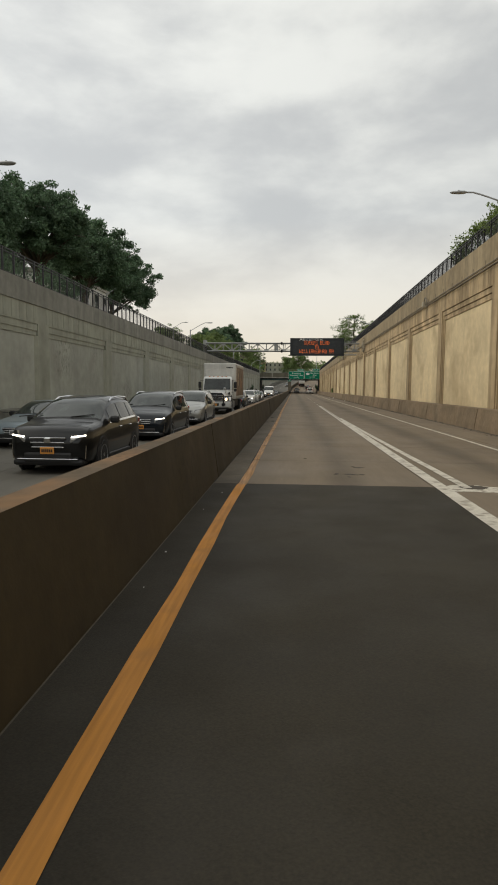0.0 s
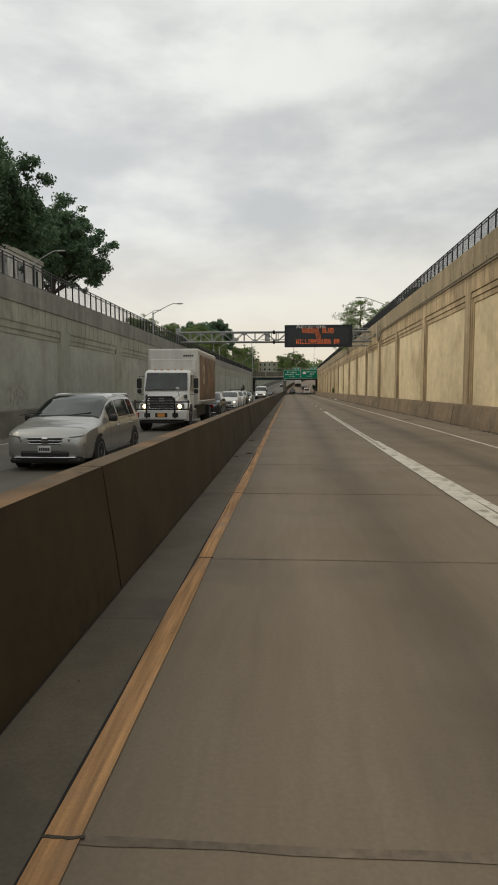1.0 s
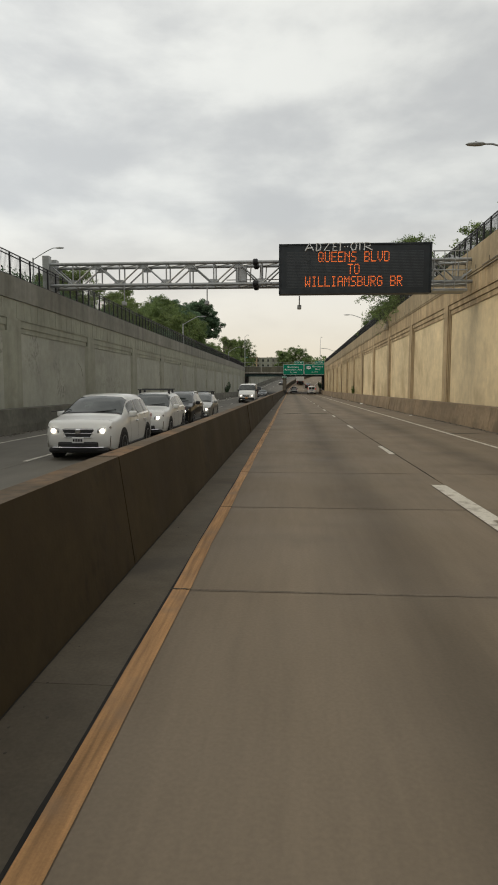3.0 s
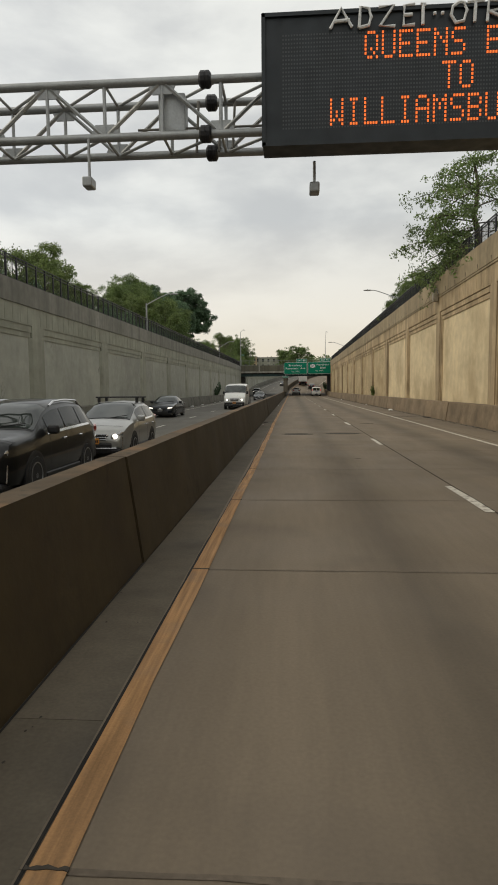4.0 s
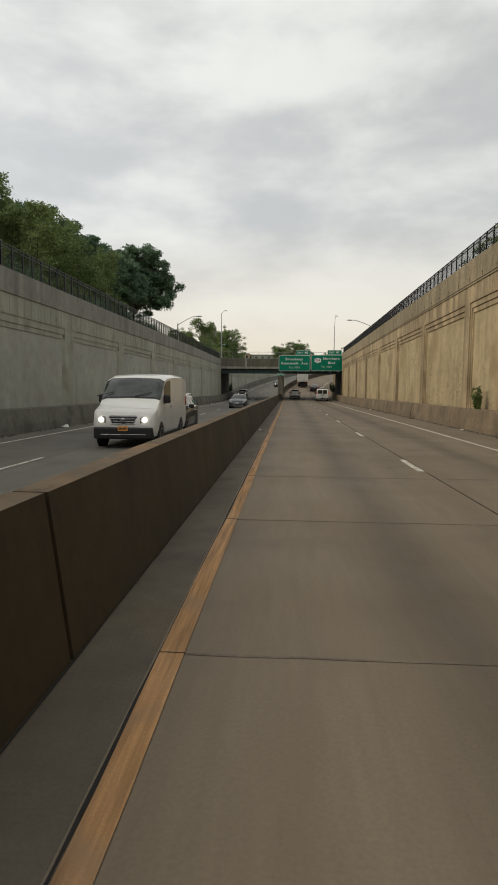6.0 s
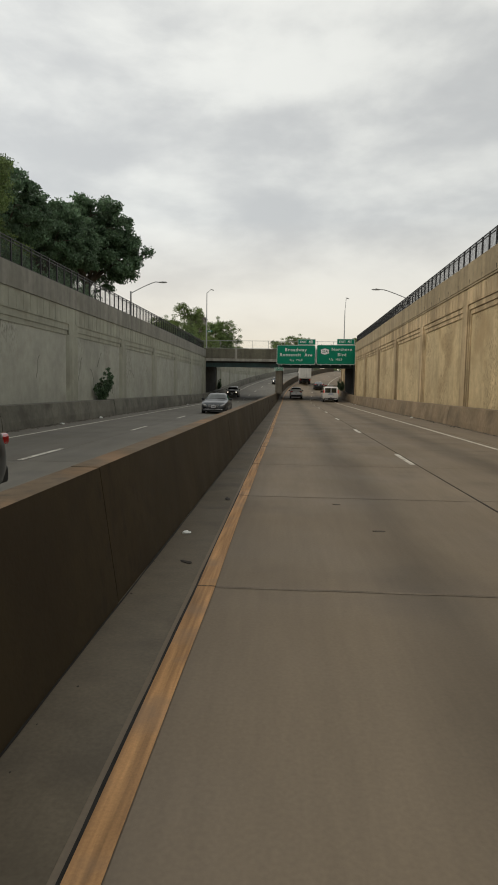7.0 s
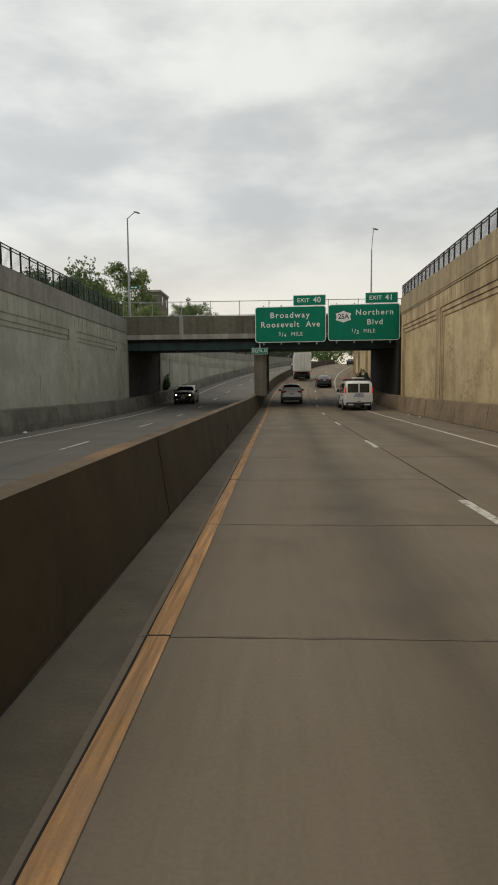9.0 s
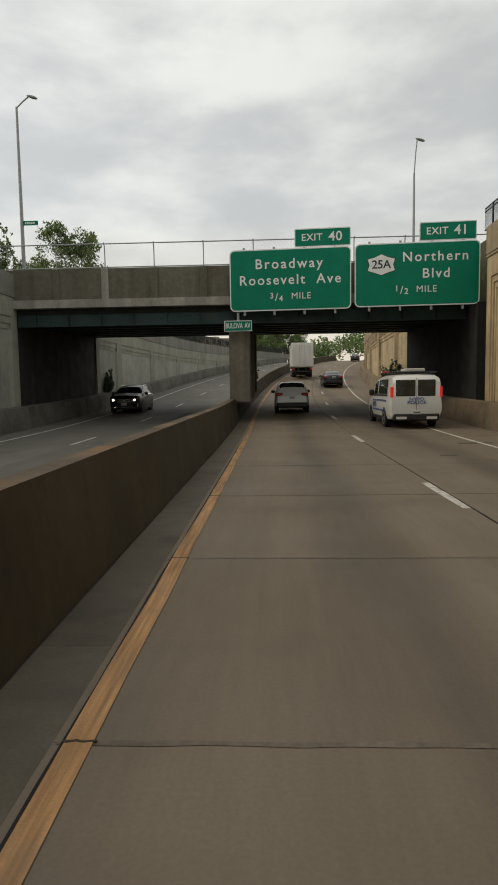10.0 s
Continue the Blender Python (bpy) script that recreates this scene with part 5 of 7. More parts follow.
    gz0, gz1 = hz - (0.2 if kind == "suv" else 0.16 if tall else 0.13), hz + (0.13 if kind == "tallvan" else 0.06)
    rbox(bm, -W * 0.46, W * 0.46, -0.03, 0.2, gz0, gz1, 0.07, 3)
    for q in bm.verts:
        q.co.x *= 1.0 if q.co.z > (gz0 + gz1) / 2 else 0.82
        q.co.y += 0.14 * (abs(q.co.x) / W) ** 2
    grille = part("grille", bm, PLASTIC, v)
    for k in range(3 if not tall else 4):
        bm = bmesh.new()
        zz = gz0 + 0.03 + (gz1 - gz0 - 0.06) * k / (2 if not tall else 3)
        half = W * (0.37 + 0.07 * (zz - gz0) / (gz1 - gz0))
        rbox(bm, -half, half, -0.042, 0.05, zz - 0.014, zz + 0.014, 0.006, 1)
        for q in bm.verts:
            q.co.y += 0.14 * (abs(q.co.x) / W) ** 2
        part("grille_bar", bm, CHROME if chrome else PLASTIC, grille)
    bm = bmesh.new()
    rbox(bm, -0.08, 0.08, -0.035, 0.04, hz - 0.07, hz + 0.05, 0.03)
    part("emblem", bm, CHROME, grille)
    bm = bmesh.new()
    z0 = rows[2, 0, 2]
    rbox(bm, -W * 0.58, W * 0.58, -0.025, 0.25, z0 - 0.04, z0 + 0.22, 0.06)
    part("lower_intake", bm, PLASTIC, v)
    bm = bmesh.new()
    rbox(bm, -W * (0.93 if tall else 0.84), W * (0.93 if tall else 0.84), -0.03 if tall else -0.012, 0.4, z0 - 0.08, z0 + (0.3 if tall else 0.06), 0.06)
    part("bumper_lip", bm, PLASTIC, v)
    for s in (-1, 1):
        bm = bmesh.new()
        a, b = sorted((s * W * 0.66, s * W * 0.86))
        rbox(bm, a, b, 0.0, 0.3, z0 + 0.08, z0 + 0.34, 0.04)
        for q in bm.verts:
            q.co.y += 0.5 * max(0, (abs(q.co.x) - W * 0.62))
        vent = part("bumper_vent", bm, PLASTIC, v)
        bm = bmesh.new()
        tube(bm, (s * W * 0.88, 0.1, z0 + 0.36), (s * W * 0.86, 0.08, z0 + 0.07), 0.014, 6)
        part("vent_trim", bm, CHROME if chrome else PLASTIC, vent)
    bm = bmesh.new()
    rbox(bm, -W * 0.72, W * 0.72, -0.035, 0.06, z0 + 0.05, z0 + 0.075, 0.01, 1)
    part("bumper_trim", bm, CHROME if chrome else PLASTIC, v)
    for yy, zz, d in ((-0.02, z0 + 0.25, -1), (L, 0.82 if not tall else 0.62, 1)):
        bm = bmesh.new()
        rbox(bm, -0.155, 0.155, min(yy, yy + 0.02 * d), max(yy, yy + 0.02 * d), zz - 0.075, zz + 0.075, 0.01, 1)
        pl = part("number_plate", bm, plate, v)
        bm = bmesh.new()
        q = yy + 0.021 * d
        for k in range(6):
            box(bm, -0.12 + 0.042 * k, -0.09 + 0.042 * k, min(q, q + 0.003 * d), max(q, q + 0.003 * d), zz - 0.035, zz + 0.03)
        tagged(part("bar", bm, PLASTIC, pl), kind="stuff")
    # rear: lamps and bumper
    for s in (-1, 1):
        bm = bmesh.new()
        if tall:
            a, b = sorted((s * W * 0.88, s * W * 0.985))
            rbox(bm, a, b, L - 0.16, L + 0.02, 1.2, 1.62, 0.03)
        else:
            tz = 0.98 if kind in ("suv", "hatch") else 1.05 if kind == "minivan" else 0.86
            a, b = sorted((s * W * 0.52, s * W * 0.93))
            rbox(bm, a, b, L - 0.32, L - 0.03, tz - 0.08, tz + 0.1, 0.05)
        part("tail_light", bm, tail, v)
    bm = bmesh.new()
    rbox(bm, -W * 0.88, W * 0.88, L - 0.3, L + 0.03, 0.3, 0.58, 0.06)
    part("rear_bumper", bm, PLASTIC if dark_trim else mat, v)
    # mirrors, handles, sill and wipers
    mz = rows[20, 4, 2] + 0.08
    for s in (-1, 1):
        bm = bmesh.new()
        a, b = sorted((s * (W - 0.02), s * (W + 0.2)))
        rbox(bm, a, b, c0 + 0.38, c0 + 0.52, mz - 0.07, mz + 0.1 + 0.1 * tall, 0.05)
        part("mirror", bm, PLASTIC if (tall or dark_trim) else mat, v)
        for a, b in spans[:2]:
            bm = bmesh.new()
            k = int(np.argmin(abs(ys - b)))
            hx = rows[k, 3, 0]
            q0, q1 = sorted((s * (hx - 0.02), s * (hx + 0.025)))
            rbox(bm, q0, q1, b - 0.2, b - 0.02, mz - 0.22, mz - 0.18, 0.012, 1)
            part("door_handle", bm, CHROME if chrome else mat, v)
        bm = bmesh.new()
        q0, q1 = sorted((s * (W - 0.05), s * (W + 0.008)))
        rbox(bm, q0, q1, fy + r + 0.1, ry - r - 0.1, rows[20, 0, 2], rows[20, 0, 2] + 0.14, 0.02, 1)
        part("sill", bm, PLASTIC, v)
        if rails:
            bm = bmesh.new()
            k0, k1 = stations[6], stations[9] - 0.2
            pts = []
            for q in np.linspace(k0, k1, 9):
                kk = int(np.argmin(abs(ys - q)))
                lift = 0.06 * min(1, 6 * min(q - k0, k1 - q) + 0.05)
                pts.append((s * (rows[kk, 5, 0] - 0.03), q, rows[kk, 5, 2] + 0.03 + lift))
            pipe(bm, pts, 0.022, 6)
            part("roof_rail", bm, CHROME, v)
    if rack:
        for q in (stations[6] + 0.15, stations[6] + 0.9):
            bm = bmesh.new()
            kk = int(np.argmin(abs(ys - q)))
            top = rows[kk, 7, 2]
            rbox(bm, -0.68, 0.68, q - 0.04, q + 0.04, top + 0.09, top + 0.13, 0.015, 1)
            for s in (-1, 1):
                rbox(bm, s * 0.58 - 0.04, s * 0.58 + 0.04, q - 0.05, q + 0.05, top - 0.06, top + 0.1, 0.015, 1)
            part("roof_bar", bm, PLASTIC, v)
    return v


# oncoming lane, from the near end of the line of traffic to the bridge
car("suv", "suv", "black SUV with chrome trim and lit running lights", P_BLACK, -5.15, 15.75, plate=PLATE, rails=True, lamps="strip")
car("minivan", "minivan", "dark blue-grey minivan with lit running lights and roof rails", P_NAVY, -5.3, 24.2, plate=PLATE, rails=True, lamps="strip")
car("minivan", "minivan", "silver minivan with chrome grille in the queue", P_SILVER, -5.4, 33.5, plate=PLATE_W, rails=True, lamps="strip", lit=False)
car("sedan", "sedan", "pale blue-silver sedan in the outer oncoming lane", P_PALE, -8.35, 21.0, lit=False)
car("suv", "suv", "dark grey SUV with silver roof rails behind the truck", P_GREY, -5.3, 59.2, plate=PLATE, rails=True, lamps="strip", lit=False)
car("suv", "suv", "white SUV with both headlights on", P_WHITE, -5.2, 72.0, dark_trim=False)
car("suv", "suv", "white SUV with roof rack and one lit headlight showing", P_WHITE, -5.25, 78.7, rack=True, dark_trim=False)
car("suv", "suv", "black SUV with lit headlights in the queue", P_BLACK, -5.3, 84.6, rails=True)
car("hatch", "hatchback", "silver hatchback with roof bars and orange plate", P_SILVER, -5.1, 90.9, plate=PLATE, rack=True, dark_trim=False)
car("sedan", "sedan", "dark blue sedan with bright headlights in the outer lane", P_NAVY, -8.6, 115.1, chrome=False, lamps="strip")
car("tallvan", "delivery_van", "white high-roof delivery van with lit headlights", P_WHITE, -5.1, 130.6, plate=PLATE)
car("suv", "suv", "dark grey SUV with a black grille following the van", P_GREY, -5.2, 136.65, rails=True)
car("sedan", "sedan", "dark grey sedan with chrome grille near the bridge", P_GREY, -5.2, 174.3, lit=False)
car("suv", "suv", "black SUV coming out from under the bridge", P_BLACK, -8.6, 226.0, cz(228) + ZL, rails=True)
car("sedan", "sedan", "dark sedan with lit headlights beyond the bridge", P_GREY, -4.6 + cx(262), 262.0, cz(264) + ZL, lamps="low")
car("sedan", "sedan", "white sedan with bright headlights on the far rise", P_WHITE, -4.4 + cx(300), 300.0, cz(302) + ZL)

# our own direction
car("suv", "suv", "white compact SUV driving ahead, red tail lights", P_WHITE, 1.2 + cx(228), 223.0, cz(226), 180.0, lit=False, tail=TAIL)
car("sedan", "sedan", "black sedan driving ahead in the next lane", P_BLACK, 4.75 + cx(250), 246.5, cz(249), 180.0, lit=False)
car("sedan", "sedan", "dark sedan far ahead on the rise", P_NAVY, 4.75 + cx(318), 316.0, cz(319), 172.0, lit=False)


def police_van():
    L = 5.6
    v = car("van", "police_van", "white police van with blue stripes and roof light bar", P_WHITE, 5.75, 214.0, cz(216), 180.0, lit=False, tail=TAIL_LIT, chrome=False)
    for s in (-1, 1):
        for za, zb in ((1.02, 1.1), (0.62, 0.7)):
            bm = bmesh.new()
            a, b = sorted((s * 0.995, s * 1.012))
            rbox(bm, a, b, 1.5, 4.6, za, zb, 0.005, 1)
            part("stripe", bm, BLUE_STRIPE, v, "blue stripe")
        letters("lettering", "NYPD", 0.34, BLUE_STRIPE, v, pose(s * 1.014, 2.0, 0.86, 0, 0, 90 * s))
    letters("lettering", "NYPD", 0.17, BLUE_STRIPE, v, pose(0.0, L + 0.03, 1.13, 0, 0, 180), stretch=1.3)
    letters("lettering", "POLICE", 0.17, BLUE_STRIPE, v, pose(0.0, L + 0.03, 1.0, 0, 0, 180), stretch=1.3)
    bm = bmesh.new()
    box(bm, -0.006, 0.006, L - 0.02, L + 0.012, 0.55, 1.95)
    part("door_seam", bm, PLASTIC, v)
    for x in (-0.58, 0.58):
        bm = bmesh.new()
        rbox(bm, x - 0.2, x + 0.2, L + 0.03, L + 0.045, 0.36, 0.46, 0.01, 1)
        part("bumper_sticker", bm, PLATE_W, v)
    bm = bmesh.new()
    rbox(bm, -0.7, 0.7, 1.75, 2.0, 2.12, 2.2, 0.03)
    bar = part("light_bar", bm, PLASTIC, v)
    for x in (-0.5, 0.5):
        bm = bmesh.new()
        rbox(bm, x - 0.18, x + 0.18, 1.74, 2.01, 2.18, 2.3, 0.05)
        part("beacon", bm, TAIL, bar, "red beacon lens")
    bm = bmesh.new()
    for x in (-0.78, 0.78):
        tube(bm, (x, 2.3, 2.16), (x, L - 0.2, 2.16), 0.03, 6)
    for q in (2.6, 3.6, 4.6, L - 0.3):
        tube(bm, (-0.85, q, 2.18), (0.85, q, 2.18), 0.03, 6)
    part("roof_rack", bm, PLASTIC, v)
    bm = bmesh.new()
    rbox(bm, -0.4, 0.4, L - 1.1, L - 0.35, 2.2, 2.32, 0.04)
    part("roof_box", bm, BOX_WHITE, v)


police_van()


def box_truck(name, label, x, y, z, turn, side_mat, detail=True, bl=6.6):
    """A white cab with a bonnet, a guard in front of it, and a tall box body."""
    L = 2.75 + bl
    v = thing(name, label, "truck", "vehicles in the traffic", pose(x, y, z, 0, 0, turn) @ (pose(0, 0, 0) if turn == 0 else pose(0, -L, 0)))
    bm = bmesh.new()
    rbox(bm, -1.24, 1.24, 2.75, L, 1.08, 3.8, 0.08)
    cargo = part("cargo_box", bm, BOX_WHITE, v, "white box body")
    bm = bmesh.new()
    rbox(bm, -1.1, 1.1, 2.69, 2.76, 1.4, 3.3, 0.02, 1)
    part("front_panel", bm, BOX_WHITE, cargo)
    bm = bmesh.new()
    for k in range(5):
        box(bm, 0.5 + 0.1 * k, 0.58 + 0.1 * k, 2.74, 2.748, 3.42, 3.5)
    tagged(part("bar", bm, PLASTIC, cargo), kind="stuff")
    for s in (-1, 1):
        bm = bmesh.new()
        a, b = sorted((s * 1.235, s * 1.252))
        box(bm, a, b, 3.05, L - 0.15, 1.32, 3.5)
        p = part("side_panel", bm, side_mat, cargo, "printed red-brown side panel" if side_mat is BOX_RED else "")
        if side_mat is BOX_RED:
            for yc, zc, rr in ((4.4, 2.6, 0.46), (6.5, 2.35, 0.34), (7.5, 2.2, 0.3)):
                bm = bmesh.new()
                x = s * 1.252
                outer = [(yc + rr * math.cos(q * math.tau / 28) * (1 + 0.06 * math.sin(3 * q)), zc + 1.1 * rr * math.sin(q * math.tau / 28)) for q in range(28)]
                inner = [(yc + 0.5 * rr * math.copysign(abs(math.cos(q * math.tau / 28)) ** 1.6, math.cos(q * math.tau / 28)), zc + 0.75 * rr * math.copysign(abs(math.sin(q * math.tau / 28)) ** 1.6, math.sin(q * math.tau / 28))) for q in range(28)]
                va = [bm.verts.new((x + s * 0.004, *q)) for q in outer]
                vb = [bm.verts.new((x + s * 0.004, *q)) for q in inner]
                for q in range(28):
                    bm.faces.new((va[q], va[q - 1], vb[q - 1], vb[q]))
                part("ring_print", bm, PRINT_CREAM if rr > 0.35 else PRINT_RUST, p)
    for zc in (1.2, 3.62):
        for s in (-1, 1):
            bm = bmesh.new()
            a, b = sorted((s * 1.22, s * 1.265))
            rbox(bm, a, b, 2.78, L - 0.03, zc - 0.09, zc + 0.09, 0.02, 1)
            part("side_rail", bm, RIM, cargo)
    bm = bmesh.new()
    for k in (-1, 1):
        box(bm, k * 0.45 - 0.06, k * 0.45 + 0.06, 0.6, L - 0.1, 0.75, 1.05)
    box(bm, -1.1, 1.1, L - 0.35, L - 0.2, 0.55, 0.7)
    part("chassis", bm, PLASTIC, v)
    bm = bmesh.new()
    rbox(bm, -1.02, 1.02, 2.95, L - 2.7, 0.5, 1.04, 0.05)
    part("underframe_box", bm, PLASTIC, v, "dark underframe boxes and tanks")
    for q in range(5):
        bm = bmesh.new()
        rbox(bm, -0.62 + 0.31 * q - 0.05, -0.62 + 0.31 * q + 0.05, 1.5, 1.62, 2.73, 2.78, 0.015, 1)
        part("marker_light", bm, AMBER, v, "amber roof marker light")
    # cab behind a narrower bonnet, with rounded wings over the wheels
    bm = bmesh.new()
    outline = [(1.0, 0.62), (1.0, 1.74), (1.3, 2.62), (1.55, 2.76), (2.7, 2.76), (2.7, 0.62)]
    ra = [bm.verts.new((-1.06 if q < 3 else -1.03, a, b)) for q, (a, b) in enumerate(outline)]
    rb = [bm.verts.new((1.06 if q < 3 else 1.03, a, b)) for q, (a, b) in enumerate(outline)]
    bm.faces.new(ra)
    bm.faces.new(rb[::-1])
    for k in range(6):
        bm.faces.new((ra[k], ra[k - 1], rb[k - 1], rb[k]))
    bmesh.ops.bevel(bm, geom=list(bm.edges), offset=0.07, segments=3, affect="EDGES")
    cab = part("cab", bm, P_WHITE, v, smooth=True)
    bm = bmesh.new()
    hexa(bm, [(-0.68, 0.02, 0.88), (0.68, 0.02, 0.88), (0.98, 1.12, 0.88), (-0.98, 1.12, 0.88), (-0.6, 0.12, 1.47), (0.6, 0.12, 1.47), (0.9, 1.12, 1.78), (-0.9, 1.12, 1.78)])
    bmesh.ops.bevel(bm, geom=list(bm.edges), offset=0.08, segments=3, affect="EDGES")
    bonnet = part("bonnet", bm, P_WHITE, v, smooth=True)
    for s in (-1, 1):
        bm = bmesh.new()
        hexa(bm, [(s * 0.88, 0.72, 1.44), (s * 0.93, 0.72, 1.44), (s * 0.985, 1.02, 1.44), (s * 0.9, 1.02, 1.44), (s * 0.84, 0.8, 1.56), (s * 0.88, 0.8, 1.56), (s * 0.955, 1.02, 1.62), (s * 0.9, 1.02, 1.62)])
        part("air_vent", bm, PLASTIC, bonnet)
    bm = bmesh.new()
    tube(bm, (0.7, 0.5, 1.5), (0.62, 0.42, 1.84), 0.012, 6)
    t = bmesh.new()
    lathe(t, [(0.02, -0.05), (0.09, -0.03), (0.1, 0.02), (0.09, 0.03)], 16)
    merge(bm, t, pose(0.62, 0.4, 1.86, 0, 0, 90))
    part("bonnet_mirror", bm, RIM, v, "round convex mirror on a stalk")
    bm = bmesh.new()
    hexa(bm, [(-0.98, 0.985, 1.8), (0.98, 0.985, 1.8), (0.93, 1.262, 2.6), (-0.93, 1.262, 2.6), (-0.98, 1.05, 1.78), (0.98, 1.05, 1.78), (0.93, 1.33, 2.58), (-0.93, 1.33, 2.58)])
    part("windshield", bm, GLASS, cab)
    for x in (-0.5, 0.3):
        bm = bmesh.new()
        tube(bm, (x - 0.4, 0.97, 1.81), (x + 0.3, 0.99, 1.86), 0.012, 5)
        part("wiper", bm, PLASTIC, cab)
    for s in (-1, 1):
        bm = bmesh.new()
        hexa(bm, [(s * 1.05, 1.4, 1.76), (s * 1.088, 1.4, 1.76), (s * 1.088, 2.3, 1.76), (s * 1.05, 2.3, 1.76), (s * 1.03, 1.6, 2.52), (s * 1.075, 1.6, 2.52), (s * 1.075, 2.3, 2.52), (s * 1.03, 2.3, 2.52)])
        part("side_window", bm, GLASS, cab)
        bm = bmesh.new()
        lathe(bm, [(0.62, -0.3), (0.62, 0.06), (0.56, 0.07)], 24)
        bmesh.ops.transform(bm, matrix=pose(s * 1.05, 0.95, 0.66, 0, 0, 0 if s > 0 else 180), verts=bm.verts)
        part("wheel_arch", bm, PLASTIC, v)
        wheel(v, s * 1.13, 0.95, 0.5, s, 0.28)
        wheel(v, s * 1.16, L - 1.9, 0.5, s, 0.5)
        bm = bmesh.new()
        a, b = sorted((s * 0.6, s * 0.98))
        rbox(bm, a, b, 0.02, 0.3, 0.98, 1.26, 0.05)
        lamp = part("headlight", bm, LAMP_CLEAR, v)
        bm = bmesh.new()
        ring = []
        for q in range(9):
            a = radians(200 - 27.5 * q)
            ring.append((0.95 + 0.86 * math.cos(a), 0.66 + (0.68 if q > 1 else 0.6) * math.sin(a)))
        inner = [(0.95 + 0.62 * math.cos(radians(200 - 27.5 * q)), 0.66 + 0.56 * math.sin(radians(200 - 27.5 * q))) for q in range(9)]
        for (p0, p1), (i0, i1) in zip(zip(ring, ring[1:]), zip(inner, inner[1:])):
            hexa(bm, [(s * 0.62, *i0), (s * 1.14, *i0), (s * 1.14, *i1), (s * 0.62, *i1), (s * 0.62, *p0), (s * 1.1, *p0), (s * 1.1, *p1), (s * 0.62, *p1)])
        bmesh.ops.remove_doubles(bm, verts=bm.verts, dist=0.001)
        part("fender", bm, P_WHITE, v, smooth=True)
        bm = bmesh.new()
        lathe(bm, [(0.02, 0.0), (0.09, 0.02), (0.09, 0.06)], 14)
        bmesh.ops.transform(bm, matrix=pose(s * 0.78, 0.0, 1.1, 0, 0, 90), verts=bm.verts)
        part("lamp_lens", bm, HEADLAMP_WARM if turn == 0 else LAMP_CLEAR, lamp)
        bm = bmesh.new()
        rbox(bm, s * 1.32 - 0.11, s * 1.32 + 0.11, 1.25, 1.38, 1.9, 2.36, 0.04)
        rbox(bm, s * 1.32 - 0.1, s * 1.32 + 0.1, 1.26, 1.37, 1.66, 1.86, 0.04)
        pipe(bm, [(s * 0.98, 1.36, 2.45), (s * 1.32, 1.33, 2.45), (s * 1.32, 1.33, 1.62), (s * 0.98, 1.36, 1.6)], 0.018, 6)
        part("mirror", bm, PLASTIC, v)
        bm = bmesh.new()
        a, b = sorted((s * 0.85, s * 1.15))
        rbox(bm, a, b, 1.75, 2.6, 0.45, 0.95, 0.05)
        part("step_tank", bm, RIM, v)
        bm = bmesh.new()
        a, b = sorted((s * 0.85, s * 1.1))
        rbox(bm, a, b, L - 0.02, L + 0.02, 0.75, 0.95, 0.02)
        part("tail_light", bm, TAIL, v)
    bm = bmesh.new()
    rbox(bm, -1.12, 1.12, -0.18, 0.3, 0.5, 0.94, 0.1, 3)
    bumper = part("bumper", bm, P_WHITE, v, smooth=True)
    for x in (-0.62, 0.0, 0.62):
        bm = bmesh.new()
        w = 0.28 if x == 0 else 0.14
        rbox(bm, x - w, x + w, -0.192, -0.1, 0.62, 0.82, 0.02, 1)
        part("bumper_opening", bm, PLASTIC, bumper)
    bm = bmesh.new()
    rbox(bm, -0.95, 0.95, -0.1, 0.3, 0.36, 0.49, 0.03, 1)
    part("lower_valance", bm, PLASTIC, v)
    bm = bmesh.new()
    rbox(bm, -0.55, 0.55, -0.04, 0.15, 0.95, 1.5, 0.05)
    grille = part("grille", bm, PLASTIC, v)
    for k in range(4):
        bm = bmesh.new()
        rbox(bm, -0.56, 0.56, -0.07, 0.0, 0.97 + 0.125 * k, 1.04 + 0.125 * k, 0.02, 1)
        part("grille_bar", bm, CHROME, grille)
    bm = bmesh.new()
    lathe(bm, [(0.05, 0.0), (0.1, 0.0), (0.11, 0.03), (0.05, 0.03)], 18)
    bmesh.ops.transform(bm, matrix=pose(0, -0.1, 1.4, 0, 0, 90) @ Matrix.Diagonal((1, 1.25, 0.9, 1)), verts=bm.verts)
    part("emblem", bm, RIM, grille)
    bm = bmesh.new()
    for zz in (0.98, 1.3):
        pipe(bm, [(-1.18, 0.25, zz), (-1.18, -0.08, zz), (-1.08, -0.3, zz), (1.08, -0.3, zz), (1.18, -0.08, zz), (1.18, 0.25, zz)], 0.032, 8)
    pipe(bm, [(-0.62, -0.31, 0.6), (-0.62, -0.31, 1.42), (-0.52, -0.31, 1.52), (0.52, -0.31, 1.52), (0.62, -0.31, 1.42), (0.62, -0.31, 0.6)], 0.042, 8)
    for zz in (1.14, 1.42):
        tube(bm, (-0.62, -0.31, zz), (0.62, -0.31, zz), 0.022, 8)
    for xx in (-1.18, 1.18):
        tube(bm, (xx, -0.08, 0.98), (xx, -0.08, 1.4), 0.028, 8)
    part("front_guard", bm, BLACK_METAL, v, "black tubular guard")
    bm = bmesh.new()
    rbox(bm, -0.16, 0.16, -0.215, -0.193, 0.64, 0.8, 0.01)
    pl = part("number_plate", bm, PLATE, v)
    for k in range(5):
        bm = bmesh.new()
        xx = -0.6 + 0.3 * k
        rbox(bm, xx - 0.06, xx + 0.06, 1.62, 1.72, 2.63, 2.68, 0.02)
        part("marker_light", bm, AMBER, cab)
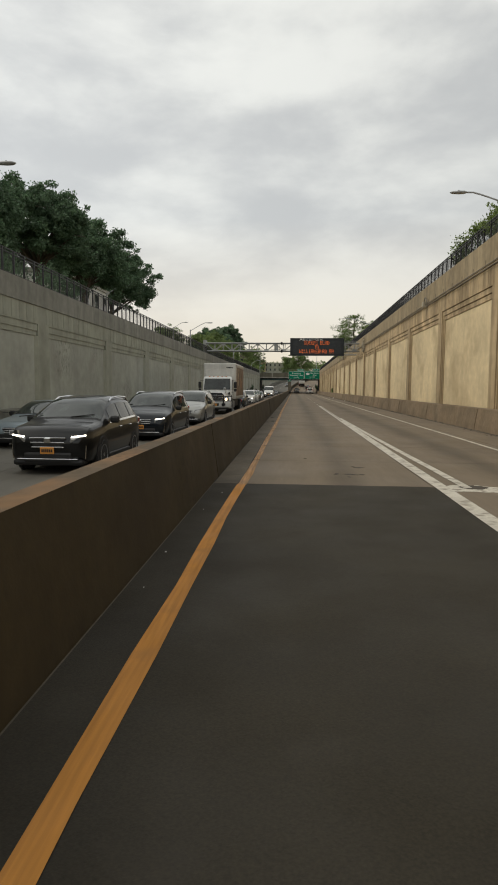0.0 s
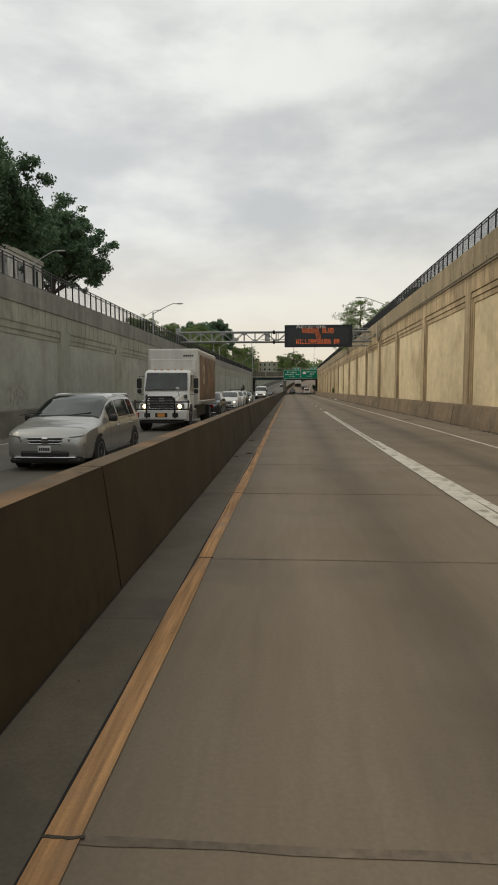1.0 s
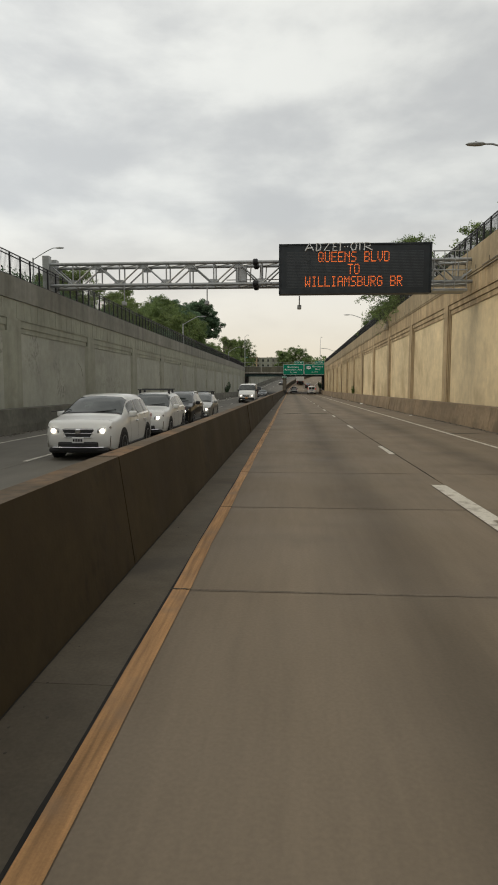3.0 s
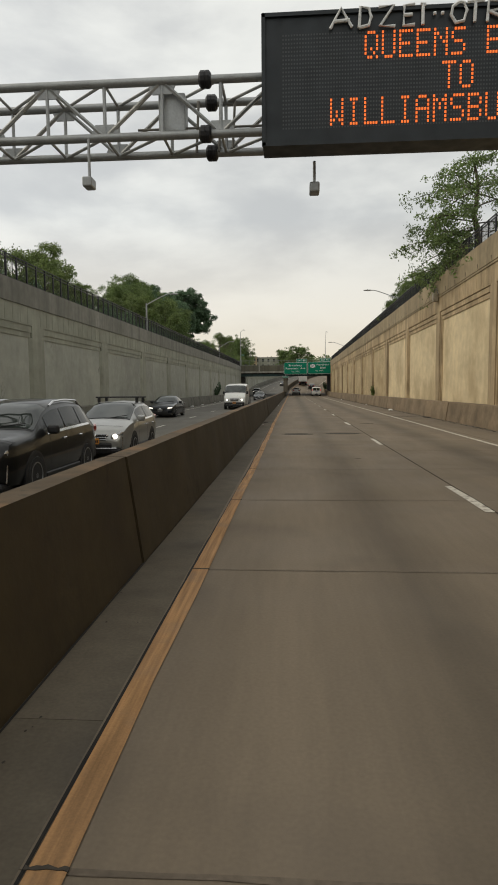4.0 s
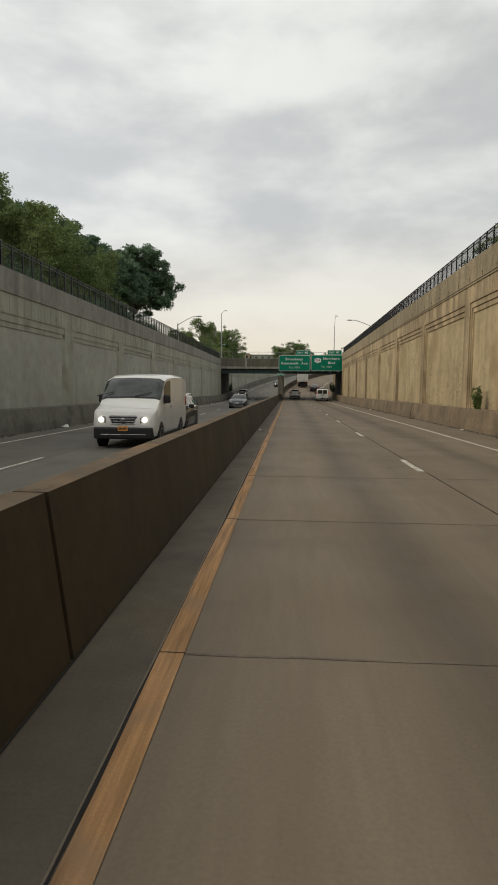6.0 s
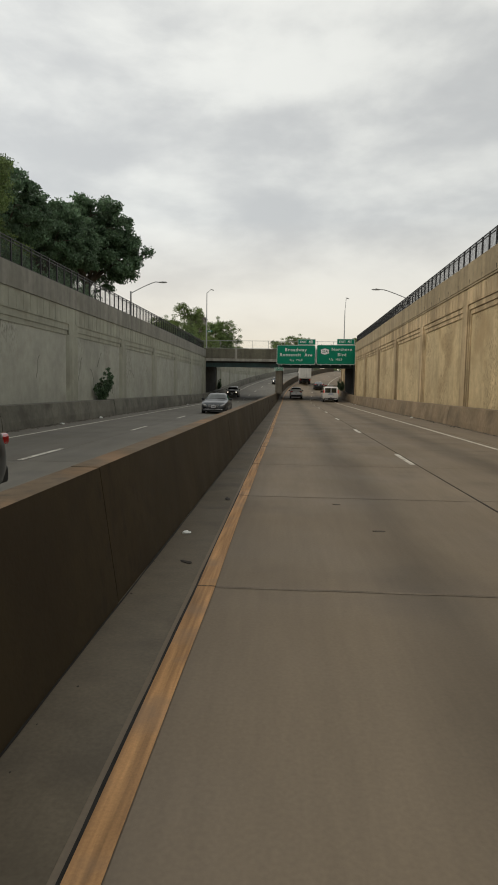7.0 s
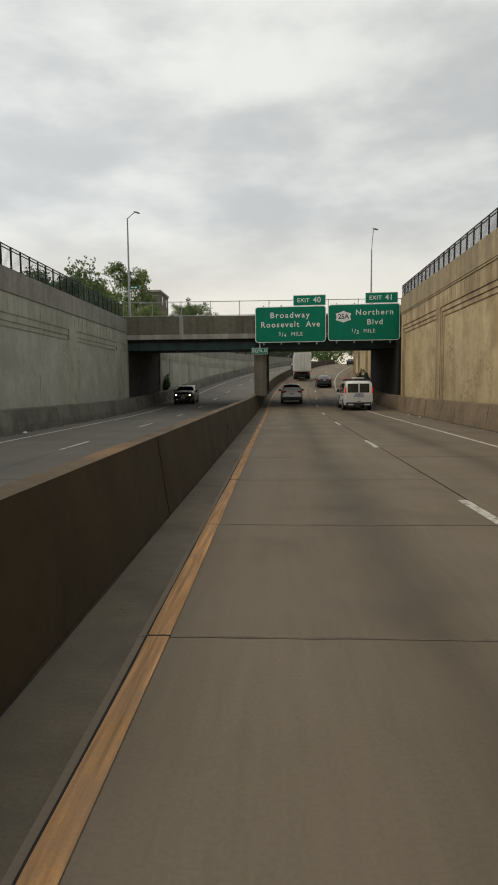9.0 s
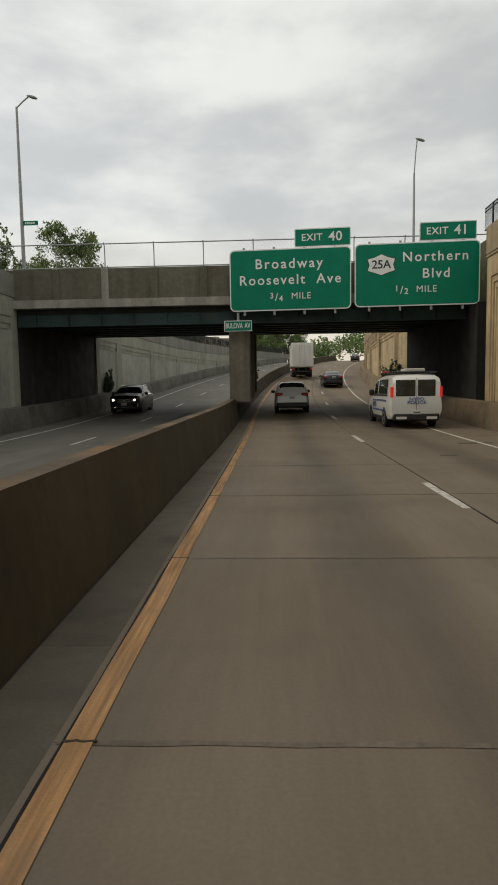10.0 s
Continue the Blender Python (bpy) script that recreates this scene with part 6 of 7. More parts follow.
    # rear doors
    for s in (-1, 1):
        bm = bmesh.new()
        a, b = sorted((s * 0.015, s * 1.14))
        rbox(bm, a, b, L - 0.01, L + 0.03, 1.2, 3.6, 0.02)
        door = part("rear_door", bm, BOX_WHITE, cargo)
        bm = bmesh.new()
        tube(bm, (s * 0.3, L + 0.05, 1.25), (s * 0.3, L + 0.05, 3.55), 0.018, 6)
        part("lock_bar", bm, STEEL, door)
    return v


box_truck("box_truck", "white box truck with a printed red-brown side", -5.5, 46.7, ZL, 0.0, BOX_RED)
box_truck("box_truck", "white box truck driving ahead with plain rear doors", 1.2 + cx(264), 259.0, cz(264), 180.0, BOX_WHITE)
box_truck("box_truck", "white truck far off on the rise", 4.9 + cx(345), 340.0, cz(345), 168.0, BOX_WHITE)


# ---- the fences on the walls ----
def fence(name, label, off, top, height, ya, yb, thick=0.009):
    f = thing(name, label, "fence")
    bm = bmesh.new()
    rbox(bm, -0.035, 0.035, -0.035, 0.035, -0.02, height + 0.04, 0.008, 1)
    post = mesh_of("post", bm, BLACK_METAL)
    n = int((yb - ya) / 1.04)
    for k in range(n + 1):
        y = ya + 1.04 * k
        shared("post", post, f, pose(off + cx(y), y, top(y)))
    for z in (0.1, height - 0.14, height):
        bm = bmesh.new()
        ys = steps(ya, yb, 10)
        rings = [[bm.verts.new((off + cx(y) + dx, y, top(y) + z + dz)) for dx, dz in ((-0.02, 0), (0.02, 0), (0.02, 0.04), (-0.02, 0.04))] for y in ys]
        for p, q in zip(rings, rings[1:]):
            for k in range(4):
                bm.faces.new((p[k], p[(k + 1) % 4], q[(k + 1) % 4], q[k]))
        part("rail", bm, BLACK_METAL, f)
    verts, faces = [], []
    y = ya + 0.13
    while y < yb:
        k = len(verts)
        x, z = off + cx(y), top(y)
        for zz in (z + 0.1, z + height):
            verts += [(x - thick, y - thick, zz), (x + thick, y - thick, zz), (x + thick, y + thick, zz), (x - thick, y + thick, zz)]
        faces += [(k, k + 1, k + 5, k + 4), (k + 1, k + 2, k + 6, k + 5), (k + 2, k + 3, k + 7, k + 6), (k + 3, k, k + 4, k + 7)]
        y += 0.115
    me = bpy.data.meshes.new("picket_infill")
    me.from_pydata(verts, [], faces)
    me.materials.append(BLACK_METAL)
    tagged(shared("picket_infill", me, f), kind="stuff")


fence("fence", "black metal picket fence along the grey wall top", -12.0, top_left, 1.08, 2.0, BY - 0.3, 0.0045)
fence("fence", "black metal picket fence along the tan wall top", 9.3, top_right, 1.0, 2.0, BY - 1.4, 0.008)
fence("fence", "black metal picket fence beyond the bridge", -12.0, top_left, 1.08, BE + 0.5, 330.0)
fence("fence", "black metal picket fence above the curving wall", 9.3, top_right, 1.0, BE + 0.5, 330.0)


# ---- retaining walls, one bay of stepped panel after another ----
def wall(name, label, face, side, top, mat, inner, ya, yb, ref, marks):
    """face: offset of the wall's face; side: +1 when the wall's body lies to the right. marks: heights of base, three steps and
    the moulding for a wall whose top stands at ref."""
    w = tagged(new(name), label, "wall", kind="structure")
    pitch, first = 10.26, 52.0
    k = math.ceil((ya - first) / pitch) - 1
    zb, s3, s2, s1, mould = marks
    while first + k * pitch < yb:
        a, b = max(first + k * pitch, ya), min(first + (k + 1) * pitch, yb)
        k += 1
        if b - a < 2.5:
            continue
        bm = bmesh.new()

        def block(u0, u1, z0, z1, d0, d1, which=0):
            pts, n = [], len(bm.faces)
            for zz in (z0, z1):
                for d, u in ((d0, u0), (d1, u0), (d1, u1), (d0, u1)):
                    y = a + u
                    scale = top(y) / ref
                    low_z = cz(y) - 0.3 if zz < 0.01 else max(zz * scale, cz(y) - 0.2)
                    pts.append((face - side * d + cx(y), y, low_z))
            hexa(bm, pts)
            if which:
                bm.faces.ensure_lookup_table()
                for q in range(n, len(bm.faces)):
                    bm.faces[q].material_index = which

        def wedge(u0, u1, z1, d_0, d_1):
            pts = []
            for zz in (0, z1):
                for d, u in ((-0.1, u0), (d_0, u0), (d_1, u1), (-0.1, u1)):
                    y = a + u
                    pts.append((face - side * d + cx(y), y, cz(y) - 0.3 if zz < 0.01 else max(zz * top(y) / ref, cz(y) - 0.2)))
            hexa(bm, pts)

        p = b - a
        deep = 0.16 if side > 0 else 0.1
        block(0, p, 0, s1, -0.5, -deep, 1)
        post = 0.45 if side > 0 else 0.66
        block(0, post, 0, s1, -deep, 0.0)
        block(p - post, p, 0, s1, -deep, 0.0)
        if side < 0:
            wedge(post, post + 0.24, s3, 0.0, -0.098)
            wedge(p - post - 0.24, p - post, s3, -0.098, 0.0)
        slot = 0.022 if side > 0 else 0.0
        for i0, z1, i1, z0, d1 in ((0.45, s1, 0.6, s2, -deep / 3), (0.6, s2, 0.76, s3, -deep * 2 / 3)):
            if side > 0:
                block(i0 + slot, i1, 0, z1 - slot, -deep, d1)
                block(p - i1, p - i0 - slot, 0, z1 - slot, -deep, d1)
                block(i1, p - i1, z0, z1 - slot, -deep, d1)
            else:
                block(i0 + 0.21, p - i0 - 0.21, z0, z1, -deep, d1)
        block(0, p, s1, mould, -0.5, 0.0)
        u = 0.3
        while u < p - 0.5:
            block(u, u + 0.36, s1 + 0.06, mould - 0.04, 0.0, 0.01)
            u += 0.74
        if side > 0:
            block(0, p, mould, mould + 0.09, -0.5, 0.05, 2)
            block(0, p, mould + 0.09, mould + 0.125, -0.5, 0.0, 2)
            block(0, p, mould + 0.125, ref, -0.5, 0.06, 2)
        else:
            block(0, p, mould, ref, -0.5, 0.05, 2)
        part("wall_panel", bm, (mat, PANEL_OLD if side > 0 and a > 126 else inner, COPING_TAN if side > 0 else COPING_GREY), w)
    return w


wall("wall_right", "tall tan concrete retaining wall with stepped recessed panels", 9.07, 1, top_right, WALL_TAN, PANEL_TAN, 8.0 - 48, BY - 1.32, 8.7, (0.0, 5.98, 6.24, 6.52, 7.4))
wall("wall_left", "grey concrete retaining wall with stepped recessed panels", -11.75, -1, top_left, WALL_GREY, PANEL_GREY, 8.0 - 48, BY + 0.2, 6.55, (0.0, 4.2, 4.43, 4.74, 5.58))
wall("wall_far_right", "tan concrete retaining wall curving away beyond the bridge", 9.07, 1, top_right, WALL_TAN, PANEL_TAN, BE - 0.2, 345.0, 8.7, (0.0, 5.98, 6.24, 6.52, 7.4))
wall("wall_far_left", "grey concrete retaining wall curving away beyond the bridge", -11.75, -1, top_left, WALL_GREY, PANEL_GREY, BE - 0.2, 345.0, 6.55, (0.0, 4.2, 4.43, 4.74, 5.58))


bm = bmesh.new()
for z0, z1, w0, w1 in ((0.0, 0.07, 0.035, 0.035), (-0.16, 0.0, 0.012, 0.03)):
    hexa(bm, [(-0.004, -w0, z0), (0.02, -w0, z0), (0.02, w0, z0), (-0.004, w0, z0), (-0.004, -w1, z1), (0.02, -w1, z1), (0.02, w1, z1), (-0.004, w1, z1)])
weep = mesh_of("weep_hole", bm, GRAVEL)
for k in range(84):
    y = 8.6 + 2.02 * k
    shared("weep_hole", weep, bpy.data.objects["wall_right"], pose(9.008, y, 7.4 * top_right(y) / 8.7 + 0.33))


def barrier(name, label, profile, mat, ya, yb, length, first, jitter, top_mat=None, ends=()):
    """A row of concrete segments with open joints."""
    w = tagged(new(name), label, "barrier", kind="structure")
    rng = random.Random(name)
    y = first - math.floor((first - ya) / length) * length
    ends = list(ends) or [y + length * k for k in range(int((yb - y) / length) + 2)]
    for y, after in zip(ends, ends[1:]):
        bm = bmesh.new()
        dx = rng.uniform(-jitter, jitter)
        strip(bm, [(o + dx, z) for o, z in profile], steps(y + 0.015, after - 0.015, 3.0))
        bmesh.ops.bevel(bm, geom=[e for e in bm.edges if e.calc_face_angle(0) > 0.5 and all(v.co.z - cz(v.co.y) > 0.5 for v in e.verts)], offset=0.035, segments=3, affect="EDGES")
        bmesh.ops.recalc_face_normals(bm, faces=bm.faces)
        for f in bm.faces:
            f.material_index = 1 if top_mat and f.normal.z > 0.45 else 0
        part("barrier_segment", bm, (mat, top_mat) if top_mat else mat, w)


barrier("median_barrier", "brown stained concrete median barrier between the carriageways, side shade in its colour",
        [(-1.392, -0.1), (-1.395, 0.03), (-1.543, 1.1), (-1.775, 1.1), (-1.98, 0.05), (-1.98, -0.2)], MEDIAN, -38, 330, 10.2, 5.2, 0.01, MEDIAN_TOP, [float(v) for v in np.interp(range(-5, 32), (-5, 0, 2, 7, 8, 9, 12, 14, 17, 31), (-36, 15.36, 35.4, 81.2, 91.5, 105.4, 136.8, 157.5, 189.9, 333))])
barrier("base_barrier_right", "low weathered concrete barrier at the foot of the tan wall",
        [(9.06, -0.2), (8.36, -0.2), (8.4, 0.25), (8.52, 0.98), (9.06, 0.98)], BASE_TAN, -38, 340, 5.13, 52.0, 0.02)
barrier("base_barrier_left", "low weathered concrete barrier at the foot of the grey wall",
        [(-11.74, -0.3), (-10.86, -0.3), (-10.9, 0.25), (-11.02, 0.9), (-11.74, 0.9)], BASE_GREY, -38, 340, 5.13, 52.0, 0.015)


# ---- road slabs ----
def slabs(name, label, columns, mat, z, joint=0.0025):
    """columns: left and right edge, and the places of the joints across."""
    r = tagged(new(name), label, "road", kind="structure")
    for x0, x1, ends, *own in columns:
        for y, ye in zip(ends, ends[1:]):
            bm = bmesh.new()
            straight = ye < 205
            ring = [(x0 + 0.006, z - 0.25), (x1 - 0.006, z - 0.25), (x1 - 0.006, z - 0.01), (x1 - 0.014, z), (x0 + 0.014, z), (x0 + 0.006, z - 0.01)]
            ys = [y + joint] + ([] if straight else steps(y, ye, 2.5)[1:-1]) + [ye - joint]
            strip(bm, ring, ys)
            shared("road_slab", mesh_of("road_slab", bm, own[0] if own else mat), r)
    return r


lane_joints = [float(v) for v in np.interp(np.arange(-11, 51), (-11, 0, 1, 3, 5, 6, 7, 14, 15, 17, 26, 27, 33, 34, 36, 38, 39, 41, 42, 50), (-9.66, 34.42, 38.85, 47.2, 54.95, 58.45, 62.15, 88.56, 92.5, 99.04, 137.28, 141.85, 166.98, 171.5, 178.55, 186.08, 189.91, 196.4, 200.0, 230.0))]
next_joints = [v + 0.04 for v in lane_joints]
slabs("road", "brown-grey concrete slab road with sealed joints",
      [(-1.46, -0.872, steps(-11, 230, 9.2) + steps(230, 330, 9.2)[1:], GUTTER), (-0.898, 3.015, [-37.5] + lane_joints + steps(230, 330, 9.2)[1:]),
       (3.025, 6.72, [-37.5] + next_joints + steps(230.04, 330, 9.2)[1:]), (6.72, 8.4, steps(-37.5, 330, 9.2), SLAB)], SLAB, 0.0)
opposite = steps(-37.5, 330, 9.2)
slabs("road_opposite", "grey concrete carriageway for the oncoming traffic", [(-10.95, -9.8, opposite), (-9.8, -6.4, opposite), (-6.4, -1.95, opposite)], SLAB_FAR, ZL, 0.01)
road_seals = tagged(new("joint_seals"), "dark uneven seals across the road joints", "road joint", kind="structure")
rng = random.Random(14)
for k, y in enumerate(v for v in lane_joints if -5 < v < 205):
    for x0, x1 in ((-0.86, 2.99), (3.05, 6.69)):
        if x0 > 0 and k % 3 == 1:
            continue
        bm = bmesh.new()
        n = 16
        wide = rng.uniform(0.012, 0.024)
        lo, hi = [], []
        for j in range(n + 1):
            x = x0 + (x1 - x0) * j / n
            mid = y + (0.04 if x0 > 0 else 0) + rng.uniform(-0.004, 0.004)
            lo.append(bm.verts.new((x, mid - wide * rng.uniform(0.6, 1.3), 0.0035)))
            hi.append(bm.verts.new((x, mid + wide * rng.uniform(0.6, 1.3), 0.0035)))
        for j in range(n):
            bm.faces.new((lo[j], lo[j + 1], hi[j + 1], hi[j]))
        part("joint_seal", bm, SEAL, road_seals)
bm = bmesh.new()
strip(bm, [(-11.5, -0.3), (8.9, -0.3), (8.9, -0.02), (-11.5, -0.02)], steps(331, 430, 6))
tagged(part("road_far", bm, SLAB_FAR), "far stretch of grey road over the rise", "road", kind="structure")
bm = bmesh.new()
strip(bm, [(-11.6, -0.28), (8.9, -0.28), (8.9, -0.26), (-11.6, -0.26)], steps(-40, 332, 6))
tagged(part("road_bed", bm, GRAVEL), "dark earth below the road slabs", "road", kind="structure")


# the dark patch of asphalt where the concrete begins
def ragged(bm, outline, z, thick=0.006):
    f = [bm.verts.new((x, y, z)) for x, y in outline]
    g = [bm.verts.new((x, y, z - thick)) for x, y in outline]
    bm.faces.new(f)
    for k in range(len(f)):
        bm.faces.new((f[k], f[k - 1], g[k - 1], g[k]))


bm = bmesh.new()
rng = random.Random(3)
edge = [(2.86 - 0.225 * k, 14.55 + rng.uniform(-0.015, 0.015)) for k in range(19)]
ragged(bm, [(-1.38, -30), (2.75, -30), (2.8, 14.5), *edge[1:], (-1.38, 14.55)], 0.005)
tagged(part("asphalt_patch", bm, ASPHALT), "dark asphalt surfacing ending at the concrete slabs", "road", kind="structure")
for x, y, rx, ry in ((4.75, 14.25, 0.6, 0.42), (3.5, 14.6, 0.26, 0.22), (5.6, 17.65, 0.55, 0.12), (0.37, 99.0, 0.58, 0.36), (2.15, 99.3, 0.66, 0.36), (3.9, 106.0, 0.3, 0.18), (6.9, 81.2, 0.61, 0.14), (6.2, 208.5, 0.55, 0.16), (7.1, 113.5, 0.9, 0.2), (6.8, 56.0, 0.5, 0.18), (1.65, 17.24, 0.1, 0.06), (1.53, 17.4, 0.03, 0.03), (1.08, 16.17, 0.03, 0.09), (1.04, 16.02, 0.03, 0.03), (1.34, 16.1, 0.1, 0.07), (1.45, 16.02, 0.06, 0.04), (1.6, 16.08, 0.045, 0.05), (1.3, 15.7, 0.03, 0.06), (0.45, 18.95, 0.04, 0.03), (-0.5, 156.0, 0.03, 0.025), (1.16, 156.0, 0.04, 0.03), (1.8, 90.65, 0.07, 0.03), (4.58, 205.4, 0.16, 0.08), (7.3, 217.6, 0.4, 0.14), (0.7, 141.3, 0.05, 0.04), (1.1, 139.6, 0.07, 0.03), (-0.74, 153.2, 0.05, 0.035), (0.9, 167.2, 0.03, 0.025), (2.45, 49.6, 0.06, 0.04)):
    bm = bmesh.new()
    out = []
    rim = []
    for k in range(64):
        a = k * math.tau / 64
        c, d = math.cos(a), math.sin(a)
        rough = 0.35 if rx > 0.2 else 1.0
        s = 1 + rough * (0.5 * noise.noise((c * 1.6 + x, d * 1.6, y)) + 0.4 * noise.noise((c * 5 + x, d * 5, y)) + 0.15 * noise.noise((c * 14 + x, d * 14, y)))
        out.append((x + rx * s * c, y + ry * s * d))
        s += 0.05 + 0.12 * abs(noise.noise((c * 4, d * 4 + x, y)))
        rim.append((x + rx * s * c, y + ry * s * d))
    ragged(bm, out, 0.0045)
    hole = tagged(part("pothole_patch", bm, ASPHALT if ry > 0.3 else SEAM), "dark tar patch filling a pothole in the concrete", "road patch", "patches in the road")
    bm = bmesh.new()
    ragged(bm, rim, 0.003)
    part("crumbled_rim", bm, JOINT, hole)

# ---- painted lines ----
def line(name, label, off, width, ya, yb, z, mat, parent=None, wobble=0.012, lift=0.006):
    bm = bmesh.new()
    course = off if callable(off) else (lambda y: off)
    rng = random.Random(ya + course(ya))
    prev = None
    for y in steps(ya, yb, 1.5 if yb - ya < 30 or callable(off) else 3.0):
        a, b = course(y) - width / 2 + rng.uniform(-wobble, wobble), course(y) + width / 2 + rng.uniform(-wobble, wobble)
        cur = [bm.verts.new(on(a, y, z + lift)), bm.verts.new(on(b, y, z + lift))]
        if prev:
            bm.faces.new((prev[0], prev[1], cur[1], cur[0]))
        prev = cur
    ob = part(name, bm, mat, parent)
    return ob if parent else tagged(ob, label, "road marking", kind="structure")


def yellow_course(y):
    return float(np.interp(y, (-30, 13.6, 15.2, 25, 34, 43, 52, 80, 89, 98, 107, 137, 147, 156, 166, 195, 215), (-0.88, -0.865, -0.8, -0.79, -0.757, -0.77, -0.803, -0.776, -0.74, -0.757, -0.783, -0.757, -0.76, -0.72, -0.74, -0.745, -0.71)))


line("yellow_line", "worn yellow edge line beside the median barrier", yellow_course, 0.152, 14.4, 330, 0, YELLOW, lift=0.009)
line("yellow_line_fresh", "bright orange-yellow edge line on the dark asphalt", yellow_course, 0.16, -30, 14.4, 0, YELLOW_FRESH, lift=0.012)
def ragged_crack(name, label, course, width, ya, yb, z, mat, seed, pitch=0.3):
    """A crack whose two sides wander and that nearly closes here and there."""
    bm = bmesh.new()
    ys = np.arange(ya, yb, pitch)
    sides = []
    for y in ys:
        mid = course(y) + 0.006 * noise.noise((y * 0.9, seed, 0))
        half = width * (0.5 + 0.75 * abs(noise.noise((y * 0.35, seed, 3.0)))) * (1 + 0.6 * noise.noise((y * 2.3, seed, 7.0)))
        sides.append([bm.verts.new((mid - half, y, z)), bm.verts.new((mid + half, y, z))])
    for p, q in zip(sides, sides[1:]):
        bm.faces.new((p[0], p[1], q[1], q[0]))
    return tagged(part(name, bm, mat), label, "road crack", kind="structure")


ragged_crack("gutter_crack", "dark ragged crack along the edge of the yellow line", lambda y: yellow_course(y) - 0.083, 0.017, 14.6, 216, 0.0075, DARK_CRACK, 2.0)
ragged_crack("foot_crack", "dark ragged gap along the foot of the median barrier", lambda y: -1.388, 0.014, 14.6, 216, 0.0045, DARK_CRACK, 5.0)
ragged_crack("lane_seam_crack", "dark ragged crack along the seam between the lanes", lambda y: 3.02, 0.013, 69, 216, 0.0045, DARK_CRACK, 8.0)
yellow = bpy.data.objects["yellow_line"]
rng = random.Random(61)
for y in [v for v in lane_joints if 14.6 < v < 214]:
    bm = bmesh.new()
    x, wide = yellow_course(y), rng.uniform(0.003, 0.011)
    row = [(x - 0.085 + 0.0213 * j, y + rng.uniform(-0.005, 0.005)) for j in range(9)]
    ragged(bm, [(u, v - wide * rng.uniform(0.5, 1.3)) for u, v in row] + [(u, v + wide * rng.uniform(0.5, 1.3)) for u, v in row[::-1]], 0.0125, 0.006)
    part("line_crack", bm, SEAM, yellow)
line("yellow_line_opposite", "worn yellow edge line of the oncoming side", -2.55, 0.15, -30, 330, ZL, YELLOW)
line("edge_line_right", "white edge line by the shoulder", 6.35, 0.13, -30, 330, 0, WHITE_PAINT)
line("edge_line_left", "white edge line of the oncoming side", -9.55, 0.13, -30, 330, ZL, WHITE_PAINT)
line("gutter_dirt", "dark dirt gathered along the barrier foot", 8.26, 0.2, -10, 217, 0, JOINT, None, 0.07, 0.003)
line("gutter_dirt_opposite", "dark dirt gathered along the far wall foot", -10.8, 0.22, -10, 217, ZL, JOINT, None, 0.08, 0.003)
wide_line = line("wide_line", "broad white line between the lanes, worn through along its middle", 2.9, 0.26, -30, 68.2, 0, WHITE_PAINT, lift=0.009)
line("worn_track", "", 2.925, 0.1, 38, 65.2, 0, WORN_TRACK, wide_line, 0.03, 0.0125)
line("edge_crack", "", 2.752, 0.026, 14.6, 68.2, 0, JOINT, wide_line, 0.009, 0.0045)
line("second_line", "second white line running into the broad one", lambda y: float(np.interp(y, (14, 24, 33, 41), (3.38, 3.2, 3.1, 3.02))), 0.17, 14.5, 41, 0, WHITE_PAINT, lift=0.0105)
bm = bmesh.new()
ragged(bm, [(3.52 + 0.72 * math.cos(a) * (1 + 0.3 * noise.noise((math.cos(a) * 2, math.sin(a) * 2, 4.0))), 14.42 + 0.36 * math.sin(a) * (1 + 0.4 * noise.noise((math.cos(a) * 3, math.sin(a) * 3, 9.0)))) for a in np.linspace(0, math.tau, 48, endpoint=False)], 0.0041, 0.003)
part("paint_smear", bm, DASH_PAINT, bpy.data.objects["second_line"])
dashes = tagged(new("lane_dashes"), "worn white dashes between the lanes", "road marking", kind="structure")
for k in range(-1, 23):
    y = 86.2 + 10.45 * k
    drift = 0.0009 * max(0, min(y, 235) - 203) ** 2
    line("dash", "", 2.93 + drift, 0.14, y - 2.3, y, 0, DASH_PAINT, dashes, 0.018)
dashes = tagged(new("lane_dashes_opposite"), "white dashes between the oncoming lanes", "road marking", kind="structure")
for k in range(-11, 20):
    y = 114.4 + 10.65 * k
    line("dash", "", -6.52, 0.13, y, y + 2.8, ZL, DASH_PAINT, dashes, 0.015)


# ---- litter in the gutters ----
def litter(x, y, z, size, seed, mat, label):
    rng = random.Random(seed)
    bm = bmesh.new()
    bmesh.ops.create_icosphere(bm, subdivisions=2, radius=size)
    for v in bm.verts:
        n = noise.noise(v.co * (3.0 / size) + Vector((seed, 0, 0)))
        v.co *= 1 + 0.7 * n
        v.co.z = max(v.co.z * (0.6 if mat is SIGN_WHITE else 0.28) + size * 0.2, 0.0)
        v.co.x *= 1.4 if mat is SIGN_WHITE else 2.6
    ob = part("litter", bm, mat)
    ob.matrix_basis = pose(x, y, z, 0, 0, rng.uniform(0, 360))
    tagged(ob, label, "litter", "litter along the gutters")


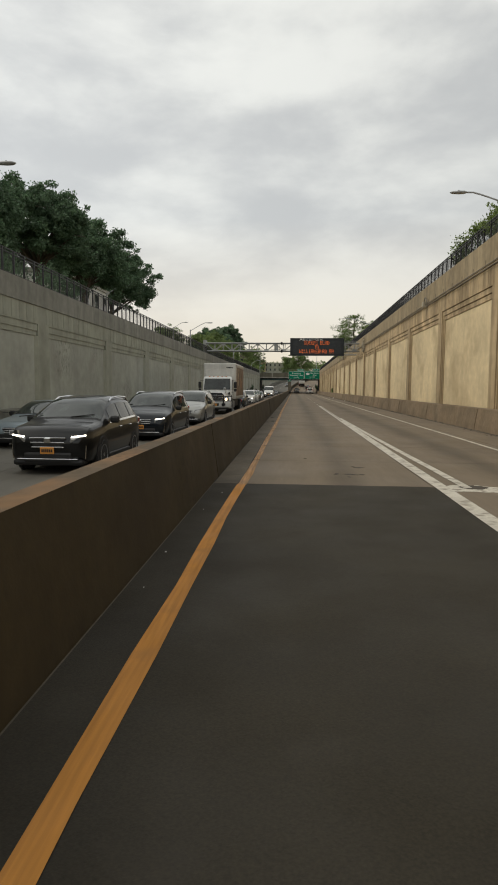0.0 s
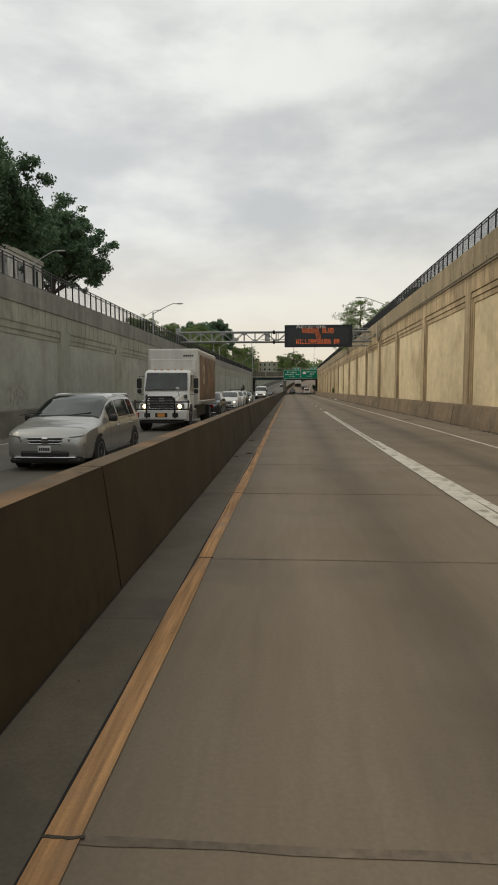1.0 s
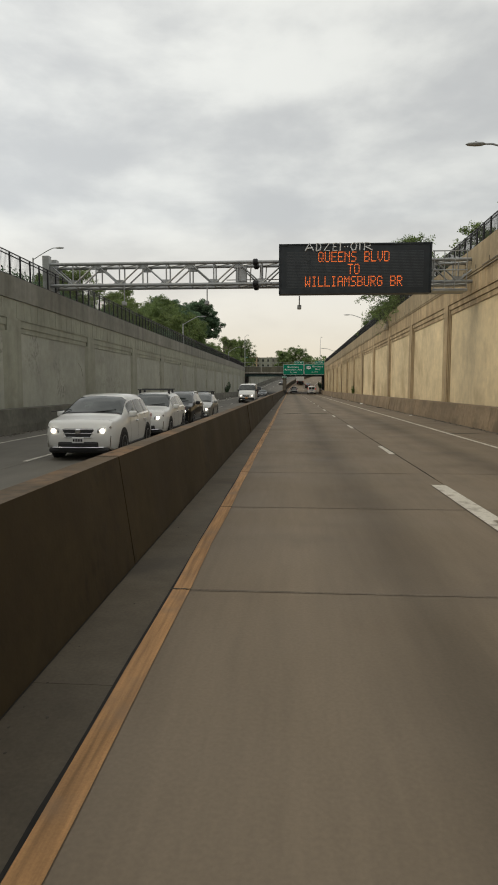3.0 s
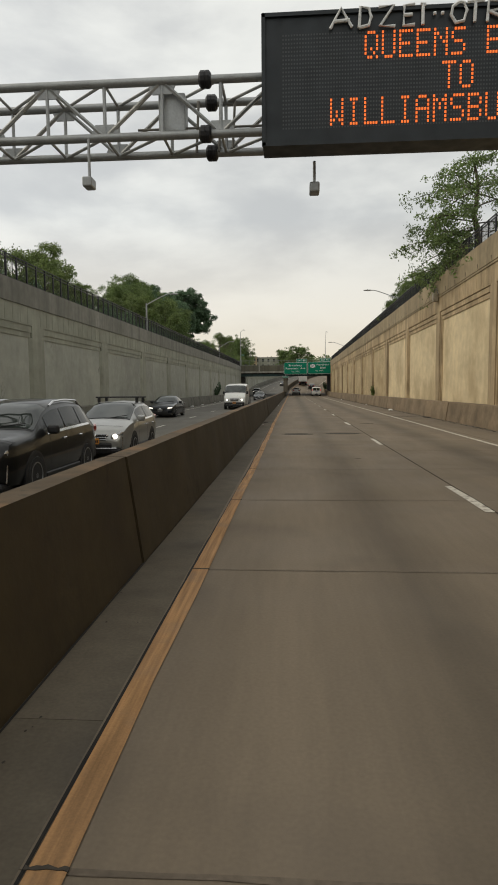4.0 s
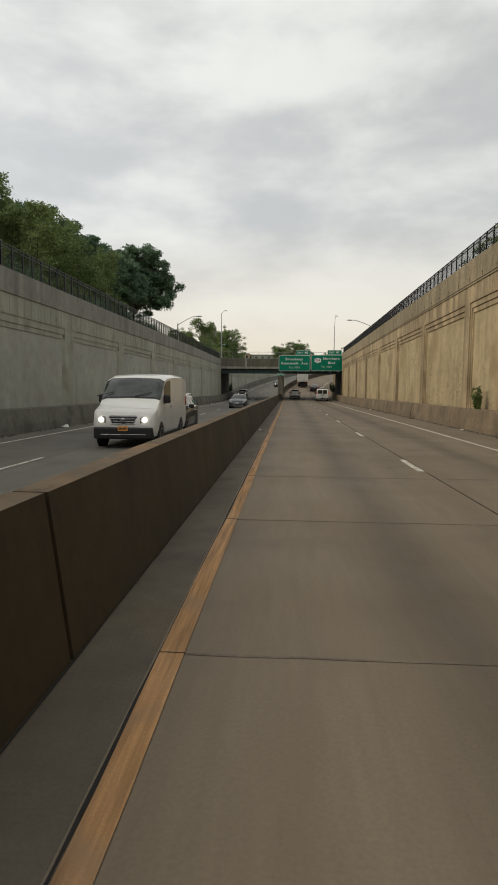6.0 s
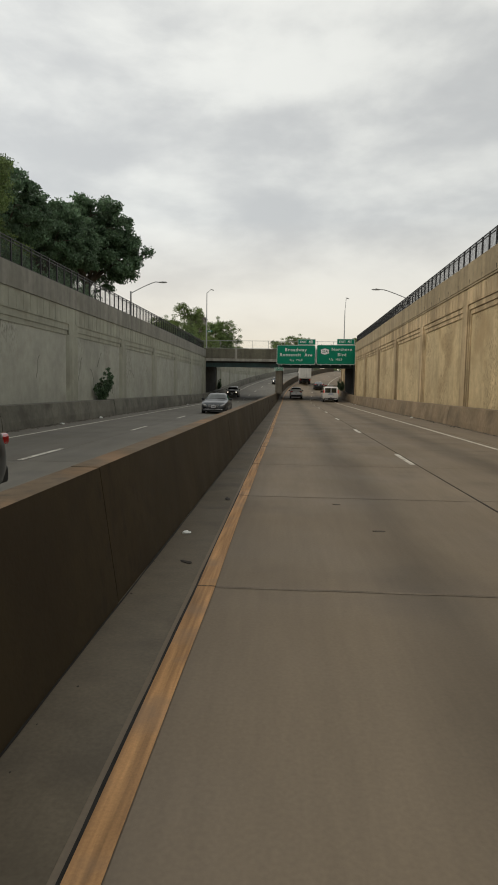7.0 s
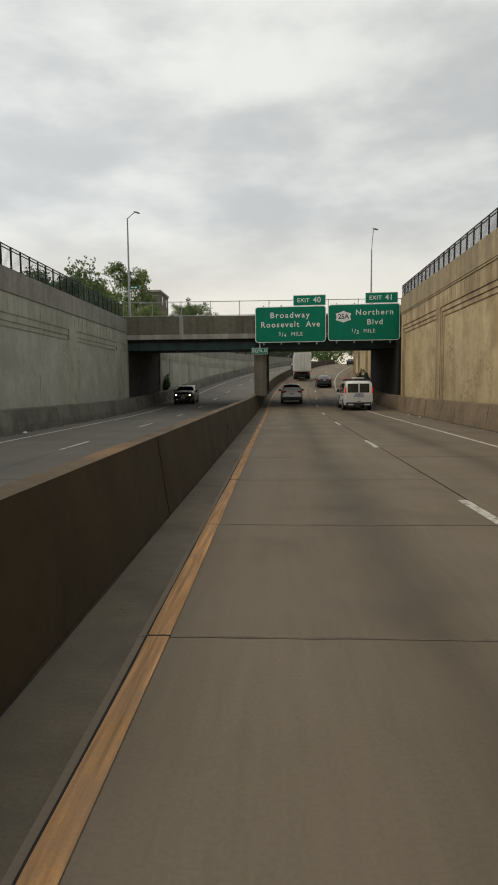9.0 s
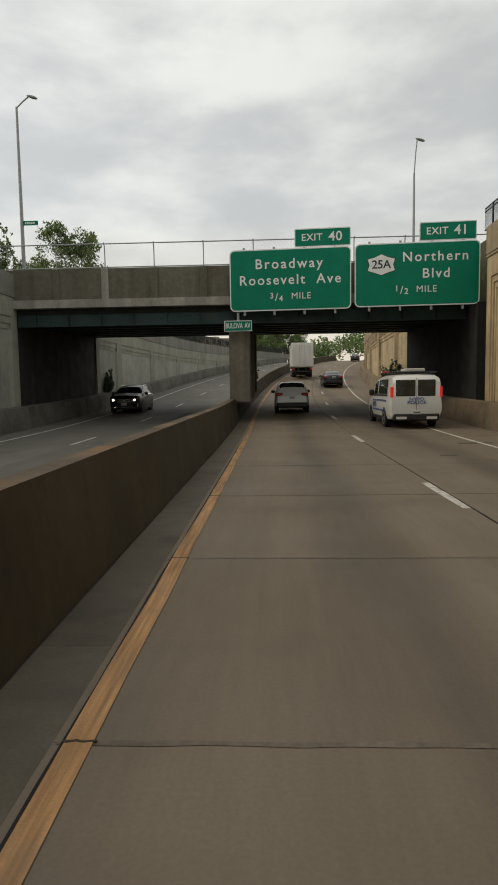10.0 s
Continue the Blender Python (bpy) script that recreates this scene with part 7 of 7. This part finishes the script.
for k, (x, y, r) in enumerate(((8.0, 124.3, 0.13), (-1.3, 105.6, 0.022), (7.9, 96.5, 0.06), (8.1, 141.0, 0.07), (8.0, 172.0, 0.09), (-1.25, 139.2, 0.04), (-1.2, 12.0, 0.009), (-1.27, 9.6, 0.011), (-1.22, 8.4, 0.009), (-1.1, 13.5, 0.01), (8.05, 205.5, 0.045), (7.95, 208.0, 0.04))):
    litter(x, y, 0.0, r, k, SIGN_WHITE, "crumpled white paper litter by the barrier")
for k, (x, y, r) in enumerate(((-1.25, 107.2, 0.05), (-1.0, 36.8, 0.05), (-1.3, 36.0, 0.03), (-1.2, 41.0, 0.04), (-1.05, 138.0, 0.03), (-0.98, 141.5, 0.04), (-1.15, 189.3, 0.022), (8.15, 112.0, 0.12), (8.1, 127.0, 0.1), (8.2, 153.0, 0.12))):
    litter(x, y, 0.0, r, 40 + k, GRAVEL, "dark clump of dirt and leaves in the gutter")
for k, (y, r) in enumerate(((148.0, 0.12), (151.5, 0.07), (160.0, 0.08), (166.0, 0.1), (140.5, 0.16), (196.0, 0.08))):
    litter(-10.6, y, ZL, r, 70 + k, SIGN_WHITE if k != 1 else GRAVEL, "white litter lying at the far wall's foot" if k != 1 else "dark debris lying at the far wall's foot")


# ---- leaf dirt and grit swept against the feet of the barriers ----
def swept_dirt(label, x, side, z, ya, yb, count, size, seed):
    rs = np.random.RandomState(seed)
    verts, faces = [], []
    heaps = rs.uniform(ya, yb, 40)
    for k in range(count):
        y = rs.uniform(ya, yb) if k % 3 else rs.choice(heaps) + rs.normal() * 0.5
        u = x + side * abs(rs.normal()) * 0.16
        r, n = size * rs.uniform(0.4, 1.5), len(verts)
        turn = rs.uniform(0, math.tau)
        for q in range(5):
            a = turn + q * math.tau / 5
            e = r * rs.uniform(0.6, 1.3)
            verts.append((u + e * math.cos(a), y + 1.6 * e * math.sin(a), z + 0.001))
        verts.append((u, y, z + r * rs.uniform(0.3, 0.8)))
        faces += [(n + q, n + (q + 1) % 5, n + 5) for q in range(5)]
    me = bpy.data.meshes.new("swept_dirt")
    me.from_pydata(verts, [], faces)
    me.materials.append(SEAM)
    tagged(new("swept_dirt", me), label, "dirt", kind="stuff")


swept_dirt("dark leaf dirt and grit along the tan barrier's foot", 8.37, -1, 0.0, 12, 216, 2600, 0.035, 5)
swept_dirt("dark leaf dirt and grit along the far barrier's foot", -10.85, 1, ZL, 12, 217, 2600, 0.04, 6)
swept_dirt("dark crumbs of dirt along the median barrier's foot", -1.385, 1, 0.0, 15, 210, 420, 0.007, 7)


# ---- cracks in the grey wall's panels ----
def crack(parent, x, y, z, length, seed, down=0.4):
    rng = random.Random(seed)
    pts, a = [(x, y, z)], rng.uniform(-0.5, 0.5) - down
    for k in range(int(length / 0.12)):
        a = 0.8 * a + 0.2 * -1.3 + rng.uniform(-0.55, 0.55)
        a = max(-1.9, min(0.2, a))
        pts.append((x, pts[-1][1] + 0.12 * math.cos(a) * (1 if seed % 2 else -1), max(1.2, pts[-1][2] + 0.12 * math.sin(a))))
    bm = bmesh.new()
    pipe(bm, pts, 0.008, 4)
    part("crack", bm, GRAVEL, parent)


median = bpy.data.objects["median_barrier"]
for k, (y, z, run, rise) in enumerate(((189.97, 0.3, 0.7, 0.1), (189.5, 0.62, 0.28, -0.14), (189.62, 0.5, 0.2, 0.05))):
    rng = random.Random(k)
    bm = bmesh.new()
    pts = []
    for j in range(7):
        zz = z + rise * j / 6 + rng.uniform(-0.015, 0.015)
        pts.append((-1.393 - 0.1383 * (zz - 0.03), y + run * j / 6, zz))
    pipe(bm, pts, 0.012, 5)
    part("crack", bm, DARK_CRACK, median)
left_wall = bpy.data.objects["wall_left"]
for k, (y, z, n) in enumerate(((166.5, 3.2, 1.6), (168.0, 2.6, 2.0), (170.2, 3.6, 1.4), (172.5, 2.4, 1.8), (174.5, 3.4, 1.2), (177.0, 2.8, 1.6), (160.5, 3.0, 1.3), (186.0, 2.6, 1.4), (196.5, 3.3, 1.2), (201.0, 2.4, 1.5), (113.0, 3.4, 1.0), (91.0, 3.0, 1.1))):
    crack(left_wall, -11.847, y, z * 1.05, n, k, 0.5 if k % 3 else 1.2)
